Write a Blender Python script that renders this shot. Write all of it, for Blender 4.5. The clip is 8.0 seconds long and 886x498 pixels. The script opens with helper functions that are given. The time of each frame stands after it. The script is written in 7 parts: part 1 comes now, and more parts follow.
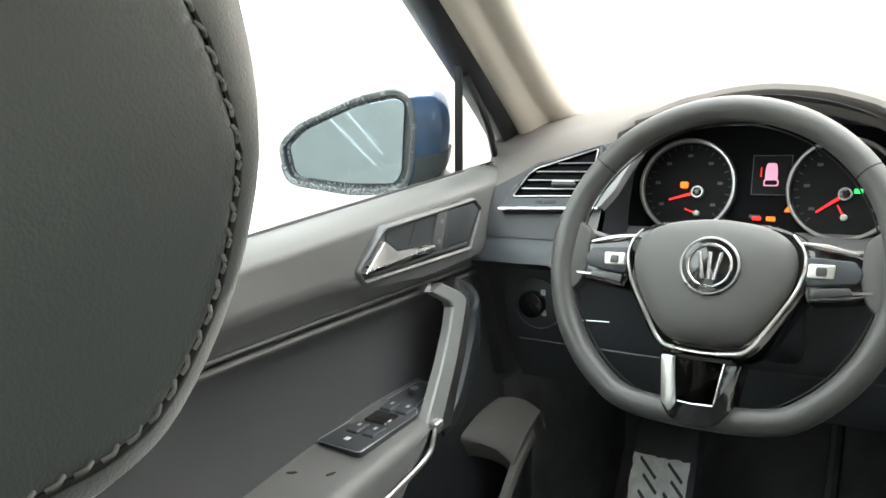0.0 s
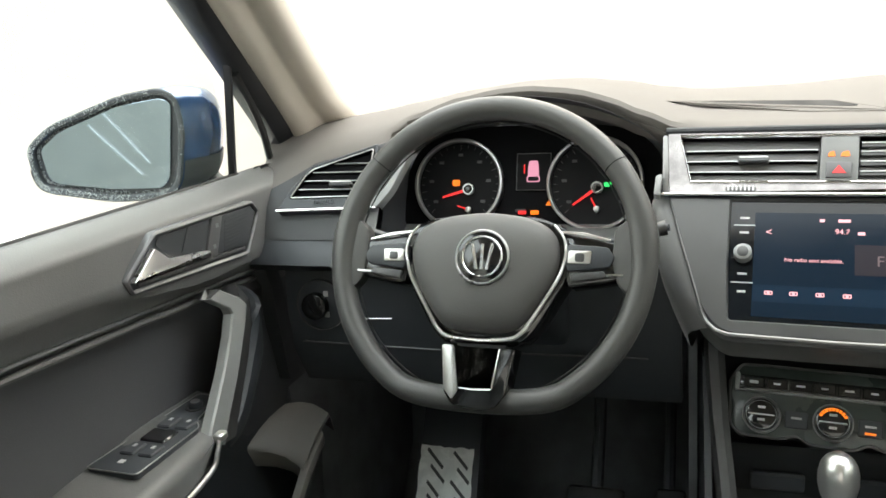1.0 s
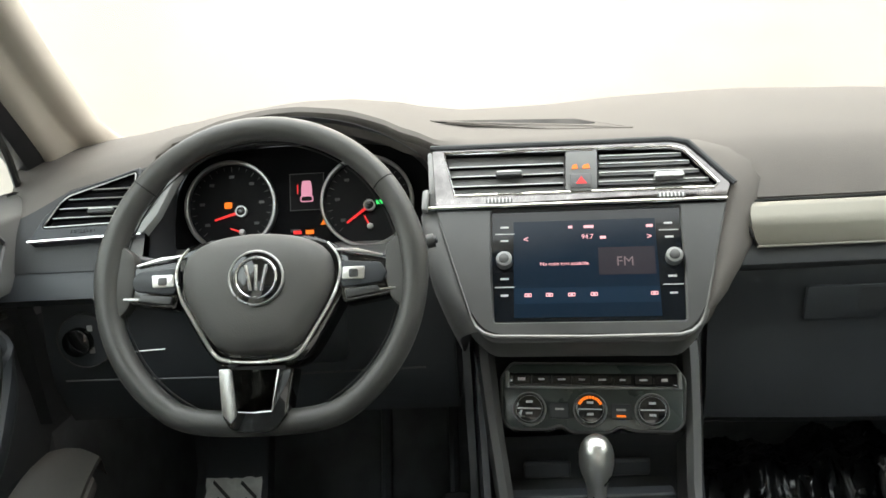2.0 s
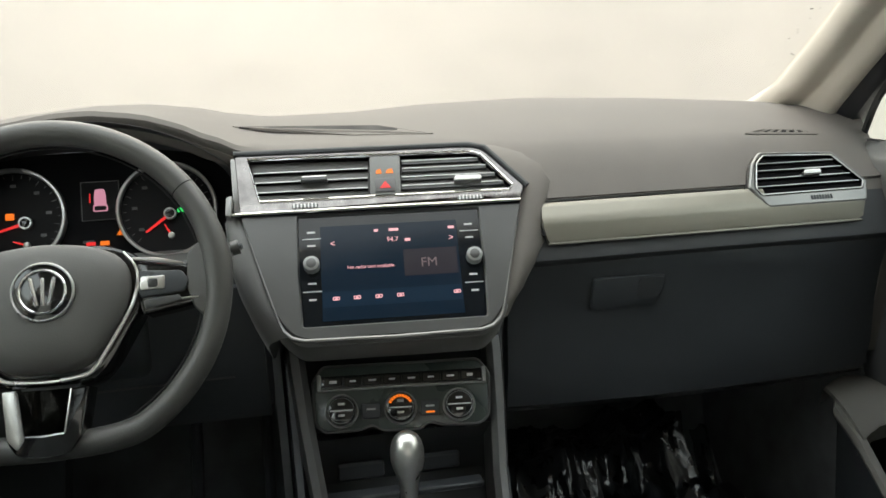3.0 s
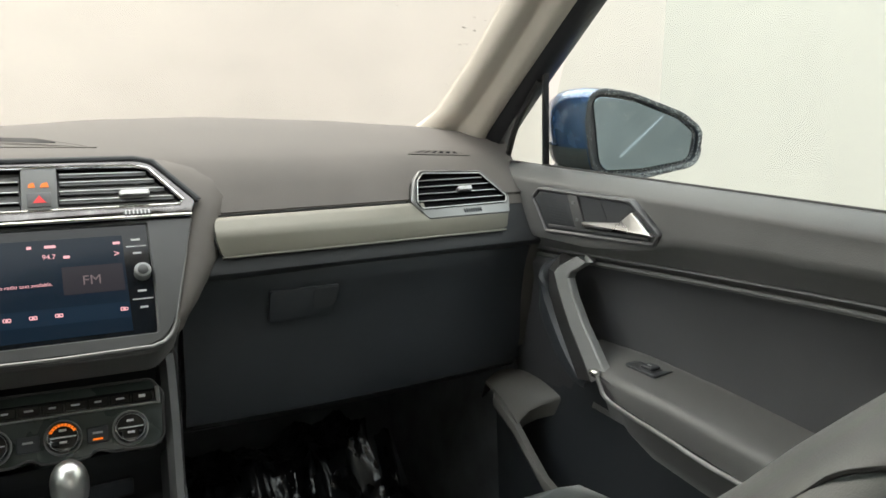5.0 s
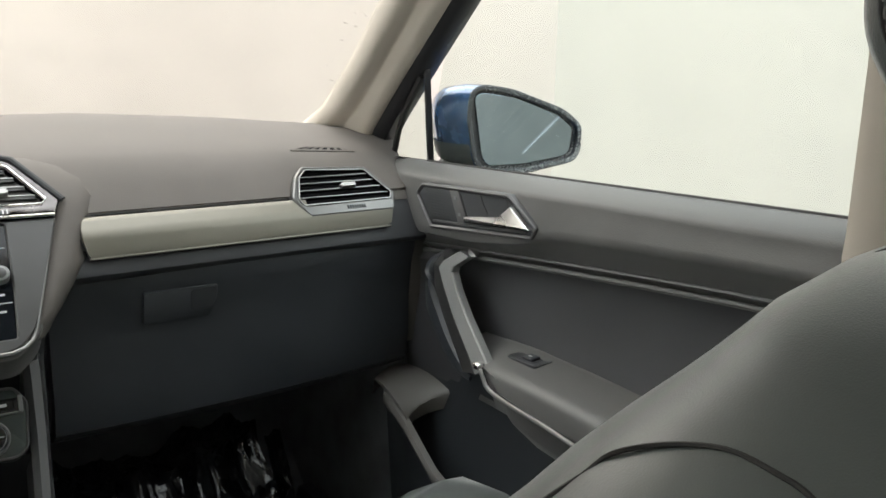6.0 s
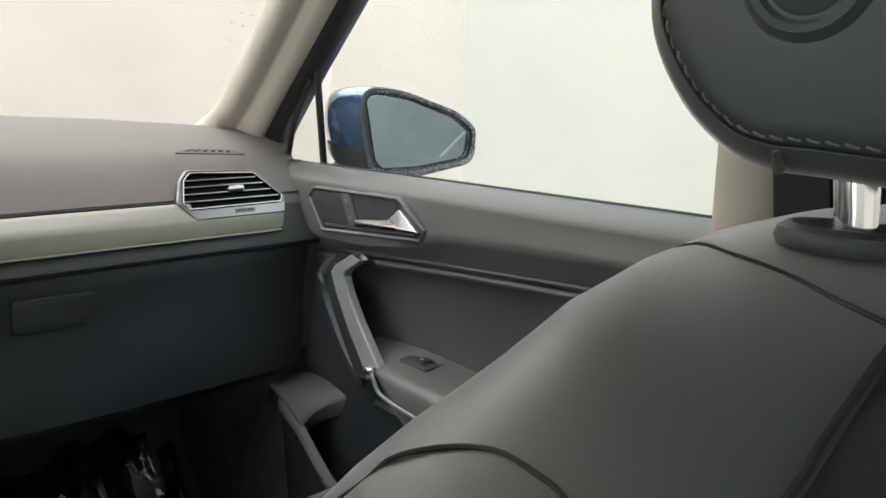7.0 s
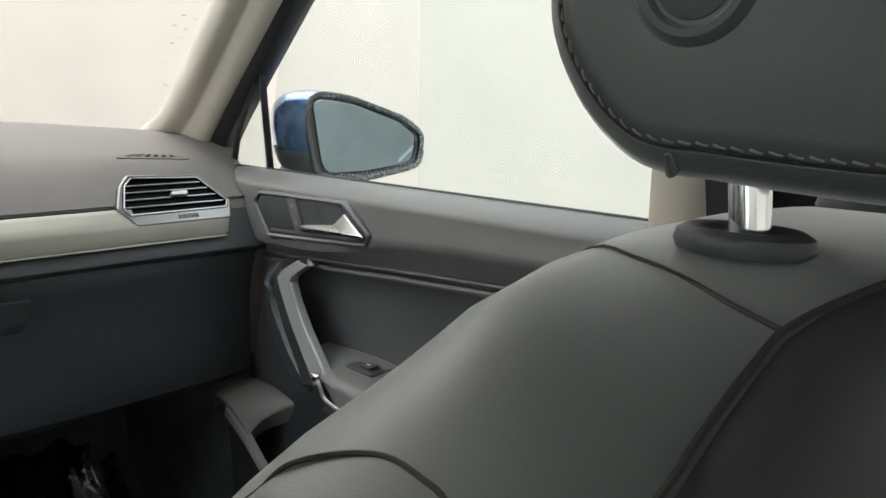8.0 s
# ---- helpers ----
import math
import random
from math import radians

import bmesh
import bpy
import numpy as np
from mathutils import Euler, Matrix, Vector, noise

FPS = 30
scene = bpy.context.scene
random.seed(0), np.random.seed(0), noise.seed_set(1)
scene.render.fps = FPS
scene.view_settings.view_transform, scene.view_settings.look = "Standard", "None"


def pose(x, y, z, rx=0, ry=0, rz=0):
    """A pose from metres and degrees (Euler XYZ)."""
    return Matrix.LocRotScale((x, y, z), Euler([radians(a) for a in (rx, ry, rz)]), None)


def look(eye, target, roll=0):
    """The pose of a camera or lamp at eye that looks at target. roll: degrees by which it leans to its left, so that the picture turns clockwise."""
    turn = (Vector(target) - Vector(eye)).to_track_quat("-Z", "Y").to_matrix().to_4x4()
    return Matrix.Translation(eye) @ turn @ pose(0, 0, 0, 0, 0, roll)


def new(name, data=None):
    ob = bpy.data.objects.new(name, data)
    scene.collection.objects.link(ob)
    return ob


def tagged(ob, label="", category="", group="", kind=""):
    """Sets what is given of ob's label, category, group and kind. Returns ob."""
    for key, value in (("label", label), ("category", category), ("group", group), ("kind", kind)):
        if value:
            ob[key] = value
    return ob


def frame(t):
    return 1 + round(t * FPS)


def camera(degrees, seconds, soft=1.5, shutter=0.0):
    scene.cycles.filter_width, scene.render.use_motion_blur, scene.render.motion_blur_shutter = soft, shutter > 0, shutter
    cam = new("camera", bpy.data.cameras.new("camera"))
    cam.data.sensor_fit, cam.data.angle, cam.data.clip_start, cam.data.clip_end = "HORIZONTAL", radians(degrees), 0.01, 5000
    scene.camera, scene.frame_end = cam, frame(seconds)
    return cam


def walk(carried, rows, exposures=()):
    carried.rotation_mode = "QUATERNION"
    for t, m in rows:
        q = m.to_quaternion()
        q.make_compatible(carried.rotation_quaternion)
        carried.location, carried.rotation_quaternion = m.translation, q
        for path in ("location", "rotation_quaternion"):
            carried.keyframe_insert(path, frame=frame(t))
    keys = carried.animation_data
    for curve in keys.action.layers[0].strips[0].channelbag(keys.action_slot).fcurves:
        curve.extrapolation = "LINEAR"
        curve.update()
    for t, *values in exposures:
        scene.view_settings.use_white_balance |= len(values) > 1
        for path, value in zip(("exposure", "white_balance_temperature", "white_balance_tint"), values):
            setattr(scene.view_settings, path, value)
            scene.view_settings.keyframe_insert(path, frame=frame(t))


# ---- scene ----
cam = camera(58.04, 8.0, soft=1.6)
PATH = [
    (0, look((-0.1343, -0.0954, 0.9151), (-0.6905, 0.7034, 0.6860), -5.24)),
    (0.5, look((-0.1355, -0.0978, 0.9105), (-0.5777, 0.7655, 0.6673), -4.46)),
    (1, look((-0.1317, -0.0969, 0.9069), (-0.4455, 0.8210, 0.6644), -4.09)),
    (1.5, look((-0.1240, -0.0998, 0.9030), (-0.3110, 0.8532, 0.6645), -3.95)),
    (1.7, look((-0.1194, -0.1045, 0.9048), (-0.2509, 0.8585, 0.6694), -3.80)),
    (2.8, look((-0.1102, -0.1213, 0.8997), (0.0217, 0.8432, 0.6709), -2.28)),
    (3, look((-0.1047, -0.1262, 0.8999), (0.0700, 0.8307, 0.6680), -2.10)),
    (3.5, look((-0.0954, -0.1352, 0.8956), (0.1781, 0.7987, 0.6654), -1.39)),
    (4, look((-0.0895, -0.1436, 0.8898), (0.2738, 0.7618, 0.6701), -0.59)),
    (4.5, look((-0.0817, -0.1536, 0.8868), (0.3625, 0.7170, 0.6753), 0.17)),
    (4.7, look((-0.0841, -0.1608, 0.8851), (0.3920, 0.6942, 0.6795), 0.42)),
    (5.8, look((-0.0594, -0.1927, 0.8800), (0.5358, 0.5859, 0.6812), 0.86)),
    (6, look((-0.0490, -0.1958, 0.8820), (0.5595, 0.5718, 0.6808), 0.89)),
    (6.5, look((-0.0299, -0.2101, 0.8812), (0.6213, 0.5229, 0.6847), 1.19)),
    (7, look((-0.0073, -0.2208, 0.8796), (0.6736, 0.4854, 0.6853), 1.31)),
    (7.5, look((0.0041, -0.2298, 0.8794), (0.7077, 0.4545, 0.6876), 1.38)),
    (8, look((0.0089, -0.2346, 0.8795), (0.7246, 0.4382, 0.6922), 1.45)),
]

walk(cam, PATH, [(0.0, 1.80, 6600, 11), (1.2, 1.36, 6800, 11), (1.7, 1.32, 6750, 11), (2.8, 0.83, 6750, 10), (4.5, 0.74, 6800, 11), (6.5, 0.75, 6700, 14), (8.0, 0.78, 6550, 13)])

# ---- light: a white photo booth, evenly lit from all round and above ----
world = bpy.data.worlds.new("booth_light")
scene.world = world
world.use_nodes = True
bg = world.node_tree.nodes["Background"]
bg.inputs["Color"].default_value = (0.94, 1.0, 1.06, 1)
bg.inputs["Strength"].default_value = 2.2

# ---- tools ----
V = Vector


def thing(name, label, category, group="", kind="", at=(0, 0, 0)):
    ob = new(name)
    ob.empty_display_size = 0.02
    ob.location = at
    return tagged(ob, label, category, group, kind)


def part(name, bm, material, parent=None, label="", sharp=38):
    """Links a bmesh as one mesh object, under a thing or a part."""
    bmesh.ops.recalc_face_normals(bm, faces=bm.faces)
    me = bpy.data.meshes.new(name)
    bm.to_mesh(me)
    bm.free()
    for p in me.polygons:
        p.use_smooth = True
    me.set_sharp_from_angle(angle=radians(sharp))
    me.materials.append(material)
    ob = new(name, me)
    if parent is not None:
        ob.parent = parent
        if parent.type == "EMPTY":
            ob.matrix_parent_inverse = Matrix.Translation(parent.location).inverted()
    if label:
        ob["label"] = label
    return ob


def structure(name, bm, material, label, category, sharp=38):
    return tagged(part(name, bm, material, None, "", sharp), label, category, "", "structure")


def plane_axes(origin, u, v):
    """Local (u, v, out) to the world."""
    u, v = V(u).normalized(), V(v).normalized()
    n = u.cross(v)
    return Matrix(((u.x, v.x, n.x, origin[0]), (u.y, v.y, n.y, origin[1]), (u.z, v.z, n.z, origin[2]), (0, 0, 0, 1)))


def rounded(points, r, steps=4):
    """A polygon with its corners rounded off; r one radius or one for each corner."""
    out, n = [], len(points)
    for i, p in enumerate(points):
        p, a, b = V(p), V(points[i - 1]), V(points[(i + 1) % n])
        rad = r[i] if isinstance(r, (list, tuple)) else r
        da, db = (a - p), (b - p)
        ta = p + da.normalized() * min(rad, da.length * 0.48)
        tb = p + db.normalized() * min(rad, db.length * 0.48)
        for k in range(steps + 1):
            s = k / steps
            out.append(tuple((1 - s) ** 2 * ta + 2 * s * (1 - s) * p + s * s * tb))
    return out


def inset(points, d):
    """A closed outline moved inwards by d (anticlockwise or clockwise alike)."""
    n = len(points)
    area = sum(points[i - 1][0] * points[i][1] - points[i][0] * points[i - 1][1] for i in range(n))
    s = 1 if area > 0 else -1
    out = []
    for i in range(n):
        p, a, b = V(points[i]), V(points[i - 1]), V(points[(i + 1) % n])
        e1, e2 = (p - a), (b - p)
        n1 = V((-e1.y, e1.x)).normalized() * s if e1.length > 1e-9 else V((0, 0))
        n2 = V((-e2.y, e2.x)).normalized() * s if e2.length > 1e-9 else V((0, 0))
        m = n1 + n2
        m = m / max(0.35, (m.length_squared / 2)) if m.length > 1e-6 else n1
        out.append(tuple(p + m * d))
    return out


def rings(bm, loops, closed=True, cap=(True, True), wrap=False):
    """Joins loops of equal length by quads."""
    vs = [[bm.verts.new(p) for p in loop] for loop in loops]
    pairs = list(zip(vs, vs[1:])) + ([(vs[-1], vs[0])] if wrap else [])
    n = len(vs[0])
    for a, b in pairs:
        for i in range(n if closed else n - 1):
            j = (i + 1) % n
            bm.faces.new((a[i], a[j], b[j], b[i]))
    if closed and not wrap:
        if cap[0]:
            bm.faces.new(vs[0][::-1])
        if cap[1]:
            bm.faces.new(vs[-1])
    return vs


def slab(outline, low, high, m=Matrix.Identity(4), edge=0.0, bm=None):
    """A plate with that outline in the plane of m, from low to high above it, its front edge rounded."""
    bm = bm or bmesh.new()
    loops = [[m @ V((*p, low)) for p in outline]]
    if edge > 0:
        for k in range(3):
            a = k / 2 * math.pi / 2
            loops.append([m @ V((*p, high - edge + edge * math.sin(a))) for p in inset(outline, edge * (1 - math.cos(a)))])
    else:
        loops.append([m @ V((*p, high)) for p in outline])
    rings(bm, loops)
    return bm


def ring_plate(outer, inner, low, high, m=Matrix.Identity(4), edge=0.0, bm=None):
    """A plate with a hole: outer and inner have the same number of points."""
    bm = bm or bmesh.new()
    e = edge
    loops = [[m @ V((*p, low)) for p in outer], [m @ V((*p, high - e)) for p in outer]]
    if e > 0:
        loops.append([m @ V((*p, high)) for p in inset(outer, e)])
        loops.append([m @ V((*p, high)) for p in inset(inner, -e)])
    else:
        loops.append([m @ V((*p, high)) for p in inner])
    loops += [[m @ V((*p, high - e)) for p in inner], [m @ V((*p, low)) for p in inner]] if e > 0 else [[m @ V((*p, low)) for p in inner]]
    rings(bm, loops, wrap=True)
    return bm


def brick(center, size, m=Matrix.Identity(4), edge=0.0, bm=None):
    """A block with rounded edges, in the axes of m."""
    sx, sy, sz = (s / 2 for s in size)
    outline = [(-sx, -sy), (sx, -sy), (sx, sy), (-sx, sy)]
    outline = rounded(outline, edge, 2) if edge > 0 else outline
    mm = m @ Matrix.Translation(center)
    bm = bm or bmesh.new()
    if edge <= 0:
        return slab(outline, -sz, sz, mm, 0, bm)
    e = edge * 0.6
    loops = [[mm @ V((*p, -sz)) for p in inset(outline, e)], [mm @ V((*p, -sz + e)) for p in outline],
             [mm @ V((*p, sz - e)) for p in outline], [mm @ V((*p, sz)) for p in inset(outline, e)]]
    rings(bm, loops)
    return bm


def disc(center, r, low, high, m=Matrix.Identity(4), n=32, edge=0.0, bm=None):
    return slab([(center[0] + r * math.cos(2 * math.pi * k / n), center[1] + r * math.sin(2 * math.pi * k / n)) for k in range(n)], low, high, m, edge, bm)


def circle(center, r, n=40):
    return [(center[0] + r * math.cos(2 * math.pi * k / n), center[1] + r * math.sin(2 * math.pi * k / n)) for k in range(n)]


def smooth_path(points, steps=6, closed=False):
    """A curve through points (Catmull-Rom)."""
    pts = [V(p) for p in points]
    n = len(pts)
    out = []
    for i in range(n if closed else n - 1):
        p1, p2 = pts[i], pts[(i + 1) % n]
        p0 = pts[i - 1] if closed or i > 0 else p1 * 2 - p2
        p3 = pts[(i + 2) % n] if closed or i + 2 < n else p2 * 2 - p1
        for k in range(steps):
            s = k / steps
            out.append(0.5 * (2 * p1 + (p2 - p0) * s + (2 * p0 - 5 * p1 + 4 * p2 - p3) * s * s + (3 * p1 - p0 - 3 * p2 + p3) * s ** 3))
    if not closed:
        out.append(pts[-1])
    return out


def tube(path, r, n=8, closed=False, bm=None, up=(0, 0, 1), flat=1.0):
    """A rod along a path; r one radius or one for each point; flat: its height over its width."""
    bm = bm or bmesh.new()
    path = [V(p) for p in path]
    loops = []
    m = len(path)
    for i, p in enumerate(path):
        a = path[i - 1] if closed or i > 0 else p
        b = path[(i + 1) % m] if closed or i + 1 < m else p
        t = (b - a).normalized()
        side = t.cross(V(up))
        side = side.normalized() if side.length > 1e-5 else V((1, 0, 0))
        top = side.cross(t)
        rad = r[i] if isinstance(r, (list, tuple)) else r
        loops.append([p + side * rad * math.cos(2 * math.pi * k / n) + top * rad * flat * math.sin(2 * math.pi * k / n) for k in range(n)])
    rings(bm, loops, wrap=closed)
    return bm


def sheet(rows, thick=(0, 0, -0.01), bm=None):
    """A thick sheet over a grid of points; thick: the way to its back."""
    bm = bm or bmesh.new()
    t = V(thick)
    front = [[bm.verts.new(p) for p in row] for row in rows]
    back = [[bm.verts.new(V(p) + t) for p in row] for row in rows]
    nr, nc = len(rows), len(rows[0])
    for i in range(nr - 1):
        for j in range(nc - 1):
            bm.faces.new((front[i][j], front[i][j + 1], front[i + 1][j + 1], front[i + 1][j]))
            bm.faces.new((back[i][j], back[i + 1][j], back[i + 1][j + 1], back[i][j + 1]))
    for i in range(nr - 1):
        for j in (0, nc - 1):
            bm.faces.new((front[i][j], front[i + 1][j], back[i + 1][j], back[i][j]))
    for j in range(nc - 1):
        for i in (0, nr - 1):
            bm.faces.new((front[i][j], front[i][j + 1], back[i][j + 1], back[i][j]))
    return bm


def along(table, x):
    """Smooth value at x from a table of (x, value)."""
    xs = [a for a, _ in table]
    if x <= xs[0]:
        return table[0][1]
    if x >= xs[-1]:
        return table[-1][1]
    i = next(k for k in range(len(xs) - 1) if xs[k] <= x <= xs[k + 1])
    s = (x - xs[i]) / (xs[i + 1] - xs[i])
    s = s * s * (3 - 2 * s) * 0.5 + s * 0.5
    return table[i][1] * (1 - s) + table[i + 1][1] * s


def straight(table, x):
    """Value at x on straight lines through a table of (x, value)."""
    return float(np.interp(x, [a for a, _ in table], [b for _, b in table]))


def lettering(body, size, m, material, parent, name="text"):
    """Flat letters in the plane of m, as a mesh."""
    cu = bpy.data.curves.new(name, "FONT")
    cu.body, cu.size, cu.align_x, cu.align_y, cu.extrude = body, size, "CENTER", "CENTER", 0.0001
    tmp = bpy.data.objects.new(name, cu)
    scene.collection.objects.link(tmp)
    me = bpy.data.meshes.new_from_object(tmp.evaluated_get(bpy.context.evaluated_depsgraph_get()))
    bpy.data.objects.remove(tmp)
    bm = bmesh.new()
    bm.from_mesh(me)
    bpy.data.meshes.remove(me)
    bmesh.ops.transform(bm, matrix=m, verts=bm.verts)
    return part(name, bm, material, parent)

# ---- materials ----
def material(name, color, rough=0.5, metal=0.0, grain=900.0, bump=0.15, vary=0.12, patch=9.0, rough_vary=0.08, coat=0.0, spec=0.5, emit=None, power=0.0, cells=False, sheen=0.0):
    """A surface with fine grain (as relief) and slow patches of tone and gloss, in metres."""
    m = bpy.data.materials.new(name)
    m.use_nodes = True
    nt = m.node_tree
    b = nt.nodes["Principled BSDF"]
    link = nt.links.new
    geo = nt.nodes.new("ShaderNodeNewGeometry")
    big = nt.nodes.new("ShaderNodeTexNoise")
    big.inputs["Scale"].default_value, big.inputs["Detail"].default_value = patch, 5
    link(geo.outputs["Position"], big.inputs["Vector"])
    ramp = nt.nodes.new("ShaderNodeMapRange")
    ramp.inputs["From Min"].default_value, ramp.inputs["From Max"].default_value = 0.3, 0.7
    ramp.inputs["To Min"].default_value, ramp.inputs["To Max"].default_value = 1 - vary, 1 + vary
    link(big.outputs["Fac"], ramp.inputs["Value"])
    mul = nt.nodes.new("ShaderNodeMix")
    mul.data_type, mul.blend_type = "RGBA", "MULTIPLY"
    mul.inputs["Factor"].default_value = 1
    mul.inputs["A"].default_value = (*color, 1)
    link(ramp.outputs["Result"], mul.inputs["B"])
    link(mul.outputs["Result"], b.inputs["Base Color"])
    rr = nt.nodes.new("ShaderNodeMapRange")
    rr.inputs["From Min"].default_value, rr.inputs["From Max"].default_value = 0.3, 0.7
    rr.inputs["To Min"].default_value, rr.inputs["To Max"].default_value = max(0.02, rough - rough_vary), min(1, rough + rough_vary)
    link(big.outputs["Fac"], rr.inputs["Value"])
    link(rr.outputs["Result"], b.inputs["Roughness"])
    b.inputs["Metallic"].default_value = metal
    b.inputs["Specular IOR Level"].default_value = spec
    b.inputs["Coat Weight"].default_value = coat
    b.inputs["Coat Roughness"].default_value = 0.06
    b.inputs["Sheen Weight"].default_value = sheen
    b.inputs["Sheen Roughness"].default_value = 0.35
    if bump > 0:
        if cells:
            fine = nt.nodes.new("ShaderNodeTexVoronoi")
            fine.feature = "SMOOTH_F1"
            out = fine.outputs["Distance"]
        else:
            fine = nt.nodes.new("ShaderNodeTexNoise")
            fine.inputs["Detail"].default_value = 3
            out = fine.outputs["Fac"]
        fine.inputs["Scale"].default_value = grain
        link(geo.outputs["Position"], fine.inputs["Vector"])
        bp = nt.nodes.new("ShaderNodeBump")
        bp.inputs["Strength"].default_value, bp.inputs["Distance"].default_value = bump, 0.0006
        link(out, bp.inputs["Height"])
        link(bp.outputs["Normal"], b.inputs["Normal"])
    if emit:
        b.inputs["Emission Color"].default_value = (*emit, 1)
        b.inputs["Emission Strength"].default_value = power
    return m


SOFT = material("soft_touch_plastic", (0.116, 0.116, 0.113), 0.48, 0, 700, 0.25, 0.10, 7, cells=True, sheen=0.28)
# the wall's warm reflection is put into this dash skin colour
DASH_WARM_LIT = material("dash_skin_warm_lit", (0.150, 0.138, 0.127), 0.68, 0, 700, 0.25, 0.10, 7, cells=True, spec=0.16)
FACE_GREY = material("dark_panel_grey", (0.056, 0.058, 0.061), 0.52, 0, 700, 0.25, 0.10, 7, cells=True)
HARD = material("hard_black_plastic", (0.045, 0.050, 0.056), 0.46, 0, 900, 0.2, 0.12, 9, cells=True)
CLOTH_DARK = material("dark_door_insert", (0.074, 0.075, 0.080), 0.60, 0, 700, 0.25, 0.10, 8, cells=True)
LEATHER = material("black_leatherette", (0.061, 0.071, 0.070), 0.40, 0, 1500, 0.14, 0.12, 8, cells=True, sheen=0.85)
LEATHER_SHADED = material("shaded_seat_back_cover", (0.020, 0.020, 0.022), 0.58, 0, 1200, 0.15, 0.1, 8, cells=True)
LEATHER_WHEEL = material("wheel_leather", (0.074, 0.073, 0.070), 0.38, 0, 700, 0.25, 0.10, 12, cells=True)
PAD = material("airbag_cover_plastic", (0.104, 0.102, 0.098), 0.5, 0, 800, 0.2, 0.06, 9, cells=True)
GLOSS = material("piano_black", (0.008, 0.008, 0.009), 0.10, 0, 300, 0.0, 0.1, 30, 0.04, coat=0.6)
MATT = material("matt_black", (0.040, 0.043, 0.047), 0.62, 0, 600, 0.1, 0.1, 12)
CHROME = material("chrome", (0.80, 0.80, 0.80), 0.12, 1.0, 300, 0.0, 0.05, 20, 0.05)
SATIN = material("satin_silver", (0.48, 0.48, 0.47), 0.32, 0.9, 1200, 0.06, 0.06, 20, 0.05)
GRAPHITE = material("graphite_frame", (0.085, 0.086, 0.086), 0.38, 0.4, 1200, 0.06, 0.06, 14, 0.05)
HANDLE_DARK = material("dark_satin_grey", (0.078, 0.078, 0.078), 0.36, 0.35, 900, 0.08, 0.06, 14)
SATIN_BRIGHT = material("bright_satin_silver", (0.78, 0.77, 0.75), 0.30, 0.95, 1200, 0.04, 0.05, 20, 0.05)
BEZEL_GREY = material("grey_satin_bezel", (0.11, 0.11, 0.112), 0.4, 0.2, 900, 0.08, 0.06, 14)
HANDLE_GREY = material("grey_handle_paint", (0.27, 0.275, 0.27), 0.38, 0.25, 900, 0.08, 0.06, 14)
VENT_BEZEL = material("dark_satin_bezel", (0.20, 0.20, 0.195), 0.34, 0.8, 1200, 0.05, 0.06, 20, 0.05)
# dark mottled tone stands in for what the chrome reflects
CHROME_DIM = material("dim_reflecting_chrome", (0.17, 0.162, 0.160), 0.20, 1.0, 300, 0.0, 0.3, 45, 0.08)
HAZARD_GREY = material("grey_switch_plate", (0.17, 0.172, 0.168), 0.45, 0.1, 900, 0.08, 0.06, 14)
DUCT_BLACK = material("duct_black", (0.007, 0.007, 0.008), 0.75, 0, 600, 0.1, 0.1, 12, spec=0.08)
CHAMPAGNE = material("brushed_champagne_trim", (0.232, 0.220, 0.186), 0.42, 0.5, 1500, 0.1, 0.05, 16, 0.05)
BEIGE = material("woven_headliner_grey", (0.50, 0.455, 0.395), 0.85, 0, 1100, 0.35, 0.05, 10, 0.05)
PILLAR_BLACK = material("pillar_black", (0.012, 0.013, 0.016), 0.55, 0, 700, 0.1, 0.1, 10)
RUBBER = material("rubber_seal", (0.015, 0.015, 0.015), 0.6, 0, 800, 0.15, 0.1, 20)
PAINT = material("wet_blue_paint", (0.030, 0.095, 0.235), 0.22, 0.35, 260, 0.25, 0.15, 30, 0.08, coat=0.8)
CARPET = material("black_carpet", (0.130, 0.136, 0.145), 0.95, 0, 500, 0.8, 0.25, 14)
POCKET_GREY = material("grained_grey_plastic", (0.19, 0.185, 0.172), 0.48, 0, 700, 0.25, 0.08, 8, cells=True)
THREAD = material("grey_thread", (0.19, 0.19, 0.182), 0.65, 0, 1500, 0.2, 0.1, 60)
SEAM = material("seam_shadow_gap", (0.012, 0.012, 0.012), 0.8, 0, 900, 0.1, 0.1, 20)
CLIMATE = material("climate_panel_gloss", (0.034, 0.045, 0.041), 0.28, 0, 500, 0.05, 0.1, 14, 0.06, coat=0.3)
GLASS_BLACK = material("screen_glass", (0.006, 0.008, 0.011), 0.07, 0, 300, 0, 0.1, 20, 0.03, coat=0.1, spec=0.3)
SCREEN_NAVY = material("screen_lit_navy", (0.004, 0.006, 0.01), 0.15, 0, 300, 0, 0.05, 20, 0.02, spec=0.2, emit=(0.004, 0.011, 0.020), power=0.6)
SCREEN_BAR = material("screen_lit_blue", (0.004, 0.006, 0.01), 0.15, 0, 300, 0, 0.05, 20, 0.02, spec=0.2, emit=(0.006, 0.016, 0.029), power=0.7)
SCREEN_PINK = material("screen_lit_pink", (0.02, 0.01, 0.01), 0.2, 0, 300, 0, 0.05, 20, 0.02, emit=(1.0, 0.50, 0.55), power=0.6)
SCREEN_GREY = material("screen_lit_grey", (0.02, 0.02, 0.02), 0.2, 0, 300, 0, 0.05, 20, 0.02, emit=(0.75, 0.55, 0.6), power=0.12)
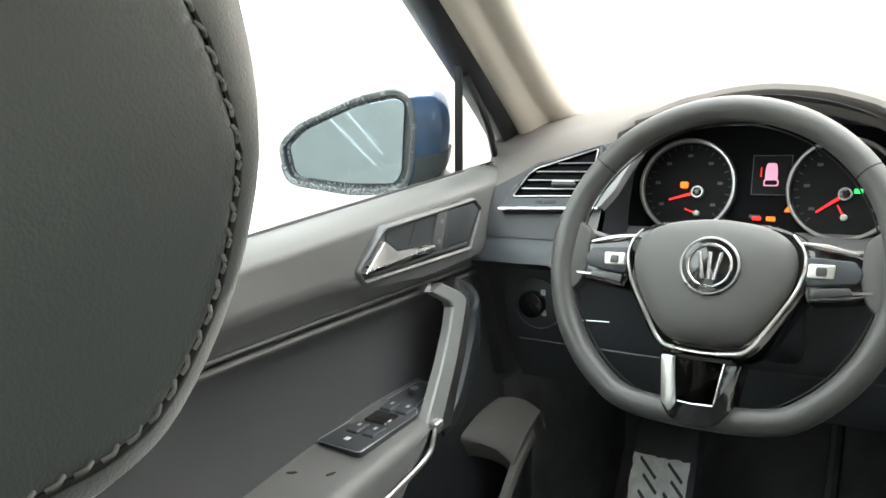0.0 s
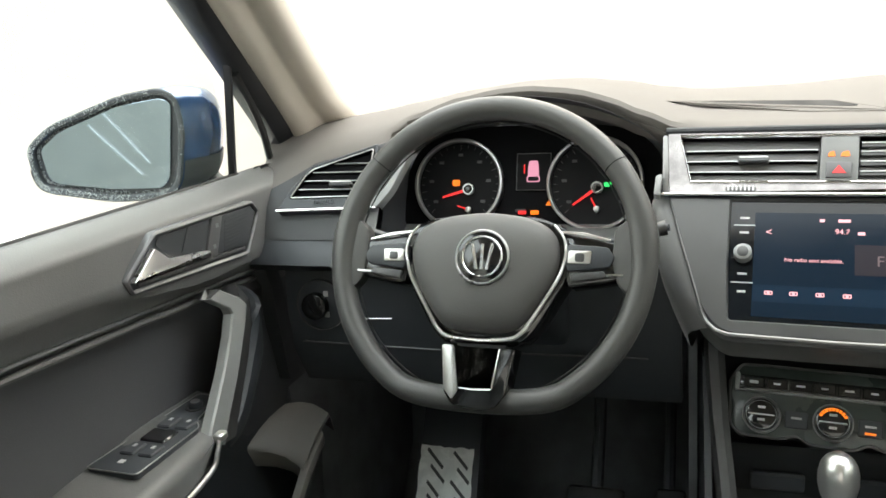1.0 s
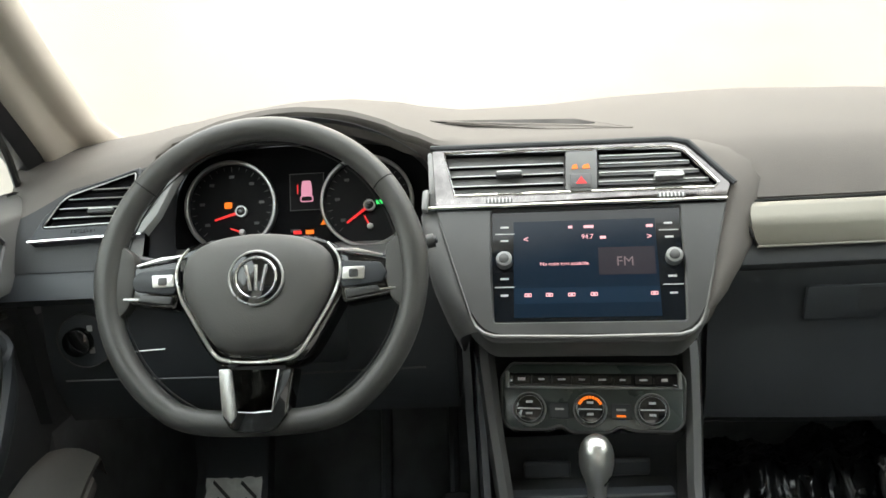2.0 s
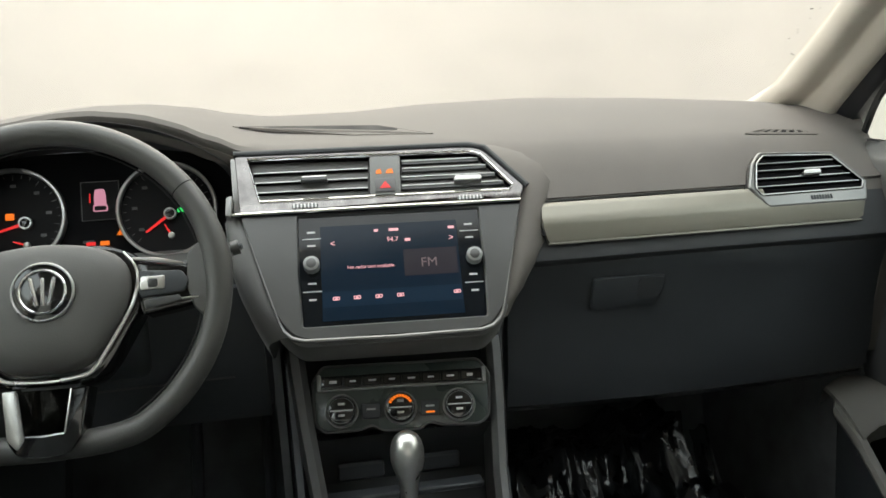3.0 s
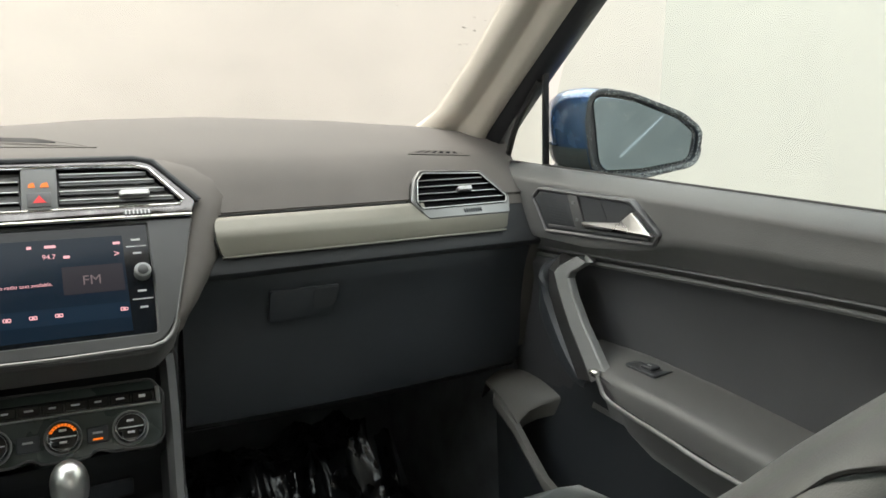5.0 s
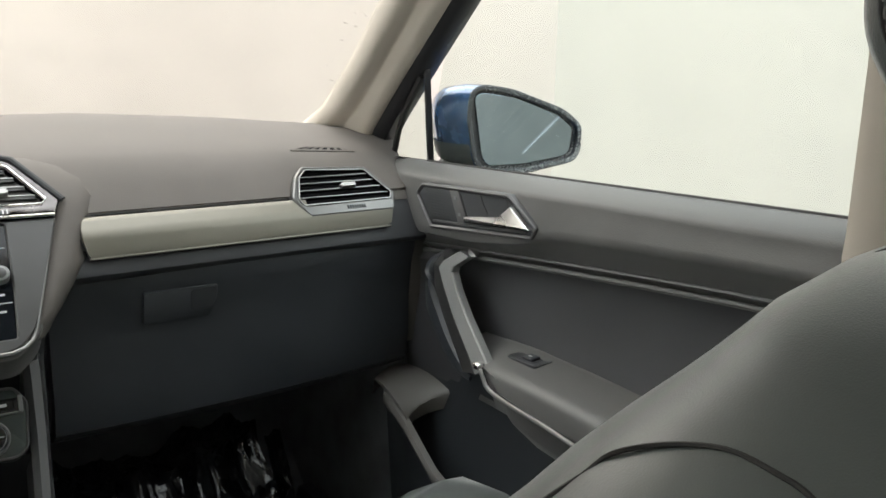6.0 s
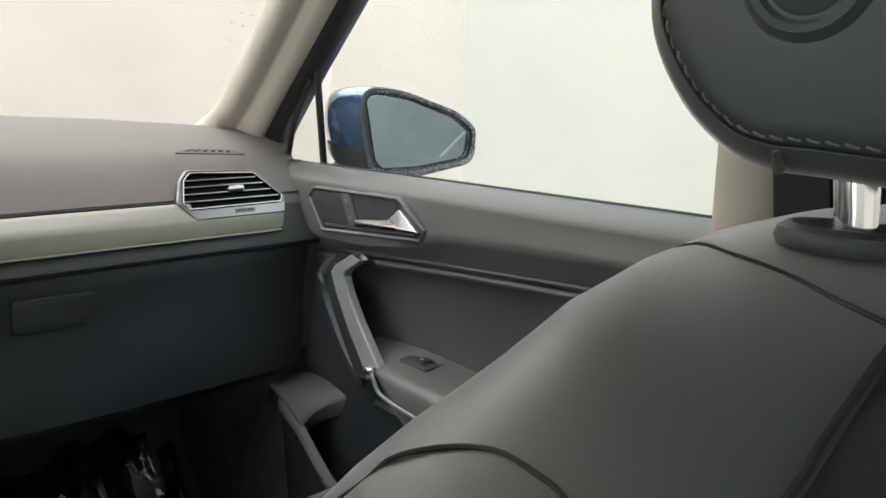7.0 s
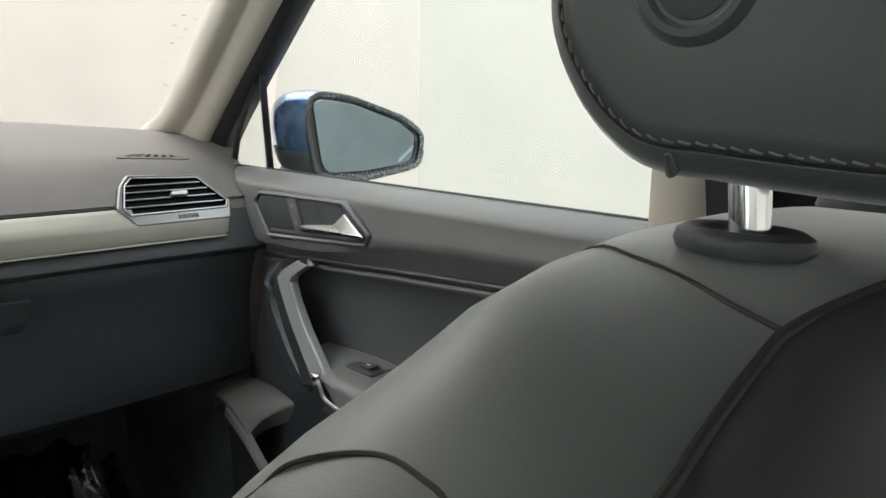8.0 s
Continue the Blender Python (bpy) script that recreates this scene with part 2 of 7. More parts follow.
SCREEN_TILE = material("screen_lit_tile", (0.01, 0.01, 0.012), 0.2, 0, 300, 0, 0.05, 20, 0.02, spec=0.2, emit=(0.030, 0.026, 0.034), power=0.4)
LABEL = material("dim_button_print", (0.20, 0.21, 0.21), 0.5, 0, 900, 0, 0.05, 30)
PRINT = material("button_print", (0.55, 0.55, 0.55), 0.5, 0, 900, 0, 0.05, 30)
GAUGE_FACE = material("gauge_face", (0.009, 0.009, 0.010), 0.6, 0, 700, 0.05, 0.1, 30, spec=0.15)
RED = material("needle_red_light", (0.3, 0.01, 0.01), 0.4, 0, 300, 0, 0.05, 30, emit=(1.0, 0.03, 0.03), power=0.40)
ORANGE = material("warning_orange_light", (0.3, 0.08, 0.0), 0.4, 0, 300, 0, 0.05, 30, emit=(1.0, 0.20, 0.012), power=0.48)
GREEN = material("tell_tale_green_light", (0.0, 0.2, 0.02), 0.4, 0, 300, 0, 0.05, 30, emit=(0.03, 0.75, 0.16), power=0.6)
PINK = material("display_pink_light", (0.2, 0.1, 0.12), 0.4, 0, 300, 0, 0.05, 30, emit=(1.0, 0.40, 0.58), power=0.30)
FOIL = material("printed_white_film", (0.82, 0.83, 0.80), 0.25, 0, 160, 0.5, 0.10, 40, 0.1)
FILM = material("black_plastic_film", (0.014, 0.015, 0.017), 0.12, 0, 120, 0.6, 0.2, 25, 0.05, spec=0.5)
BELT = material("seat_belt_webbing", (0.016, 0.016, 0.017), 0.75, 0, 900, 0.4, 0.1, 20)


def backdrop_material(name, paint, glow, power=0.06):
    """White booth wall with an added even glow, slowly uneven."""
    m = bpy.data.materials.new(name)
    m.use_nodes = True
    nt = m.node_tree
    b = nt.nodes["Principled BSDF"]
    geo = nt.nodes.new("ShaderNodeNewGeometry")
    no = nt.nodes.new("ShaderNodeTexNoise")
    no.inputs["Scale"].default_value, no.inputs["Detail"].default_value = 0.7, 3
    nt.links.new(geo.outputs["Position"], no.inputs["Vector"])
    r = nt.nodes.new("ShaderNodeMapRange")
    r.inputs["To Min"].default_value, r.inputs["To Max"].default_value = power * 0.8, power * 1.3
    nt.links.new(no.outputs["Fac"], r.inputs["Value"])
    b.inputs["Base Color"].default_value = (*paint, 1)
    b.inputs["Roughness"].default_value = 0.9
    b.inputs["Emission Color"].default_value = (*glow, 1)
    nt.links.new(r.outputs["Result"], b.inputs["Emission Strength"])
    return m


def pane_material(name, tint, haze=0.02):
    """Clear glass: see-through, with a sharp reflection and a thin uneven film of dirt."""
    m = bpy.data.materials.new(name)
    m.use_nodes = True
    nt = m.node_tree
    nt.nodes.remove(nt.nodes["Principled BSDF"])
    out = nt.nodes["Material Output"]
    tr = nt.nodes.new("ShaderNodeBsdfTransparent")
    tr.inputs["Color"].default_value = (*tint, 1)
    gl = nt.nodes.new("ShaderNodeBsdfGlossy")
    gl.inputs["Roughness"].default_value = 0.02
    lw = nt.nodes.new("ShaderNodeLayerWeight")
    pw = nt.nodes.new("ShaderNodeMath")
    pw.operation = "POWER"
    pw.inputs[1].default_value = 5
    nt.links.new(lw.outputs["Facing"], pw.inputs[0])
    sc = nt.nodes.new("ShaderNodeMath")
    sc.operation = "MULTIPLY_ADD"
    sc.inputs[1].default_value, sc.inputs[2].default_value = 0.45, 0.02
    nt.links.new(pw.outputs["Value"], sc.inputs[0])
    mx = nt.nodes.new("ShaderNodeMixShader")
    nt.links.new(sc.outputs["Value"], mx.inputs["Fac"])
    nt.links.new(tr.outputs["BSDF"], mx.inputs[1])
    nt.links.new(gl.outputs["BSDF"], mx.inputs[2])
    df = nt.nodes.new("ShaderNodeBsdfDiffuse")
    df.inputs["Color"].default_value = (0.6, 0.6, 0.58, 1)
    geo = nt.nodes.new("ShaderNodeNewGeometry")
    no = nt.nodes.new("ShaderNodeTexNoise")
    no.inputs["Scale"].default_value, no.inputs["Detail"].default_value = 6, 6
    nt.links.new(geo.outputs["Position"], no.inputs["Vector"])
    r = nt.nodes.new("ShaderNodeMapRange")
    r.inputs["From Min"].default_value, r.inputs["From Max"].default_value = 0.45, 0.8
    r.inputs["To Min"].default_value, r.inputs["To Max"].default_value = 0, haze * 3
    nt.links.new(no.outputs["Fac"], r.inputs["Value"])
    m2 = nt.nodes.new("ShaderNodeMixShader")
    nt.links.new(r.outputs["Result"], m2.inputs["Fac"])
    nt.links.new(mx.outputs["Shader"], m2.inputs[1])
    nt.links.new(df.outputs["BSDF"], m2.inputs[2])
    nt.links.new(m2.outputs["Shader"], out.inputs["Surface"])
    return m


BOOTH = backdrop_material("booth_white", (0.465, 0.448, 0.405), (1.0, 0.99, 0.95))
BOOTH_FILL = backdrop_material("booth_fill_glow", (0.44, 0.44, 0.42), (0.97, 1.0, 1.0), 1.0)
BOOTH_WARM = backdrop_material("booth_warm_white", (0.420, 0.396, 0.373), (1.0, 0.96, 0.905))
CLEAR = pane_material("windscreen_glass", (0.97, 0.98, 0.96), 0.015)
CLEAR_SIDE = pane_material("side_glass", (0.93, 0.965, 0.945), 0.01)
MIRROR = material("mirror_glass", (0.275, 0.340, 0.390), 0.022, 1.0, 300, 0, 0.06, 25, 0.012)
WATER_MARK = material("dark_water_mark", (0.16, 0.16, 0.15), 0.3, 0.0, 300, 0, 0.1, 60, 0.02)
WATER = material("water_drop", (0.34, 0.36, 0.36), 0.05, 0.0, 300, 0, 0.1, 60, 0.02, coat=1.0)

STREAK_GLOW = material("mirror_streak_glow", (0.7, 0.7, 0.68), 0.5, 0, 300, 0, 0.03, 4, emit=(1.0, 0.98, 0.95), power=1.2)
FILL_WHITE = material("fill_panel_white", (0.8, 0.8, 0.78), 0.5, 0, 300, 0, 0.03, 4, emit=(1.0, 0.97, 0.93), power=3.4)

# ---- booth round the car ----
def wall_piece(a, b, z0, z1, thick=0.05):
    a, b = V((*a, 0)), V((*b, 0))
    m = plane_axes((a.x, a.y, 0), b - a, (0, 0, 1))
    return slab([(0, z0), ((b - a).length, z0), ((b - a).length, z1), (0, z1)], -thick, 0, m)


GROUND_Z = -0.42
BOOTH_PLAN = [(2.28, 2.05), (3.2, 5.2), (-3.2, 5.2), (-3.0, 2.6), (-3.0, -1.0), (-3.0, -4.5), (3.0, -4.5), (2.95, 1.4), (2.28, 2.05)]
cove = []
for k, (p, q) in enumerate(zip(BOOTH_PLAN[1:], (1.5, 1.0))):  # the front wall turns into the side walls in wide coves
    u, w = V(BOOTH_PLAN[k]) - V(p), V(BOOTH_PLAN[k + 2]) - V(p)
    a, b, p = V(p) + u.normalized() * q, V(p) + w.normalized() * q, V(p)
    cove += [a * (1 - f) ** 2 + p * 2 * f * (1 - f) + b * f * f for f in [i / 12 for i in range(13)]]
cove = [V(BOOTH_PLAN[0])] + cove + [V(BOOTH_PLAN[3])]
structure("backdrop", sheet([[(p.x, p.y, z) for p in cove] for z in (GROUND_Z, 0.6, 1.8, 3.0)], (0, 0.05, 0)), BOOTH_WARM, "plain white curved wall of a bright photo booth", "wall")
p = V(BOOTH_PLAN[7])
a, b = p + (V(BOOTH_PLAN[8]) - p).normalized() * 0.85, p + (V(BOOTH_PLAN[6]) - p).normalized() * 2.2
side = [V(BOOTH_PLAN[8])] + [a * (1 - f) ** 2 + p * 2 * f * (1 - f) + b * f * f for f in [i / 12 for i in range(13)]] + [V(BOOTH_PLAN[6])]
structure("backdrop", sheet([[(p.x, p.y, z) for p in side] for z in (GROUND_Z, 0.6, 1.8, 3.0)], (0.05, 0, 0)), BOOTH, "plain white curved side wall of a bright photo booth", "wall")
# the driver's side panel glows strongly, added as fill light for the cabin
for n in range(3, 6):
    structure("backdrop", wall_piece(BOOTH_PLAN[n + 1], BOOTH_PLAN[n], GROUND_Z, 3.0), BOOTH_FILL if n == 3 else BOOTH, "plain white booth wall panel with an added glow", "wall")
# unseen glowing panel, added as fill light through the windscreen
lamp = thing("ceiling_lamp", "unseen fill light panel added above the car's bonnet", "lamp")
part("panel", slab([(-1.7, 1.9), (1.7, 1.9), (1.7, 4.6), (-1.7, 4.6)], 2.93, 2.95), FILL_WHITE, lamp, "glowing white panel")
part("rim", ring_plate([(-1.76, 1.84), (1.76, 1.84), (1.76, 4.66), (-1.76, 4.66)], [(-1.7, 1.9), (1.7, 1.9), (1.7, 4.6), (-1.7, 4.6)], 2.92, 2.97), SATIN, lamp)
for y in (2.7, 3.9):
    part("beam", brick((0, y, 2.985), (6.3, 0.06, 0.03)), SATIN, lamp, "added beam that carries the panel from wall to wall")
# glowing strips added behind the car so the mirrors reflect slanted lines
for sx, ends in ((-1, ((2.20, 0.54, 1.87, 0.14), (2.09, 0.63, 1.80, 0.22))), (1, ((2.72, 0.67, 2.38, 0.33),))):
    for x0, z0, x1, z1 in ends:
        strip = thing("light_strip", "thin slanted glowing strip added for the bright line in a wing mirror", "lamp", "booth light strips")
        part("tube", tube([(sx * x0, -4.484, z0), (sx * x1, -4.484, z1)], 0.0042, 8), STREAK_GLOW, strip)
        part("base", tube([(sx * x0, -4.496, z0), (sx * x1, -4.496, z1)], 0.010, 8), SATIN, strip)
structure("ground", slab([(-5, -6), (5, -6), (5, 7), (-5, 7)], GROUND_Z - 0.05, GROUND_Z), BOOTH, "white painted booth floor under the car", "floor")

# ---- cabin shell ----
structure("floor", slab([(-0.72, -1.5), (0.72, -1.5), (0.72, 1.35), (-0.72, 1.35)], -0.04, 0.0), CARPET, "black carpeted cabin floor", "floor")
toe = [[(x, y, z) for x in (-0.76, -0.4, 0.0, 0.4, 0.76)] for y, z in ((1.18, 0.0), (1.32, 0.12), (1.40, 0.32), (1.42, 0.60), (1.42, 0.76))]
structure("wall_front", sheet(toe, (0, 0.04, 0)), CARPET, "black carpeted bulkhead at the front of the footwells", "wall")


def shell_side(sx):
    """Sill and rear quarter below the windows, with the pillars behind the front door."""
    word = "passenger" if sx > 0 else "driver"
    rows = [[(sx * x, y, z) for y in (-1.6, -0.7, -0.2, 0.06)] for x, z in ((0.74, 0.0), (0.77, 0.2), (0.765, 0.5), (0.75, 0.66), (0.755, 0.71))]
    structure("wall_" + word, sheet(rows, (sx * 0.05, 0, 0)), HARD, "dark grained trim of the rear door below its window", "wall")
    sill = [[(sx * x, y, z) for y in (-1.6, 0.0, 1.2)] for x, z in ((0.66, 0.0), (0.68, 0.05), (0.80, 0.06))]
    structure("sill_" + word, sheet(sill, (0, 0, -0.05)), HARD, "black door sill along the cabin floor", "sill")
    # cowl side beside the footwell
    rows = [[(sx * x, y, z) for y in (0.90, 1.1, 1.45)] for x, z in ((0.70, 0.0), (0.73, 0.3), (0.755, 0.74))]
    structure("cowl_side_" + word, sheet(rows, (sx * 0.04, 0, 0)), CARPET, "dark trim beside the front footwell", "wall")
    # B pillar with its seat belt
    pil = thing("b_pillar", "light grey fabric-covered pillar trim behind the front door", "pillar", "", "structure")
    rows = []
    for z, x in ((0.40, 0.72), (0.60, 0.715), (0.75, 0.705), (0.90, 0.675), (1.05, 0.64), (1.20, 0.59), (1.27, 0.55)):
        y0, y1 = 0.150 - (z - 0.76) * 0.10, 0.086 - (z - 0.76) * 0.10
        rows.append([(sx * (x + 0.045), y0 + 0.004, z), (sx * (x + 0.008), y0, z), (sx * x, y0 - 0.012, z), (sx * (x - 0.004), (y0 + y1) / 2, z), (sx * x, y1 + 0.012, z), (sx * (x + 0.01), y1, z), (sx * (x + 0.05), y1 - 0.004, z)])
    part("trim", sheet(rows, (sx * 0.03, 0, 0)), BEIGE, pil)
    rows = [[(sx * (0.742 - (z - 0.76) * 0.33), 0.088 - (z - 0.76) * 0.10 - d, z) for d in (0.0, 0.05, 0.10, 0.16)] for z in (0.70, 0.80, 0.90, 1.0, 1.1, 1.2)]
    part("rear_door_frame", sheet(rows, (sx * 0.010, 0, 0)), PILLAR_BLACK, pil, "black frame of the rear door")
    belt = thing("seat_belt", "black webbing seat belt hanging beside the pillar", "seat belt", "front seat belts")
    path = [(sx * 0.612, 0.062, 1.10), (sx * 0.655, 0.062, 0.95), (sx * 0.690, 0.060, 0.80), (sx * 0.700, 0.04, 0.60), (sx * 0.705, 0.0, 0.35), (sx * 0.70, -0.04, 0.05)]
    rows = [[(p.x, p.y + w, p.z) for w in (-0.024, -0.012, 0.0, 0.012, 0.024)] for p in smooth_path(path, 5)]
    part("webbing", sheet(rows, (sx * 0.0018, 0, 0)), BELT, belt)
    part("guide", brick((sx * 0.618, 0.062, 1.10), (0.03, 0.07, 0.035), edge=0.006), HARD, belt)
    # rear door window, left clear to let light into the cabin
    win = thing("window_rear_" + word, "clear rear door window", "window", "", "structure")
    rows = [[(sx * (0.755 - (z - 0.76) * 0.33), y, z) for y in (-1.5, -0.7, -0.02)] for z in (0.70, 1.0, 1.22)]
    p = part("pane", sheet(rows, (sx * 0.004, 0, 0)), CLEAR_SIDE, win)
    p.visible_shadow = False
    # painted outer skin, seen in the wing mirror
    skin = [[(sx * x, y, z) for y in (-2.0, -1.0, 0.0, 0.60, 0.92)] for x, z in ((0.86, -0.05), (0.90, 0.25), (0.89, 0.50), (0.84, 0.62), (0.825, 0.68), (0.785, 0.735))]
    structure("body_side_" + word, sheet(skin, (-sx * 0.01, 0, 0)), PAINT, "wet blue painted body side below the windows", "car body")


shell_side(1)
shell_side(-1)
# the unseen rear is left open above this trim to light the cabin
rows = [[(x, y, z) for x in (-0.78, -0.3, 0.3, 0.78)] for y, z in ((-1.6, -0.02), (-1.62, 0.2), (-1.62, 0.45))]
structure("wall_rear", sheet(rows, (0, -0.05, 0)), HARD, "low dark trim at the cabin's rear, left open above to admit light", "wall")


def roof_row(y, h, half):
    return [(-half - 0.02, y, h - 0.05), (-half + 0.04, y, h - 0.01), (-half * 0.5, y, h + 0.015), (0, y, h + 0.02), (half * 0.5, y, h + 0.015), (half - 0.04, y, h - 0.01), (half + 0.02, y, h - 0.05)]


ceil = sheet([roof_row(y, h, w) for y, h, w in ((0.50, 1.245, 0.575), (0.40, 1.262, 0.58), (0.0, 1.28, 0.585), (-0.7, 1.28, 0.58), (-1.42, 1.24, 0.56))], (0, 0, 0.05))
structure("ceiling", ceil, BEIGE, "light grey woven roof lining", "ceiling")

# ---- windscreen ----
WS_FOOT = [(-0.77, 1.09), (-0.70, 1.20), (-0.60, 1.30), (-0.45, 1.39), (-0.25, 1.45), (0.0, 1.47), (0.25, 1.45), (0.45, 1.39), (0.60, 1.30), (0.70, 1.20), (0.77, 1.09)]


def windscreen():
    win = thing("window_front", "clear windscreen with smears and a few water drops", "window", "", "structure")
    rows = []
    for k in range(7):
        s = k / 6
        rows.append([(x * (1 - 0.24 * s), y + (0.46 - y) * s + 0.03 * math.sin(math.pi * s), 0.80 + (1.245 - 0.80) * s - 0.02 * (abs(x) / 0.8) ** 2 * s) for x, y in WS_FOOT])
    pane = part("pane", sheet(rows, (0, 0.003, 0.003)), CLEAR, win)
    pane.visible_shadow = False
    return rows


SCREEN_ROWS = windscreen()


# ---- windscreen pillars, quarter windows and front door windows ----
def pillar_side(sx):
    word = "passenger" if sx > 0 else "driver"

    def lip(z):  # how far the pillar leans in
        return 0.32 * (z - 0.75)

    pil = thing("a_pillar", "light grey fabric-covered windscreen pillar trim", "pillar", "", "structure")
    rows = []
    for k in range(15):
        z = 0.770 + k * 0.034
        zz = max(z, 0.805)
        fx, fy = 0.726 - 0.30 * (z - 0.80), straight([(0.77, 1.310), (0.80, 1.240), (0.812, 1.190), (0.825, 1.158), (0.86, 1.098), (0.93, 0.980), (1.03, 0.832), (1.15, 0.655), (1.25, 0.51)], z)
        bx, by = 0.740 - 0.32 * (z - 0.78), straight([(0.75, 1.085), (0.78, 1.038), (0.90, 0.858), (1.01, 0.691), (1.15, 0.478), (1.25, 0.326)], z)
        flare = 0.035 * math.exp(-((z - 0.77) / 0.022))
        a, b = V((fx, fy + flare, zz if k else 0.79)), V((bx, by - flare * 0.3, z))
        inw = V((-0.89, -0.44, 0.12))
        mids = [a.lerp(b, f) + inw * h for f, h in ((0.10, 0.016), (0.24, 0.027), (0.40, 0.033), (0.52, 0.031), (0.60, 0.022), (0.66, 0.013), (0.74, 0.012), (0.90, 0.010))]
        pts = smooth_path([a + V((0.004, 0.012, 0)), a] + mids + [b, b + V((0.014, 0.002, 0))], 3)
        rows.append([(sx * p.x, p.y, p.z) for p in pts])
    part("trim", sheet(rows, (sx * 0.012, 0.008, 0)), BEIGE, pil)
    # black door frame below the trim
    rows = []
    for k in range(13):
        z = 0.750 + k * 0.040
        bx, by = 0.748 - 0.32 * (z - 0.78), straight([(0.75, 1.085), (0.78, 1.038), (0.90, 0.858), (1.01, 0.691), (1.15, 0.478), (1.25, 0.326)], z)
        gx = 0.768 - 0.32 * (z - 0.75)
        gy = straight([(0.75, 1.035), (0.757, 1.029), (0.82, 0.948), (0.90, 0.835), (1.01, 0.674), (1.15, 0.470), (1.25, 0.32)], z)
        a, b = V((bx, by + 0.012, z)), V((gx, gy, z - 0.002))
        rows.append([(sx * p.x, p.y, p.z) for p in (a, a * 0.75 + b * 0.25 + V((-0.004, -0.002, 0)), a * 0.3 + b * 0.7 + V((-0.004, -0.002, 0)), b, b + V((0.02, 0.002, 0)))])
    part("door_frame", sheet(rows, (sx * 0.014, 0.01, 0)), PILLAR_BLACK, pil)
    # quarter window: divider bar, rubber edge and pane
    win = thing("window_quarter_" + word, "small triangular quarter window with a black divider bar", "window", "", "structure")
    d0, d1 = (0.766, 0.872, 0.742), (0.718, 0.824, 0.920)
    rows = []
    for k in range(7):
        s = k / 6
        c = V(d0).lerp(V(d1), s)
        w = 0.0042 - 0.0006 * s
        rows.append([(sx * c.x + sx * 0.002, c.y + w, c.z), (sx * (c.x - 0.002), c.y + w * 0.8, c.z), (sx * (c.x - 0.003), c.y, c.z), (sx * (c.x - 0.002), c.y - w * 0.8, c.z), (sx * (c.x + 0.002), c.y - w, c.z)])
    part("divider", sheet(rows, (sx * 0.005, 0, 0)), PILLAR_BLACK, win)
    edge = [(0.772, 0.990, 0.746), (0.766, 0.975, 0.765), (0.751, 0.938, 0.810), (0.738, 0.896, 0.850), (0.722, 0.838, 0.895)]
    part("rubber_edge", tube([(sx * p.x, p.y, p.z) for p in smooth_path(edge, 4)], 0.0055, 6), RUBBER, win)
    rows = [[(sx * (0.778 - 0.32 * (z - 0.75)), y, z) for y in (y0, y1)] for z, y0, y1 in ((0.742, 1.02, 0.872), (0.80, 0.97, 0.858), (0.86, 0.89, 0.845), (0.91, 0.835, 0.83))]
    p = part("pane", sheet(rows, (sx * 0.003, 0, 0)), CLEAR_SIDE, win)
    p.visible_shadow = False
    # front door window
    win = thing("window_front_" + word, "clear front door window", "window", "", "structure")
    rows = []
    for z in (0.735, 0.85, 0.95, 1.05, 1.15, 1.24):
        yf = straight([(0.735, 0.86), (0.91, 0.82), (1.01, 0.68), (1.15, 0.475), (1.25, 0.33)], z)
        rows.append([(sx * (0.780 - 0.32 * (z - 0.75)), yf + (0.03 - yf) * k / 5, z) for k in range(6)])
    p = part("pane", sheet(rows, (sx * 0.003, 0, 0)), CLEAR_SIDE, win)
    p.visible_shadow = False
    belt = [(sx * 0.753, 0.86 - k * 0.085, 0.757) for k in range(11)]
    part("rubber_edge", tube(belt, 0.004, 6), RUBBER, win)


pillar_side(1)
pillar_side(-1)

# ---- dashboard ----
dash = thing("dashboard", "dark grey soft-touch dashboard with a hood over the gauges", "dashboard")
RIM_Z = [(-0.77, 0.712), (-0.74, 0.742), (-0.71, 0.760), (-0.68, 0.773), (-0.64, 0.785), (-0.57, 0.800), (-0.52, 0.818), (-0.46, 0.837), (-0.40, 0.847), (-0.36, 0.849), (-0.30, 0.843), (-0.26, 0.832),
         (-0.21, 0.812), (-0.17, 0.796), (-0.13, 0.788), (0.0, 0.787), (0.10, 0.784), (0.16, 0.776), (0.22, 0.770), (0.40, 0.768), (0.62, 0.766), (0.67, 0.763), (0.71, 0.754), (0.74, 0.738), (0.77, 0.710)]
RIM_Y = [(-0.77, 0.935), (-0.72, 0.925), (-0.64, 0.925), (-0.56, 0.945), (-0.46, 0.955), (-0.26, 0.955), (-0.17, 0.935), (-0.12, 0.925), (0.12, 0.922), (0.20, 0.908), (0.66, 0.905), (0.72, 0.915), (0.77, 0.935)]
CREST_Z = [(-0.77, 0.800), (-0.66, 0.812), (-0.60, 0.822), (-0.50, 0.838), (-0.42, 0.846), (-0.34, 0.845), (-0.27, 0.836), (-0.21, 0.823), (-0.14, 0.814), (0.0, 0.814), (0.15, 0.823), (0.32, 0.826), (0.50, 0.820), (0.66, 0.810), (0.77, 0.803)]


def foot_y(x):
    return along(WS_FOOT, x)


VENT_BROW = [(-0.77, 0.070), (-0.73, 0.100), (-0.69, 0.122), (-0.655, 0.146), (-0.60, 0.162), (-0.545, 0.178)]  # top of the panel round the driver's outer vent


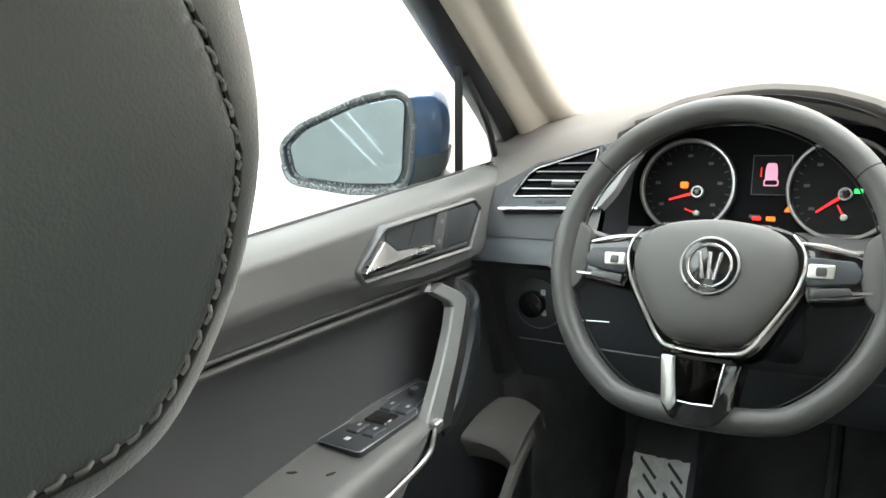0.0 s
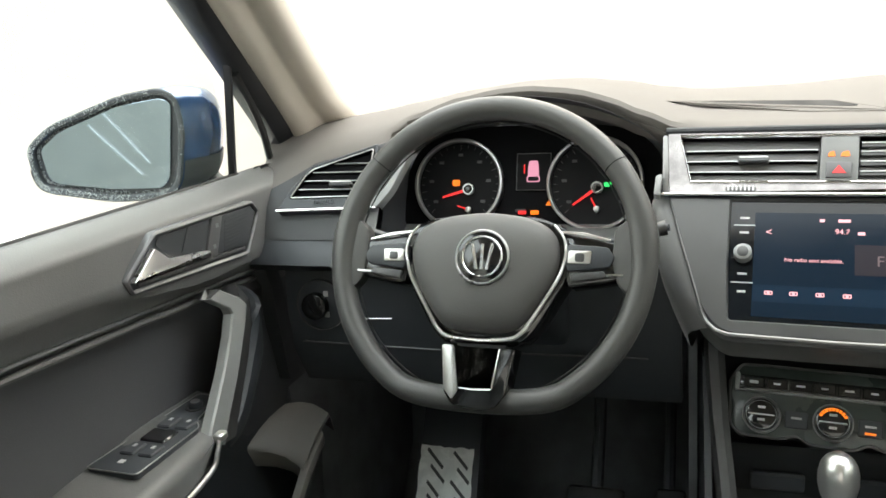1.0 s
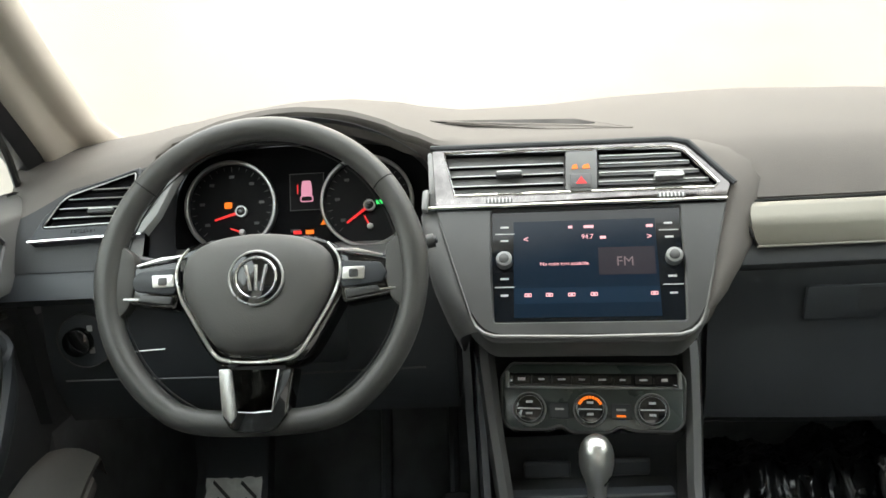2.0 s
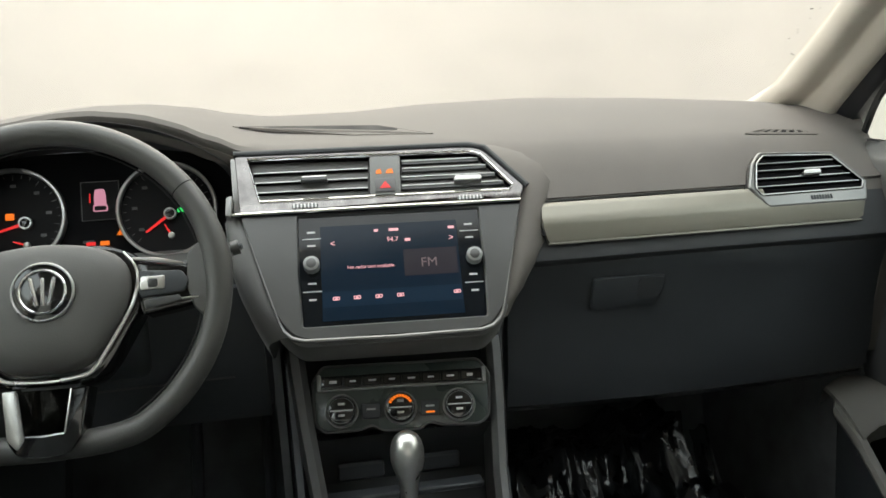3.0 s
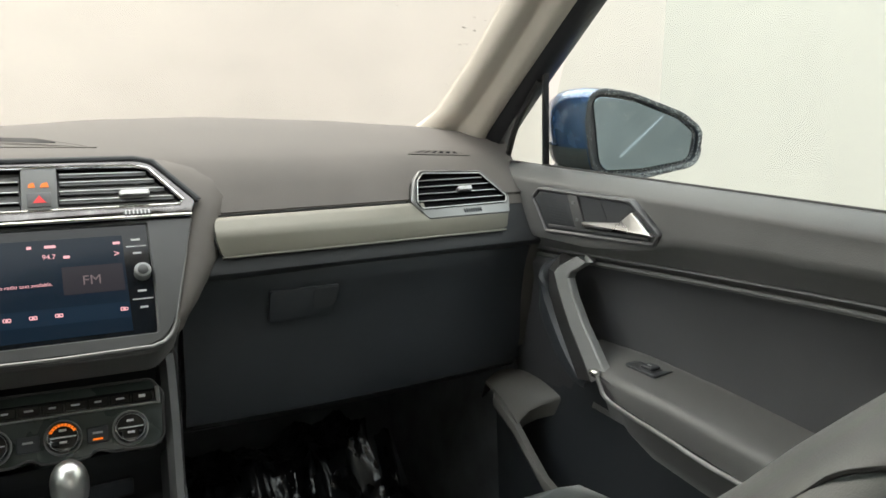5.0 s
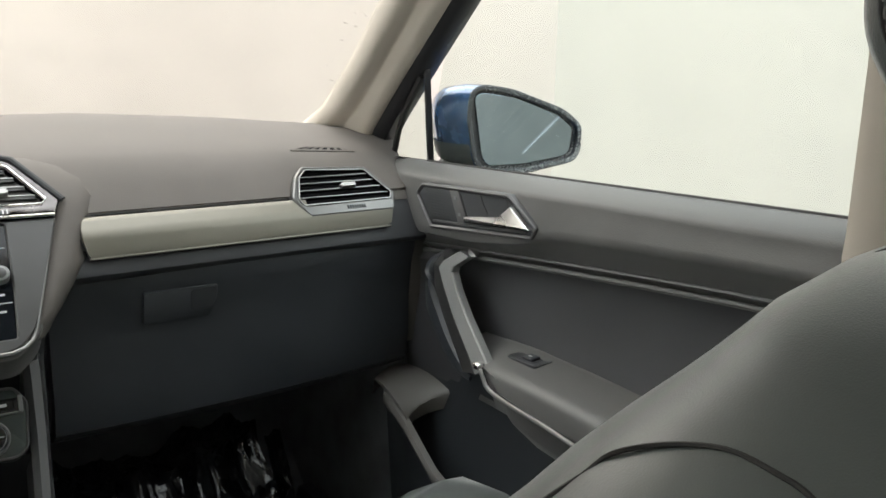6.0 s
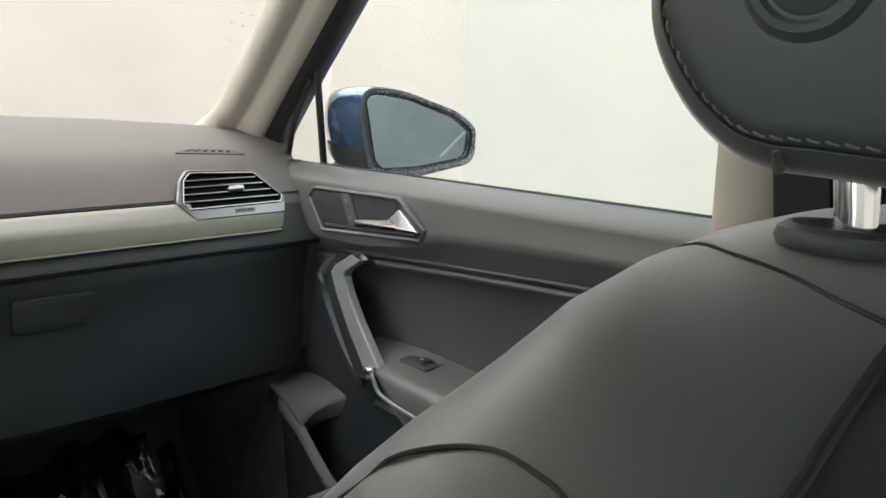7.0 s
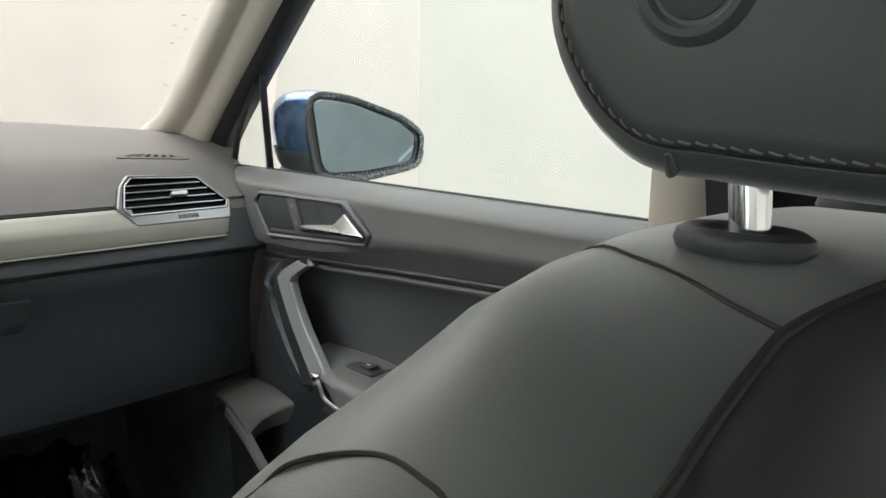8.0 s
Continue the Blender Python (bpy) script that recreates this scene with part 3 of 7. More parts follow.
def top_row(x):
    yb, zb, zc, yf = along(RIM_Y, x), along(RIM_Z, x), along(CREST_Z, x), foot_y(x) - 0.005
    yc = min(1.20, yf - 0.06)
    pts = [(x, yb + 0.012, zb - 0.020), (x, yb + 0.001, zb - 0.009), (x, yb, zb - 0.003), (x, yb + 0.006, zb + 0.003)]
    w = min(1.0, max(0.0, (x - 0.135) / 0.055))
    if w > 0:  # soft roll from the top down to the strip on the passenger side
        w = w * w * (3 - 2 * w)
        a, c, e = V((x, 0.8670, 0.7165)), V((x, yb + 0.002, zb)), V((x, yb + 0.006 + (yc - yb - 0.006) / 8, zb + 0.003 + (zc - zb - 0.003) * math.sin(math.pi / 16) ** 0.9))
        roll = [a * (1 - s) ** 2 + c * 2 * s * (1 - s) + e * s * s for s in (0.0, 0.33, 0.58, 0.8)]
        pts = [tuple(V(p).lerp(q, w)) for p, q in zip(pts, roll)]
    w = min(1.0, max(0.0, (-0.530 - x) / 0.03))
    if w > 0:  # the same roll down to the driver's outer vent
        v = straight(VENT_BROW, x)
        a, c, e = V((x, 0.815 + 0.6 * v + 0.005, 0.65 + 0.8 * v - 0.004)), V((x, yb - 0.004, zb - 0.002)), V((x, yb + 0.006 + (yc - yb - 0.006) / 8, zb + 0.003 + (zc - zb - 0.003) * math.sin(math.pi / 16) ** 0.9))
        roll = [a * (1 - s) ** 2 + c * 2 * s * (1 - s) + e * s * s for s in (0.0, 0.33, 0.58, 0.8)]
        pts = [tuple(V(p).lerp(q, w)) for p, q in zip(pts, roll)]
    for k in range(1, 9):
        s = k / 8
        pts.append((x, yb + 0.006 + (yc - yb - 0.006) * s, zb + 0.003 + (zc - zb - 0.003) * math.sin(s * math.pi / 2) ** 0.9))
    pts += [(x, yc + (yf - yc) * 0.5, zc - 0.002), (x, yf, zc - 0.010), (x, yf + 0.03, zc - 0.03)]
    return pts


xs = [-0.77 + k * 0.022 for k in range(71)]
part("top_pad", sheet([top_row(x) for x in xs], (0, 0.006, -0.012)), DASH_WARM_LIT, dash, "soft-touch top pad with fine grain")

# speaker tray sunk in the top, its deep end a dark inlay for shade
def on_top(x, y, lift=0.0):
    row = top_row(x)
    for a, b in zip(row[2:], row[3:]):
        if a[1] <= y <= b[1]:
            s = (y - a[1]) / max(1e-6, b[1] - a[1])
            return (x, y, a[2] + (b[2] - a[2]) * s + lift)
    return (x, y, row[-2][2] + lift)


tray = [(-0.190, 1.062), (0.020, 1.061), (0.092, 0.979), (-0.02, 0.997)]
lid = [(-0.182, 1.0585), (0.017, 1.0585), (0.046, 1.018), (-0.03, 1.004)]
bm = bmesh.new()
outer = rounded(tray, 0.006, 3)
inner = inset(outer, 0.004)
rings(bm, [[on_top(*p, -0.002) for p in outer], [on_top(*p, 0.0012) for p in outer], [on_top(*p, 0.0012) for p in inner], [on_top(*p, -0.002) for p in inner]], wrap=True)
part("tray_edge", bm, DASH_WARM_LIT, dash)
bm = bmesh.new()
rings(bm, [[on_top(*p, -0.001) for p in inner], [on_top(*p, 0.0005) for p in inner]])
part("tray_floor", bm, DASH_WARM_LIT, dash)
bm = bmesh.new()
lo = rounded(lid, 0.004, 3)
rings(bm, [[on_top(*p, 0.0) for p in lo], [on_top(*p, 0.0011) for p in lo]])
part("tray_slot", bm, GAUGE_FACE, dash, "dark inlay for the shade inside the speaker tray")

# defroster outlet near the passenger pillar
vent = [(0.540, 0.939), (0.570, 0.955), (0.638, 0.948), (0.658, 0.932)]
vent = rounded(vent, 0.004, 3)
bm = bmesh.new()
vi = inset(vent, 0.004)
rings(bm, [[on_top(*p, 0.0) for p in vent], [on_top(*p, 0.0014) for p in vent], [on_top(*p, 0.0014) for p in vi], [on_top(*p, 0.0) for p in vi]], wrap=True)
outlet = part("side_outlet", bm, DASH_WARM_LIT, dash, "slatted side window outlet")
bm = bmesh.new()
rings(bm, [[on_top(*p, -0.0005) for p in vi], [on_top(*p, 0.0005) for p in vi]])
part("outlet_floor", bm, DUCT_BLACK, outlet)
for k in range(7):
    f, g = (k + 0.15) / 7, (k + 0.85) / 7
    a, b = V((0.545 + 0.108 * f, 0.9415 - 0.007 * f)), V((0.571 + 0.066 * g, 0.9525 - 0.007 * g))
    q = [(a.x - 0.0028, a.y), (a.x + 0.0022, a.y), (b.x + 0.0022, b.y), (b.x - 0.0028, b.y)]
    bm = bmesh.new()
    rings(bm, [[on_top(*p, 0.0004) for p in q], [on_top(*p, 0.0016) for p in q]])
    part("slat", bm, DASH_WARM_LIT, outlet)

# ---- plane of the upper front: leans away from the cabin ----
FACE = plane_axes((0, 0.815, 0.65), (1, 0, 0), (0, 0.6, 0.8))
STACK_TURN = Matrix.Translation((0, 0.815, 0)) @ Matrix.Rotation(radians(-5), 4, "Z") @ Matrix.Translation((0, -0.815, 0))
CENTER = STACK_TURN @ FACE @ Matrix.Translation((0, -0.0025, 0))  # screen and middle vents, turned a little to the driver


# front face on the passenger side, above and below the decorative strip
def face_grid(x0, x1, v0, v1, nx=12, nv=6, out=0.0, bulge=0.0):
    rows = []
    for j in range(nv + 1):
        v = v0 + (v1 - v0) * j / nv
        rows.append([tuple(FACE @ V((x0 + (x1 - x0) * i / nx, v, out + bulge * math.sin(math.pi * j / nv)))) for i in range(nx + 1)])
    return rows


part("front_pad", sheet(face_grid(0.176, 0.765, 0.066, 0.090, 16, 4, -0.007, 0.001), (0, 0.02, 0)), DASH_WARM_LIT, dash)
lip = [[(x, y, z) for x in [0.172 + k * 0.0495 for k in range(13)]] for y, z in ((0.8634, 0.7012), (0.8334, 0.6612), (0.8244, 0.6492), (0.8232, 0.6435), (0.8265, 0.6380), (0.836, 0.6325), (0.87, 0.628))]
part("lower_lip", sheet(lip, (0, 0.012, 0.006)), MATT, dash, "dark rounded lip under the strip")

# decorative strip with a crease, running into the passenger vent
strip = []
for v, out in ((0.0760, -0.004), (0.0750, 0.004), (0.0720, 0.007), (0.0660, 0.0078), (0.0550, 0.009), (0.0440, 0.010), (0.0400, 0.0085), (0.0230, 0.0020), (0.0200, 0.0), (0.0190, -0.004)):
    left = along([(0.019, 0.2095), (0.024, 0.2055), (0.040, 0.2020), (0.055, 0.2025), (0.066, 0.2050), (0.072, 0.2085), (0.076, 0.2135)], v)
    right = along([(0.019, 0.650), (0.024, 0.660), (0.040, 0.664), (0.049, 0.664)], v) if v < 0.05 else 0.52
    strip.append([tuple(FACE @ V((left + (right - left) * k / 14, v, out))) for k in range(15)])
part("decor_strip", sheet(strip, (0, 0.008, -0.002)), CHAMPAGNE, dash, "matt champagne decorative strip with a crease")
part("strip_edge", tube([tuple(FACE @ V(p)) for p in ((0.206, 0.0175, 0.001), (0.40, 0.0175, 0.001), (0.655, 0.0175, 0.001))], 0.0016, 6), CHAMPAGNE, dash)
part("strip_gap", tube([tuple(FACE @ V(p)) for p in ((0.2035, 0.030, 0.0), (0.2000, 0.045, 0.001), (0.2010, 0.060, 0.001), (0.2045, 0.0705, 0.001), (0.212, 0.0772, 0.001), (0.225, 0.0785, 0.001), (0.36, 0.0785, 0.0012), (0.498, 0.0785, 0.0))], 0.0020, 6), SEAM, dash)

# glove box
box = part("glove_box_door", sheet([[(x, y + 0.012 * ((x - 0.45) / 0.25) ** 2, z) for x in [0.160 + k * 0.0555 for k in range(11)]] for y, z in ((0.830, 0.640), (0.828, 0.630), (0.833, 0.612), (0.840, 0.585), (0.846, 0.54), (0.846, 0.47), (0.856, 0.425), (0.885, 0.405))], (0, 0.02, 0)), HARD, dash, "black glove box lid")
GLOVE = plane_axes((0.326, 0.8388, 0.588), (1, 0, 0), (0, -0.20, 1))
part("latch_plate", slab(rounded([(-0.055, -0.024), (0.035, -0.024), (0.046, 0.002), (0.046, 0.022), (-0.055, 0.022)], 0.004), -0.004, 0.0016, GLOVE, 0.001), HARD, box)
part("latch_recess", slab(rounded([(0.008, -0.012), (0.038, -0.012), (0.044, 0.004), (0.044, 0.019), (0.008, 0.019)], 0.006), -0.002, 0.0022, GLOVE), MATT, box)
part("under_panel", sheet([[(x, y, z) for x in (0.16, 0.3, 0.5, 0.72)] for y, z in ((0.885, 0.412), (1.0, 0.405), (1.40, 0.40))], (0, 0, 0.01)), MATT, dash)
part("end_cap", sheet([[(x, y, z) for x in (0.715, 0.74, 0.765)] for y, z in ((0.935, 0.715), (0.870, 0.700), (0.830, 0.65), (0.85, 0.60), (0.87, 0.45))], (0, 0.03, 0)), DASH_WARM_LIT, dash)
part("corner_block", sheet([[(x, y, z) for x in (0.69, 0.72, 0.75)] for y, z in ((0.868, 0.63), (0.87, 0.55), (0.89, 0.42))], (0, 0.05, 0)), HARD, dash)

# driver's side: panel round the outer vent, knee panel and the tunnel to the gauges
rows = []
for j in range(8):
    rows.append([tuple(FACE @ V((x, 0.030 + (straight(VENT_BROW, x) - 0.030) * j / 7, -0.006 + 0.004 * math.sin(math.pi * j / 7)))) for x in [-0.765 + k * 0.022 for k in range(11)]])
part("driver_face", sheet(rows, (0, 0.02, 0)), FACE_GREY, dash, "dark panel round the driver's vent")
part("driver_lower_face", sheet(face_grid(-0.765, -0.545, -0.005, 0.032, 10, 4, -0.008, 0.002), (0, 0.02, 0)), HARD, dash)
part("lower_edge", sheet([[(-x, y, z) for x in [0.215 + k * 0.055 for k in range(11)]] for y, z in ((0.828, 0.655), (0.818, 0.640), (0.835, 0.628), (0.87, 0.627))], (0, 0.01, 0.008)), HARD, dash)
knee = part("knee_panel", sheet([[(x, y, z) for x in [-0.70 + k * 0.06 for k in range(10)]] for y, z in ((0.868, 0.63), (0.862, 0.56), (0.868, 0.50), (0.90, 0.44), (0.96, 0.42))], (0, 0.02, 0)), HARD, dash, "black knee panel under the steering column")
part("seam", tube([(-0.68, 0.861, 0.515), (-0.45, 0.861, 0.512), (-0.20, 0.861, 0.515)], 0.0014, 5), GRAPHITE, knee)
part("seam", tube([(-0.585, 0.8595, 0.553), (-0.54, 0.8595, 0.555)], 0.0011, 5), SATIN, knee)
part("under_panel", sheet([[(x, y, z) for x in (-0.72, -0.5, -0.3, -0.16)] for y, z in ((0.96, 0.42), (1.1, 0.41), (1.40, 0.41))], (0, 0, 0.01)), MATT, dash)
part("end_cap", sheet([[(-x, y, z) for x in (0.715, 0.74, 0.765)] for y, z in ((0.935, 0.715), (0.870, 0.700), (0.830, 0.65), (0.85, 0.60), (0.87, 0.45))], (0, 0.03, 0)), FACE_GREY, dash)

CLUSTER = plane_axes((-0.372, 1.017, 0.705), (1, 0, 0), (0, 0.34, 0.94))
mouth = [(-0.565, 0.66), (-0.560, 0.72), (-0.545, 0.775), (-0.50, 0.812), (-0.44, 0.834), (-0.36, 0.840), (-0.28, 0.826), (-0.215, 0.795), (-0.185, 0.765), (-0.175, 0.715), (-0.18, 0.66), (-0.25, 0.645), (-0.37, 0.64), (-0.50, 0.645)]
back = [(-0.185, -0.06), (-0.188, 0.0), (-0.180, 0.045), (-0.14, 0.078), (-0.07, 0.090), (0.0, 0.092), (0.07, 0.090), (0.14, 0.078), (0.178, 0.045), (0.188, 0.0), (0.186, -0.06), (0.12, -0.070), (0.0, -0.073), (-0.12, -0.070)]
mo = smooth_path([(x, 0.945 if z > 0.70 else 0.90, z) for x, z in mouth], 3, True)
ba = smooth_path([tuple(CLUSTER @ V((u, v, 0.006))) for u, v in back], 3, True)
bm = bmesh.new()
rings(bm, [[tuple(p + V((0, 0.004, 0))) for p in mo], [tuple(p) for p in mo], [tuple(p.lerp(q, 0.25)) for p, q in zip(mo, ba)], [tuple(p.lerp(q, 0.7)) for p, q in zip(mo, ba)], [tuple(q) for q in ba]], cap=(False, False))
part("gauge_hood_lining", bm, MATT, dash, "black lining under the gauge hood")
part("driver_wing", sheet(face_grid(-0.60, -0.545, -0.01, 0.13, 3, 5, -0.003), (0, 0.02, 0)), SOFT, dash)
part("column_surround", sheet([[(x, y, z) for x in (-0.60, -0.48, -0.36, -0.27, -0.215)] for y, z in ((0.905, 0.66), (0.86, 0.652), (0.828, 0.645))], (0, 0.01, -0.01)), SOFT, dash)


# ---- instrument cluster ----
cluster = thing("instrument_cluster", "instrument cluster with two chrome-ringed gauges, lit warning lights", "instrument cluster")
o = rounded([(-0.192, -0.075), (0.192, -0.075), (0.192, 0.03), (0.15, 0.092), (-0.15, 0.092), (-0.192, 0.03)], 0.03, 4)
part("face", slab(o, -0.01, 0.0, CLUSTER), DUCT_BLACK, cluster)


def gauge(cx, cy, r, hx, hy, needle_deg, sub_deg):
    g = part("gauge", disc((cx, cy), r, 0.0005, 0.003, CLUSTER, 48), GAUGE_FACE, cluster, "round black gauge with a red needle")
    ro, ri = circle((cx, cy), r + 0.0042, 56), circle((cx, cy), r - 0.0008, 56)
    part("ring", ring_plate(ro, ri, 0.0, 0.013, CLUSTER, 0.0012), SATIN, g, "bright silver ring")
    for k in range(25):
        a = radians(225 - 270 * k / 24)
        l = 0.007 if k % 3 == 0 else 0.004
        mm = CLUSTER @ Matrix.Translation((cx, cy, 0.0032)) @ Matrix.Rotation(a, 4, "Z")
        part("tick", brick((r - 0.004 - l / 2, 0, 0), (l, 0.0009, 0.0004), mm), GRAPHITE, g)
    for k in range(7):
        a = radians(215 - 250 * k / 6)
        p = (cx + (r - 0.019) * math.cos(a), cy + (r - 0.019) * math.sin(a), 0.0032)
        part("scale_mark", brick(p, (0.007, 0.004, 0.0004), CLUSTER), GRAPHITE, g)
    mm = CLUSTER @ Matrix.Translation((hx, hy, 0.0055)) @ Matrix.Rotation(radians(needle_deg), 4, "Z")
    part("needle", slab([(0.0, -0.0022), (r - 0.022, -0.0012), (r - 0.022, 0.0012), (0.0, 0.0022)], 0, 0.0012, mm), RED, g, "glowing red needle")
    part("hub", disc((hx, hy), 0.0075, 0.003, 0.010, CLUSTER, 24, 0.002), GLOSS, g)
    part("hub_ring", ring_plate(circle((hx, hy), 0.0082, 24), circle((hx, hy), 0.0064, 24), 0.003, 0.0105, CLUSTER), SATIN, g)
    mm = CLUSTER @ Matrix.Translation((hx, hy - 0.030, 0.0045)) @ Matrix.Rotation(radians(sub_deg), 4, "Z")
    part("small_needle", slab([(0.0, -0.0014), (0.018, -0.0008), (0.018, 0.0008), (0.0, 0.0014)], 0, 0.001, mm), RED, g)
    part("small_hub", disc((hx, hy - 0.030), 0.0045, 0.003, 0.007, CLUSTER, 16, 0.001), SATIN, g)
    return g


gauge(-0.107, 0.006, 0.063, -0.092, -0.002, 196, 160)
gauge(0.091, 0.004, 0.063, 0.094, -0.002, 216, 118)
part("warning_light", brick((-0.112, 0.008, 0.0045), (0.011, 0.009, 0.001), CLUSTER, 0.002), ORANGE, cluster, "lit orange warning light")
part("warning_light", brick((0.109, 0.002, 0.0075), (0.010, 0.006, 0.002), CLUSTER, 0.001), GREEN, cluster, "lit green tell-tale")
part("warning_light", brick((0.006, -0.036, 0.002), (0.012, 0.006, 0.001), CLUSTER, 0.001), ORANGE, cluster)
part("warning_light", brick((-0.012, -0.036, 0.002), (0.012, 0.005, 0.001), CLUSTER, 0.001), RED, cluster)
part("warning_light", slab([(0.022, -0.026), (0.032, -0.026), (0.027, -0.017)], 0.001, 0.0025, CLUSTER), ORANGE, cluster)
disp = part("display", slab([(-0.022, -0.004), (0.028, -0.004), (0.028, 0.050), (-0.022, 0.050)], 0.0, 0.002, CLUSTER), GAUGE_FACE, cluster, "small display with a pink car outline")
part("display_edge", ring_plate([(-0.022, -0.004), (0.028, -0.004), (0.028, 0.050), (-0.022, 0.050)], [(-0.0212, -0.0032), (0.0272, -0.0032), (0.0272, 0.0492), (-0.0212, 0.0492)], 0.001, 0.0028, CLUSTER), GRAPHITE, disp)
part("car_outline", slab(rounded([(-0.0050, 0.016), (0.0105, 0.016), (0.0105, 0.028), (0.0088, 0.039), (-0.0033, 0.039), (-0.0050, 0.028)], 0.003), 0.002, 0.0032, CLUSTER), PINK, disp)
part("car_outline", ring_plate(rounded([(-0.007, 0.008), (0.0125, 0.008), (0.012, 0.0175), (-0.0065, 0.0175)], 0.003, 3), rounded([(-0.0055, 0.0095), (0.011, 0.0095), (0.0105, 0.016), (-0.005, 0.016)], 0.003, 3), 0.002, 0.003, CLUSTER), PINK, disp)
part("car_side", brick((-0.0105, 0.027, 0.0022), (0.0014, 0.013, 0.0008), CLUSTER), RED, disp)
part("readout", brick((-0.015, -0.033, 0.0015), (0.014, 0.004, 0.001), CLUSTER), GRAPHITE, cluster)

# pale plates for the lit cowl sides, and grey sill inside the gauge hood
fin = rounded([(-0.506, 0.162), (-0.521, 0.147), (-0.545, 0.098), (-0.568, 0.076), (-0.546, 0.075), (-0.530, 0.100), (-0.512, 0.150)], 0.004, 3)
part("cluster_fin", slab(fin, -0.012, 0.003, FACE, 0.002), HANDLE_GREY, cluster, "pale plate for the lit side wall of the gauge cowl")
part("fin_foot", tube([tuple(FACE @ V(p)) for p in ((-0.572, 0.0735, 0.004), (-0.548, 0.0735, 0.003))], 0.0018, 6), CHROME, cluster)
part("cluster_fin", slab(rounded([(-0.183, 0.118), (-0.191, 0.116), (-0.193, 0.090), (-0.186, 0.088)], 0.003, 3), -0.012, 0.0, FACE, 0.002), HANDLE_GREY, cluster)
sill = [[tuple(CLUSTER @ V((u, v, o))) for u in (-0.19, -0.15, -0.107, -0.05, 0.0, 0.05, 0.091, 0.15, 0.19)] for v, o in ((-0.095, 0.050), (-0.075, 0.030), (-0.060, 0.014), (-0.053, 0.004))]
part("cluster_sill", sheet(sill, (0, 0.004, -0.004)), SOFT, cluster, "grey sill below the gauges")

# ---- centre stack: body behind the screen and vents ----
stack = thing("center_stack", "dark grey center stack housing between driver and passenger", "center stack")
o = rounded([(-0.188, 0.078), (-0.140, -0.062), (-0.112, -0.088), (0.112, -0.088), (0.138, -0.062), (0.176, 0.078), (0.176, 0.104), (0.122, 0.163), (-0.186, 0.168)], 0.012, 4)
part("housing", slab(o, -0.06, -0.003, CENTER, 0.006), SOFT, stack)
# soft flanks beside the screen, rolling under it down to the climate panel
PROFILE = [tuple((FACE @ V((0, v, 0)))[1:]) + (v,) for v in (0.084, 0.05, 0.02, -0.01, -0.04, -0.062, -0.076)]
PROFILE += [(0.794, 0.583, -0.085), (0.824, 0.577, -0.095), (0.848, 0.566, -0.105), (0.862, 0.545, -0.12), (0.872, 0.51, -0.13), (0.888, 0.47, -0.14), (0.905, 0.40, -0.15)]
FLANK_END = [(-0.15, 0.150), (-0.10, 0.155), (-0.085, 0.159), (-0.062, 0.168), (-0.04, 0.178), (-0.01, 0.190), (0.02, 0.207), (0.05, 0.213), (0.084, 0.225)]
FLANK_TOP = [(0.168, 0.128, 0.170, 0.940), (0.150, 0.147, 0.205, 0.927), (0.128, 0.165, 0.226, 0.908), (0.106, 0.183, 0.232, 0.886)]  # beside the vents: height, inner edge, and where it dips under the top pad
DASH_FRONT = [(0.40, 0.90), (0.47, 0.888), (0.54, 0.862), (0.585, 0.842), (0.612, 0.833), (0.632, 0.832), (0.6435, 0.8235), (0.6612, 0.8334), (0.7012, 0.8634), (0.76, 0.905), (0.79, 0.93)]
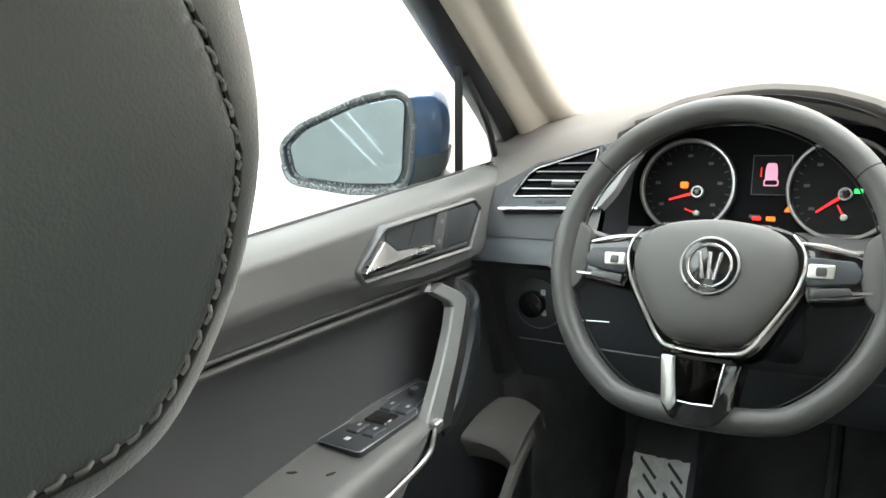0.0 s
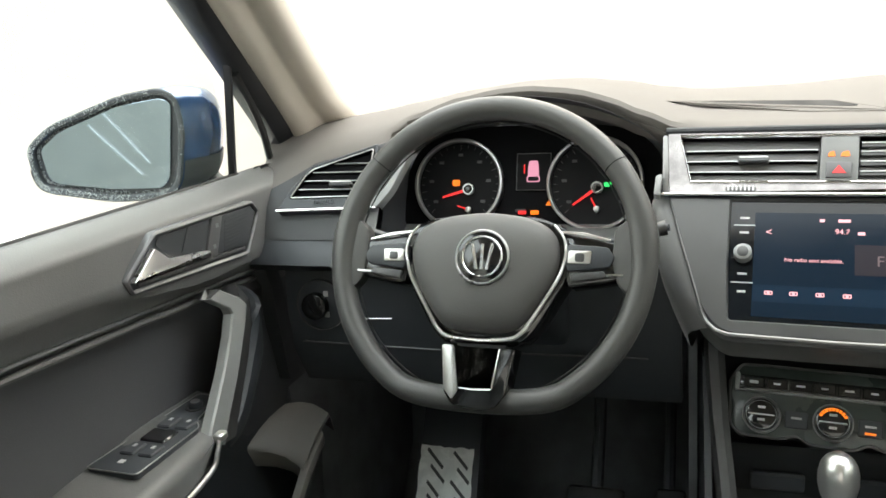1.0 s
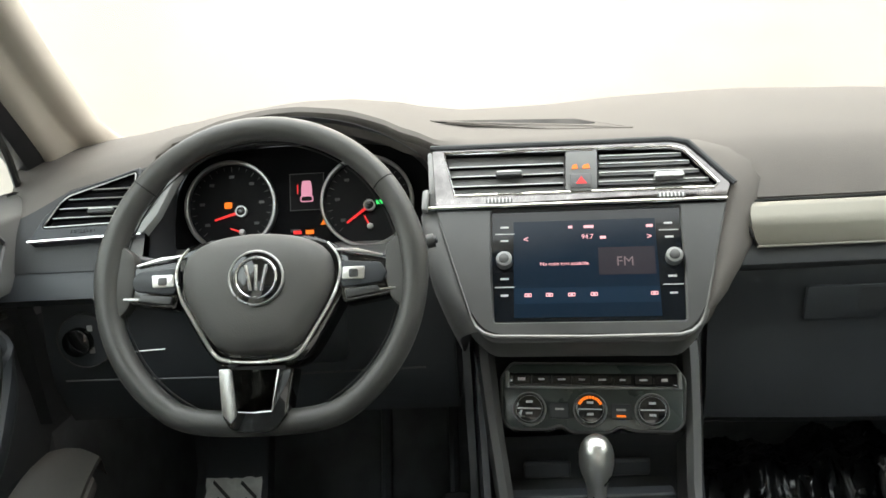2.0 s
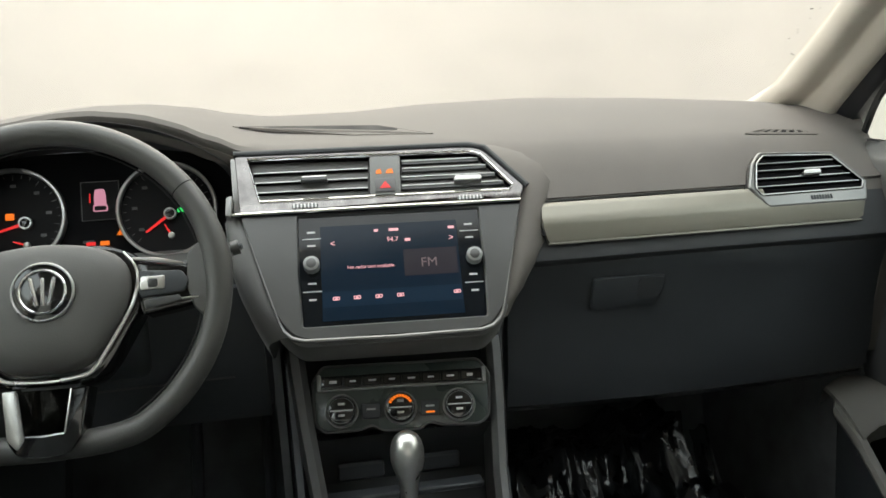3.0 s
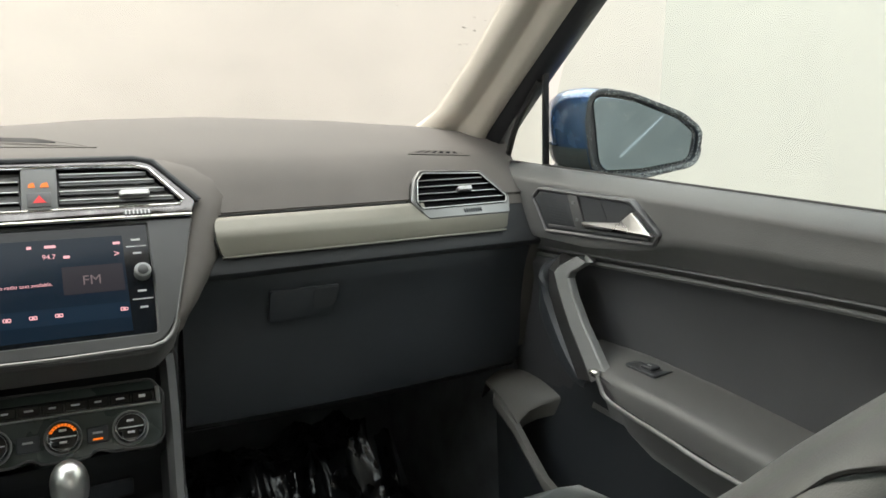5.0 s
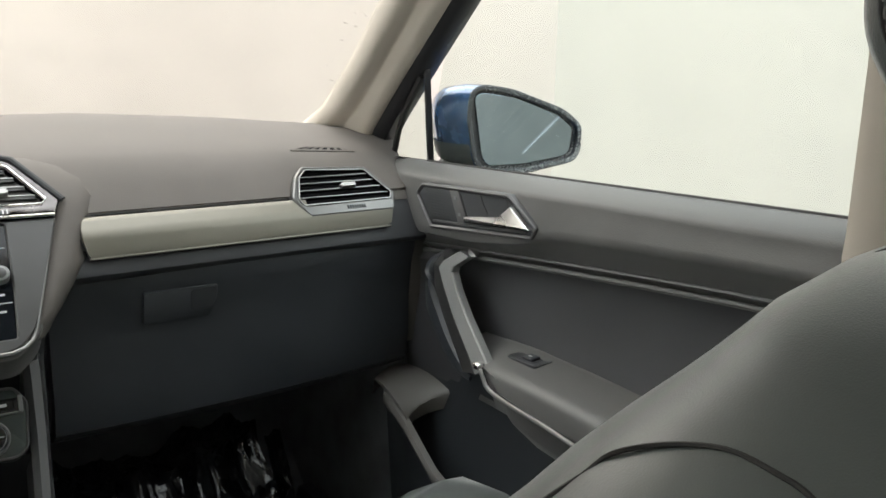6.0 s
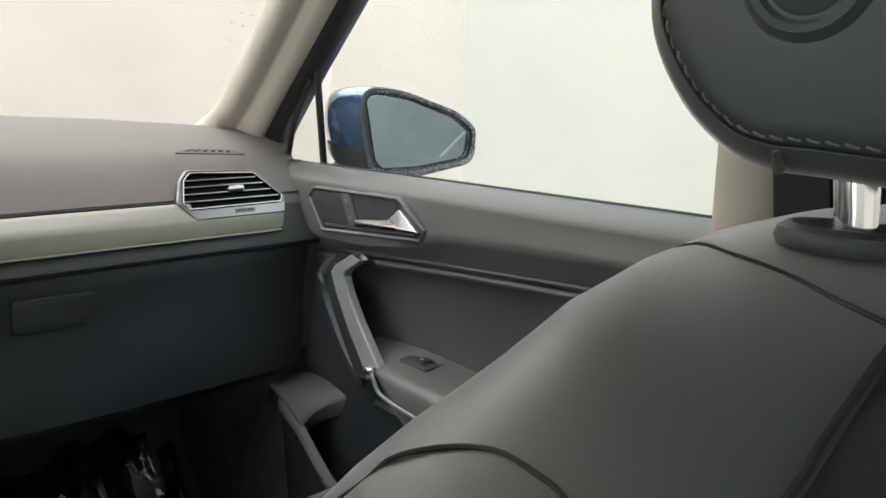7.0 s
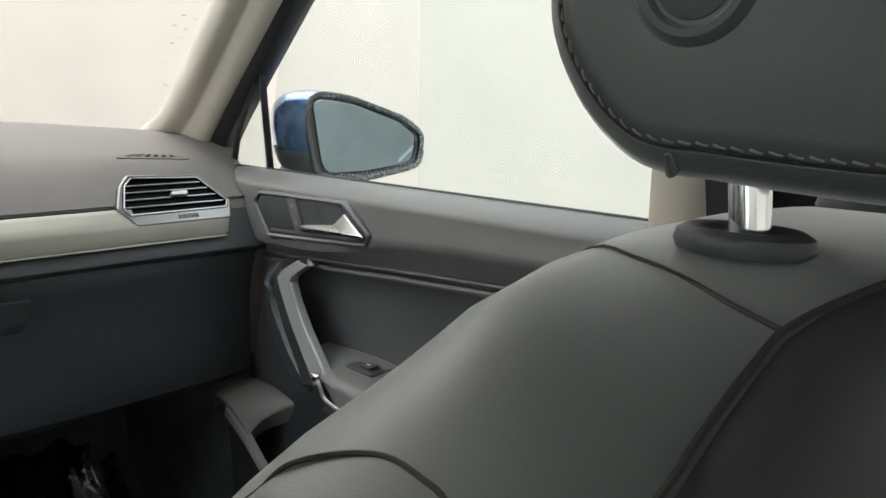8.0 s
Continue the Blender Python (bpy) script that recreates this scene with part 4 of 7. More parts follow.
for sx in (-1, 1):
    rows = []
    if sx > 0:  # corner beside the vents, flush with the roll of the top pad
        for v, edge, x_end, y_end in FLANK_TOP:
            a = STACK_TURN @ (FACE @ V((edge + 0.003, v, -0.002)))
            roll = top_row(x_end)
            z_end = straight([(p[1], p[2]) for p in roll[:10]], y_end)
            e = V((x_end, y_end + 0.001, z_end - 0.002))
            c = a.lerp(e, 0.5) + V((0, -0.003, 0.002))
            rows.append([tuple(STACK_TURN @ (FACE @ V((edge - 0.010, v, -0.008))))] + [tuple(a * (1 - q) ** 2 + c * 2 * q * (1 - q) + e * q * q) for q in (0.0, 0.12, 0.25, 0.4, 0.55, 0.7, 0.85, 1.0)] + [tuple(e + V((0.002, 0.02, -0.012)))])
    for y, z, v in PROFILE:
        edge = 0.174 - max(0.0, 0.0825 - v) * 0.30 if v > -0.06 else 0.112
        inner = edge - 0.010 if v > -0.07 else 0.0
        outer = along([(-0.15, 0.136), (-0.10, 0.138), (-0.085, 0.142), (-0.076, 0.147), (-0.062, 0.155), (-0.04, 0.167), (-0.01, 0.181), (0.02, 0.190), (0.084, 0.199)], v)
        low = along([(-0.15, 1.0), (-0.04, 0.35), (0.03, 0.0)], v)
        row_ = [V((sx * inner, y, z)) - FACE.col[2].to_3d() * 0.008 if v > -0.08 else V((sx * inner, y, z))]
        e2 = edge + 0.003 if v > -0.07 else 0.112
        if sx > 0:  # runs smoothly into the passenger's side of the dashboard
            outer = along(FLANK_END, v)
            a = V((e2, y, z)) - FACE.col[2].to_3d() * 0.002
            c = V((e2 + (outer - e2) * 0.62, y - 0.002, z))
            e = STACK_TURN.inverted() @ V((outer, straight(DASH_FRONT, z) + 0.004, z))
            row_ += [a * (1 - q) ** 2 + c * 2 * q * (1 - q) + e * q * q for q in (0.0, 0.12, 0.25, 0.4, 0.55, 0.7, 0.85, 1.0)] + [e + V((0.002, 0.03, 0))]
        else:
            for q in (0.0, 0.2, 0.4, 0.6, 0.8, 0.93, 1.0):
                d = -0.002 + 0.003 * math.sin(math.pi * q) - q * q * (0.005 + 0.030 * low)
                row_.append(V((sx * (e2 + (outer - e2) * q), y, z)) + FACE.col[2].to_3d() * d)
            for dx, d in ((0.004, -0.020), (0.005, -0.070)):
                row_.append(V((sx * (outer + dx), y, z)) + FACE.col[2].to_3d() * (d - 0.030 * low))
        rows.append([tuple(STACK_TURN @ p) for p in row_])
    cut = len(rows) - 8
    part("flank", sheet(rows[:cut + 1], (0, 0.012, 0)), DASH_WARM_LIT if sx > 0 else SOFT, stack, "", 60)
    # lower rows of the same sheet, in a darker material for the shade
    part("underside", sheet(rows[cut:], (0, 0.012, 0)), MATT, stack, "underside of the stack, darkened for the shade below the screen", 60)

# ---- touchscreen ----
screen = thing("touchscreen", "touchscreen radio with two knobs, dark blue lit display", "touchscreen")
fo = rounded([(-0.181, 0.0845), (-0.134, -0.058), (-0.110, -0.081), (0.110, -0.081), (0.134, -0.058), (0.173, 0.0845)], [0.004, 0.02, 0.02, 0.02, 0.02, 0.004], 5)
fi = rounded([(-0.1095, 0.0795), (-0.1095, 0.0), (-0.1060, -0.0640), (0.1130, -0.0640), (0.1165, 0.0), (0.1165, 0.0795)], [0.002, 0.01, 0.004, 0.004, 0.01, 0.002], 5)
part("frame", ring_plate(fo, fi, -0.006, 0.004, CENTER, 0.002), GRAPHITE, screen, "graphite-coloured frame")
edge = [(-0.178, 0.080), (-0.1335, -0.057), (-0.1285, -0.068), (-0.119, -0.077), (-0.105, -0.0815), (0.0, -0.083), (0.105, -0.0815), (0.119, -0.077), (0.1285, -0.068), (0.1335, -0.057), (0.170, 0.080)]
part("frame_edge", tube([tuple(CENTER @ V((a, b, 0.002))) for a, b in edge], [0.0012, 0.0022, 0.0026, 0.003, 0.0032, 0.0032, 0.0032, 0.003, 0.0026, 0.0022, 0.0012], 8), VENT_BEZEL, screen, "satin edge")
part("glass", slab(inset(fi, 0.0005), -0.004, 0.0008, CENTER), GLASS_BLACK, screen, "glossy black glass")
part("display", slab([(-0.083, -0.058), (0.087, -0.058), (0.087, 0.066), (-0.083, 0.066)], 0.0, 0.0012, CENTER), SCREEN_NAVY, screen)
part("toolbar", slab([(-0.082, -0.041), (0.086, -0.041), (0.086, -0.022), (-0.082, -0.022)], 0.001, 0.0016, CENTER), SCREEN_BAR, screen)
part("toolbar_line", slab([(-0.082, -0.0222), (0.086, -0.0222), (0.086, -0.0212), (-0.082, -0.0212)], 0.001, 0.0018, CENTER), SCREEN_BAR, screen)
part("station_tile", slab([(0.018, -0.006), (0.084, -0.006), (0.084, 0.029), (0.018, 0.029)], 0.001, 0.0016, CENTER), SCREEN_TILE, screen)


def on_face(u, v, out=0.0019):
    return CENTER @ Matrix.Translation((u, v, out))


lettering("FM", 0.017, on_face(0.049, 0.010), SCREEN_GREY, screen)
lettering("94.7", 0.0085, on_face(0.006, 0.0435), SCREEN_PINK, screen)
lettering("No radio text available.", 0.0062, on_face(-0.022, 0.009), SCREEN_PINK, screen)
lettering("<", 0.012, on_face(-0.068, 0.0415), SCREEN_PINK, screen)
lettering(">", 0.012, on_face(0.079, 0.0415), SCREEN_PINK, screen)
part("small_readout", slab([(0.021, 0.0405), (0.028, 0.0405), (0.028, 0.0440), (0.021, 0.0440)], 0.001, 0.0019, CENTER), SCREEN_PINK, screen)
for u, v, w in ((-0.014, 0.057, 0.005), (0.008, 0.057, 0.012), (0.080, 0.056, 0.008)):
    part("small_readout", slab([(u - w / 2, v - 0.0017), (u + w / 2, v - 0.0017), (u + w / 2, v + 0.0017), (u - w / 2, v + 0.0017)], 0.001, 0.0019, CENTER), SCREEN_PINK, screen)
for u in (-0.066, -0.041, -0.015, 0.011, 0.080):
    ic = rounded([(u - 0.0042, -0.0325), (u + 0.0042, -0.0325), (u + 0.0042, -0.0280), (u - 0.0042, -0.0280)], 0.001, 2)
    part("icon", ring_plate(ic, inset(ic, 0.0011), 0.001, 0.002, CENTER), SCREEN_PINK, screen)
    part("icon_dot", slab([(u - 0.0015, -0.0312), (u + 0.0015, -0.0312), (u + 0.0015, -0.0294), (u - 0.0015, -0.0294)], 0.001, 0.002, CENTER), SCREEN_PINK, screen)
for sx in (-1, 1):
    k = part("knob", disc((0.0055 + sx * 0.0995, 0.0135), 0.0098, 0.0, 0.013, CENTER, 32, 0.002), HANDLE_GREY, screen, "round satin knob")
    part("knob_cap", disc((0.0055 + sx * 0.0995, 0.0135), 0.0062, 0.012, 0.0142, CENTER, 24, 0.001), GRAPHITE, k)
    for v, w in ((0.059, 0.010), (0.041, 0.010), (-0.009, 0.010), (-0.030, 0.009)):
        part("label_bar", slab([(0.004 + sx * 0.098 - w / 2, v - 0.0012), (0.004 + sx * 0.098 + w / 2, v - 0.0012), (0.004 + sx * 0.098 + w / 2, v + 0.0012), (0.004 + sx * 0.098 - w / 2, v + 0.0012)], 0.0, 0.0013, CENTER), PRINT, screen)
    for v in (0.050, -0.0195):
        part("divider_line", slab([(0.004 + sx * 0.098 - 0.0115, v - 0.0006), (0.004 + sx * 0.098 + 0.0115, v - 0.0006), (0.004 + sx * 0.098 + 0.0115, v + 0.0006), (0.004 + sx * 0.098 - 0.0115, v + 0.0006)], 0.0, 0.0014, CENTER), PRINT, screen)


# ---- air vents ----
def vent_box(parent, opening, slats, tab, plane=FACE, depth=0.03, thick=0.0022, coat=None, lift=0.0):
    """Dark box behind an opening, with level slats and a tab."""
    part("duct", slab(inset(opening, -0.001), -depth, -depth + 0.004, plane), DUCT_BLACK, parent)
    lo, hi = [[tuple(plane @ V((*p, h))) for p in opening] for h in (-depth, 0.004 + lift)]
    bm = bmesh.new()
    rings(bm, [lo, hi], cap=(False, False))
    part("duct_wall", bm, DUCT_BLACK, parent)

    def span(v):
        cut = []
        for (ax, ay), (bx, by) in zip(opening, opening[1:] + opening[:1]):
            if (ay - v) * (by - v) < 0:
                cut.append(ax + (bx - ax) * (v - ay) / (by - ay))
        return (min(cut), max(cut)) if len(cut) >= 2 else None

    for v in slats:
        s = span(v)
        if s:
            sl = part("slat", brick(((s[0] + s[1]) / 2, v, lift - (depth + lift) * 0.27), (s[1] - s[0] - 0.002, thick, (depth + lift) * 0.6), plane, min(0.0012, thick * 0.4)), coat or DUCT_BLACK, parent)
            part("slat_edge", brick(((s[0] + s[1]) / 2, v + thick * 0.3, 0.0016 + lift), (s[1] - s[0] - 0.003, 0.0010, 0.0018), plane), SATIN, sl)
    part("tab", brick((tab[0], tab[1], 0.004 + lift), (tab[2], 0.0065, 0.010), plane, 0.0025), SATIN if tab[3] else GRAPHITE, parent, "small slider tab")
    part("tab_edge", brick((tab[0], tab[1] + 0.0030, 0.0085 + lift), (tab[2] * 0.9, 0.0012, 0.0014), plane), SATIN_BRIGHT, parent)


cv = thing("air_vent", "center air vents with slats in a chrome surround", "air vent", "dashboard air vents")
op_l = [(-0.158, 0.1045), (-0.020, 0.1045), (-0.018, 0.159), (-0.169, 0.162)]
op_r = [(0.021, 0.1045), (0.160, 0.1045), (0.162, 0.109), (0.125, 0.154), (0.114, 0.158), (0.024, 0.159)]
vent_box(cv, op_l, (0.117, 0.131, 0.145), (-0.088, 0.131, 0.034, False), CENTER)
# paler, thicker slats paint the light that tilted louvers catch
vent_box(cv, op_r, (0.116, 0.1285, 0.141, 0.152), (0.108, 0.121, 0.036, True), CENTER, 0.03, 0.0060, GRAPHITE)
ho = rounded([(-0.181, 0.0865), (0.172, 0.0865), (0.180, 0.107), (0.131, 0.165), (0.112, 0.169), (-0.189, 0.170)], [0.003, 0.003, 0.004, 0.012, 0.006, 0.004], 4)
hi_ = rounded([(-0.156, 0.103), (0.159, 0.103), (0.164, 0.109), (0.126, 0.156), (0.112, 0.160), (-0.171, 0.163)], [0.003, 0.003, 0.004, 0.012, 0.006, 0.004], 4)
part("surround", ring_plate(ho, hi_, -0.008, 0.006, CENTER, 0.0018), CHROME_DIM, cv, "surround with dark reflections put into its colour")
part("chrome_bar", slab(rounded([(-0.1815, 0.0845), (0.172, 0.0845), (0.175, 0.0985), (-0.177, 0.0985)], 0.002, 2), 0.0, 0.0085, CENTER, 0.002), CHROME_DIM, cv, "chrome bar, its dark reflections put into the colour")
part("chrome_line", tube([tuple(CENTER @ V(p)) for p in ((-0.190, 0.0855, 0.007), (0.0, 0.0855, 0.009), (0.172, 0.0865, 0.007))], 0.0022, 8), CHROME, cv, "bright chrome line")
part("chrome_rim", tube([tuple(CENTER @ V((*p, 0.0055))) for p in [(-0.156, 0.102), (0.159, 0.102), (0.1645, 0.109), (0.1275, 0.156), (0.112, 0.161), (-0.172, 0.1645)]], 0.0024, 8, closed=True), CHROME, cv)
part("chrome_corner", slab(rounded([(-0.188, 0.086), (-0.180, 0.086), (-0.172, 0.165), (-0.194, 0.168)], 0.003, 2), -0.006, 0.005, CENTER, 0.002), VENT_BEZEL, cv, "satin corner piece")
part("top_edge", tube([tuple(CENTER @ V((*p, 0.004))) for p in [(-0.190, 0.1735), (0.112, 0.1725), (0.134, 0.1675), (0.184, 0.108)]], 0.0042, 8), MATT, cv, "black edge round the vents")
for u in (-0.10, 0.108):
    w = part("thumbwheel", brick((u, 0.0925, 0.0078), (0.034, 0.006, 0.003), CENTER, 0.002), GRAPHITE, cv)
    for k in range(7):
        part("rib", brick((u - 0.0135 + k * 0.0045, 0.0925, 0.0094), (0.0016, 0.005, 0.001), CENTER), SATIN, w)

hz = thing("hazard_switch", "hazard light switch with a lit red triangle between the vents", "switch")
part("plate", slab(rounded([(-0.0185, 0.1035), (0.0205, 0.1035), (0.0225, 0.160), (-0.0165, 0.160)], 0.002, 2), -0.004, 0.007, CENTER, 0.0015), HAZARD_GREY, hz)
part("button", slab(rounded([(-0.012, 0.107), (0.014, 0.107), (0.0145, 0.127), (-0.0115, 0.127)], 0.002, 2), 0.005, 0.0085, CENTER, 0.001), BEZEL_GREY, hz)
part("triangle", slab([(-0.0055, 0.1125), (0.0085, 0.1125), (0.0015, 0.1225)], 0.008, 0.0092, CENTER), RED, hz)
for u, w in ((-0.006, 0.008), (0.008, 0.010)):
    part("indicator", slab(rounded([(u - w / 2, 0.134), (u + w / 2, 0.134), (u + w / 3, 0.141), (u - w / 3, 0.139)], 0.001, 2), 0.006, 0.0078, CENTER), ORANGE, hz)


def outer_vent(name, outline, hole, slats, tab, label, coat):
    v = thing(name, label, "air vent", "dashboard air vents")
    ou, ho_ = rounded(outline, 0.005, 4), rounded(hole, 0.003, 4)
    vent_box(v, ho_, slats, tab, depth=0.001, lift=0.006)
    part("bezel", ring_plate(ou, inset(ho_, -0.0015), -0.010, 0.011, FACE, 0.002), coat, v)
    part("chrome_rim", tube([tuple(FACE @ V((*p, 0.0108))) for p in inset(ho_, -0.0005)], 0.0010, 6, closed=True), SATIN, v)
    return v


rv = outer_vent("air_vent", [(0.4985, 0.074), (0.513, 0.1095), (0.529, 0.127), (0.641, 0.1215), (0.678, 0.073), (0.667, 0.042), (0.518, 0.042)],
                [(0.509, 0.0715), (0.521, 0.1085), (0.534, 0.1205), (0.637, 0.1155), (0.671, 0.0725), (0.666, 0.0625), (0.514, 0.0615)], (0.074, 0.086, 0.098, 0.109), (0.598, 0.089, 0.026, True), "passenger air vent with black slats in a satin bezel", VENT_BEZEL)
for k in range(8):
    part("thumbwheel_rib", brick((0.585 + k * 0.0042, 0.0515, 0.0115), (0.0018, 0.006, 0.002), FACE), HARD, rv)
lv = outer_vent("air_vent", [(-0.690, 0.0640), (-0.676, 0.098), (-0.650, 0.134), (-0.556, 0.167), (-0.556, 0.068)],
                [(-0.672, 0.0855), (-0.655, 0.119), (-0.645, 0.128), (-0.562, 0.157), (-0.562, 0.088)], (0.098, 0.111, 0.124, 0.137), (-0.600, 0.104, 0.034, False), "driver air vent with black slats and a chrome lower edge", HARD)
part("lower_chrome", tube([tuple(FACE @ V(p)) for p in ((-0.690, 0.066, 0.010), (-0.556, 0.070, 0.010))], 0.0022, 6), CHROME, lv)
for k in range(8):
    part("thumbwheel_rib", brick((-0.635 + k * 0.0042, 0.0775, 0.0115), (0.0018, 0.005, 0.002), FACE), HARD, lv)

# ---- climate panel ----
CLIM = plane_axes((0.003, 0.80, 0.473), (1, -0.123, 0), (0.0635, 0.5145, 0.8575))
cl = thing("climate_panel", "glossy climate control panel with three round dials, orange lit", "climate control")
o = rounded([(-0.108, -0.014), (-0.096, -0.0245), (-0.052, -0.0245), (-0.036, -0.0185), (-0.024, -0.0270), (0.024, -0.0270), (0.036, -0.0185), (0.052, -0.0245), (0.100, -0.0245), (0.112, -0.014), (0.116, 0.040), (0.102, 0.060), (-0.098, 0.060), (-0.112, 0.040)], 0.006, 3)
part("faceplate", slab(o, -0.03, 0.0, CLIM, 0.002), CLIMATE, cl)
part("faceplate_edge", tube([tuple(CLIM @ V((*p, 0.0))) for p in inset(o, 0.0015)], 0.0018, 6, closed=True), HANDLE_DARK, cl)
row = part("button_strip", slab(rounded([(-0.101, 0.029), (0.107, 0.029), (0.107, 0.046), (-0.101, 0.046)], 0.003, 3), -0.002, 0.0035, CLIM, 0.001), GLOSS, cl)
for k in range(8):
    u = -0.0835 + k * 0.0247
    b = part("button", brick((u, 0.0375, 0.0035), (0.0225, 0.012, 0.004), CLIM, 0.0015), GLOSS, cl)
    part("label_bar", brick((u, 0.038, 0.0058), (0.0075 if k % 2 else 0.0095, 0.0036 if k in (0, 7) else 0.0022, 0.0006), CLIM), PRINT, b)
# light grey paint stands in for the gleam of chrome ends, line and rings
for sx in (-1, 1):
    part("chrome_end", brick((0.003 + sx * 0.1045, 0.0375, 0.003), (0.0050, 0.021, 0.006), CLIM, 0.0015), HANDLE_GREY, cl)
part("chrome_line", tube([tuple(CLIM @ V(p)) for p in ((-0.101, 0.0285, 0.002), (0.107, 0.0285, 0.002))], 0.0015, 6), HANDLE_GREY, cl)
for n, u in enumerate((-0.0735, 0.0, 0.0735)):
    d = part("dial", disc((u, 0.0015), 0.0180, -0.002, 0.011, CLIM, 40, 0.002), GLOSS, cl, "round black dial with a bright ring")
    part("dial_ring", ring_plate(circle((u, 0.0015), 0.0206, 40), circle((u, 0.0015), 0.0185, 40), -0.001, 0.0085, CLIM, 0.0009), HANDLE_GREY, d)
    part("inner_ring", ring_plate(circle((u, 0.0015), 0.0162, 40), circle((u, 0.0015), 0.0155, 40), 0.010, 0.0114, CLIM), LABEL, d)
    part("dial_line", brick((u, 0.0015, 0.0112), (0.028, 0.0016, 0.0006), CLIM), PRINT, d)
    for dv in (0.008, -0.006):
        part("label_bar", brick((u, 0.0015 + dv, 0.0112), (0.008, 0.0028, 0.0005), CLIM), PRINT, d)
    if n == 1:
        for k in range(9):
            a = radians(30 + 120 * k / 8)
            mm = CLIM @ Matrix.Translation((u, 0.0015, 0.0112)) @ Matrix.Rotation(a, 4, "Z")
            part("lit_segment", brick((0.0143, 0, 0), (0.0034, 0.0030, 0.0010), mm), ORANGE, d)
for u in (-0.037, 0.037):
    b = part("side_button", brick((u, 0.0, 0.001), (0.024, 0.019, 0.005), CLIM, 0.002), HARD, cl)
    part("label_bar", brick((u, 0.002, 0.0038), (0.011, 0.0024, 0.0006), CLIM), PRINT, b)
    if u > 0:
        part("lit_bar", brick((u, -0.0055, 0.0038), (0.011, 0.0022, 0.0008), CLIM), ORANGE, b)

# ---- centre console ----
con = thing("center_console", "black center console with grey side bars and an open tray", "console")
for sx in (-1, 1):
    rows = []
    for y, z, x, w in ((0.850, 0.552, 0.139, 0.011), (0.832, 0.526, 0.137, 0.0115), (0.795, 0.465, 0.1315, 0.0105), (0.752, 0.398, 0.1225, 0.010), (0.70, 0.345, 0.116, 0.010), (0.60, 0.315, 0.113, 0.010), (0.40, 0.305, 0.112, 0.010)):
        x -= 0.016 if sx < 0 else 0.004
        rows.append([(sx * (x + w), y + 0.03, z - 0.03), (sx * (x + w), y, z - 0.004), (sx * (x + w * 0.6), y - 0.006, z + 0.003), (sx * (x - w * 0.3), y - 0.007, z + 0.004), (sx * (x - w), y - 0.002, z), (sx * (x - w), y + 0.03, z - 0.03)])
    part("side_bar", sheet(rows, (0, 0.012, -0.012)), HANDLE_DARK, con, "dark grey satin side bar")
    rows = [[(sx * x, y, z) for y in (-0.1, 0.3, 0.6, 0.85, 1.3)] for x, z in ((0.150, 0.0), (0.140, 0.15), (0.128, 0.29))]
    part("side_wall", sheet(rows, (-sx * 0.01, 0, 0)), HARD, con)
    rows = [[(sx * x, y, z) for x, y, z in row_] for row_ in (((0.128, 0.40, 0.29), (0.128, 0.62, 0.30), (0.130, 0.74, 0.36), (0.135, 0.84, 0.53)), ((0.134, 0.40, 0.20), (0.134, 0.62, 0.20), (0.136, 0.85, 0.20), (0.142, 0.93, 0.53)))]
    part("upper_wall", sheet(rows, (-sx * 0.008, 0, 0)), HARD, con)
    rows = [[(sx * x, y, z) for y in (0.86, 0.95, 1.2)] for x, z in ((0.150, 0.0), (0.150, 0.3), (0.152, 0.60))]
    part("footwell_wall", sheet(rows, (-sx * 0.01, 0, 0)), CARPET, con)
part("top_trim", sheet([[(x, y - x * 0.10, z) for x in [-0.128 + k * 0.0266 for k in range(11)]] for y, z in ((0.858, 0.556), (0.846, 0.561), (0.839, 0.556), (0.843, 0.548))], (0, 0.006, 0.002)), HANDLE_DARK, con, "dark grey trim over the climate panel")
part("deck", sheet([[(x, y, z) for x in (-0.13, -0.06, 0.06, 0.13)] for y, z in ((-0.1, 0.30), (0.35, 0.295), (0.60, 0.295), (0.70, 0.305))], (0, 0, -0.02)), HARD, con)
part("tray_back", sheet([[(x, y, z) for x in (-0.118, -0.05, 0.05, 0.118)] for y, z in ((0.785, 0.450), (0.83, 0.41), (0.84, 0.36), (0.80, 0.315), (0.70, 0.305))], (0, 0.01, -0.01)), MATT, con, "dark open storage tray")
part("tray_lip", brick((0, 0.775, 0.375), (0.20, 0.02, 0.008), edge=0.003), HARD, con)
for u in (-0.05, 0.05):
    part("socket_flap", brick((u, 0.822, 0.385), (0.06, 0.01, 0.022), edge=0.004), HARD, con)

# ---- gear shifter ----
sh = thing("gear_shifter", "gear shifter with a bright silver knob and dark stem", "gear shifter", at=(-0.003, 0.70, 0.31))
prof = [(0.0, 0.014, 0.012), (0.03, 0.0125, 0.011), (0.06, 0.0105, 0.0105), (0.085, 0.0105, 0.011), (0.110, 0.0115, 0.0125), (0.121, 0.0145, 0.0155), (0.130, 0.0182, 0.019), (0.141, 0.0206, 0.0212), (0.152, 0.0206, 0.0212), (0.161, 0.0185, 0.019), (0.1675, 0.0145, 0.015), (0.172, 0.0085, 0.009), (0.1735, 0.003, 0.003)]


def shift_loop(h, a, b, back=0.0):
    return [(-0.003 + a * 0.95 * math.cos(2 * math.pi * k / 28), 0.705 + back + h * 0.02 + b * math.sin(2 * math.pi * k / 28), 0.313 + h) for k in range(28)]


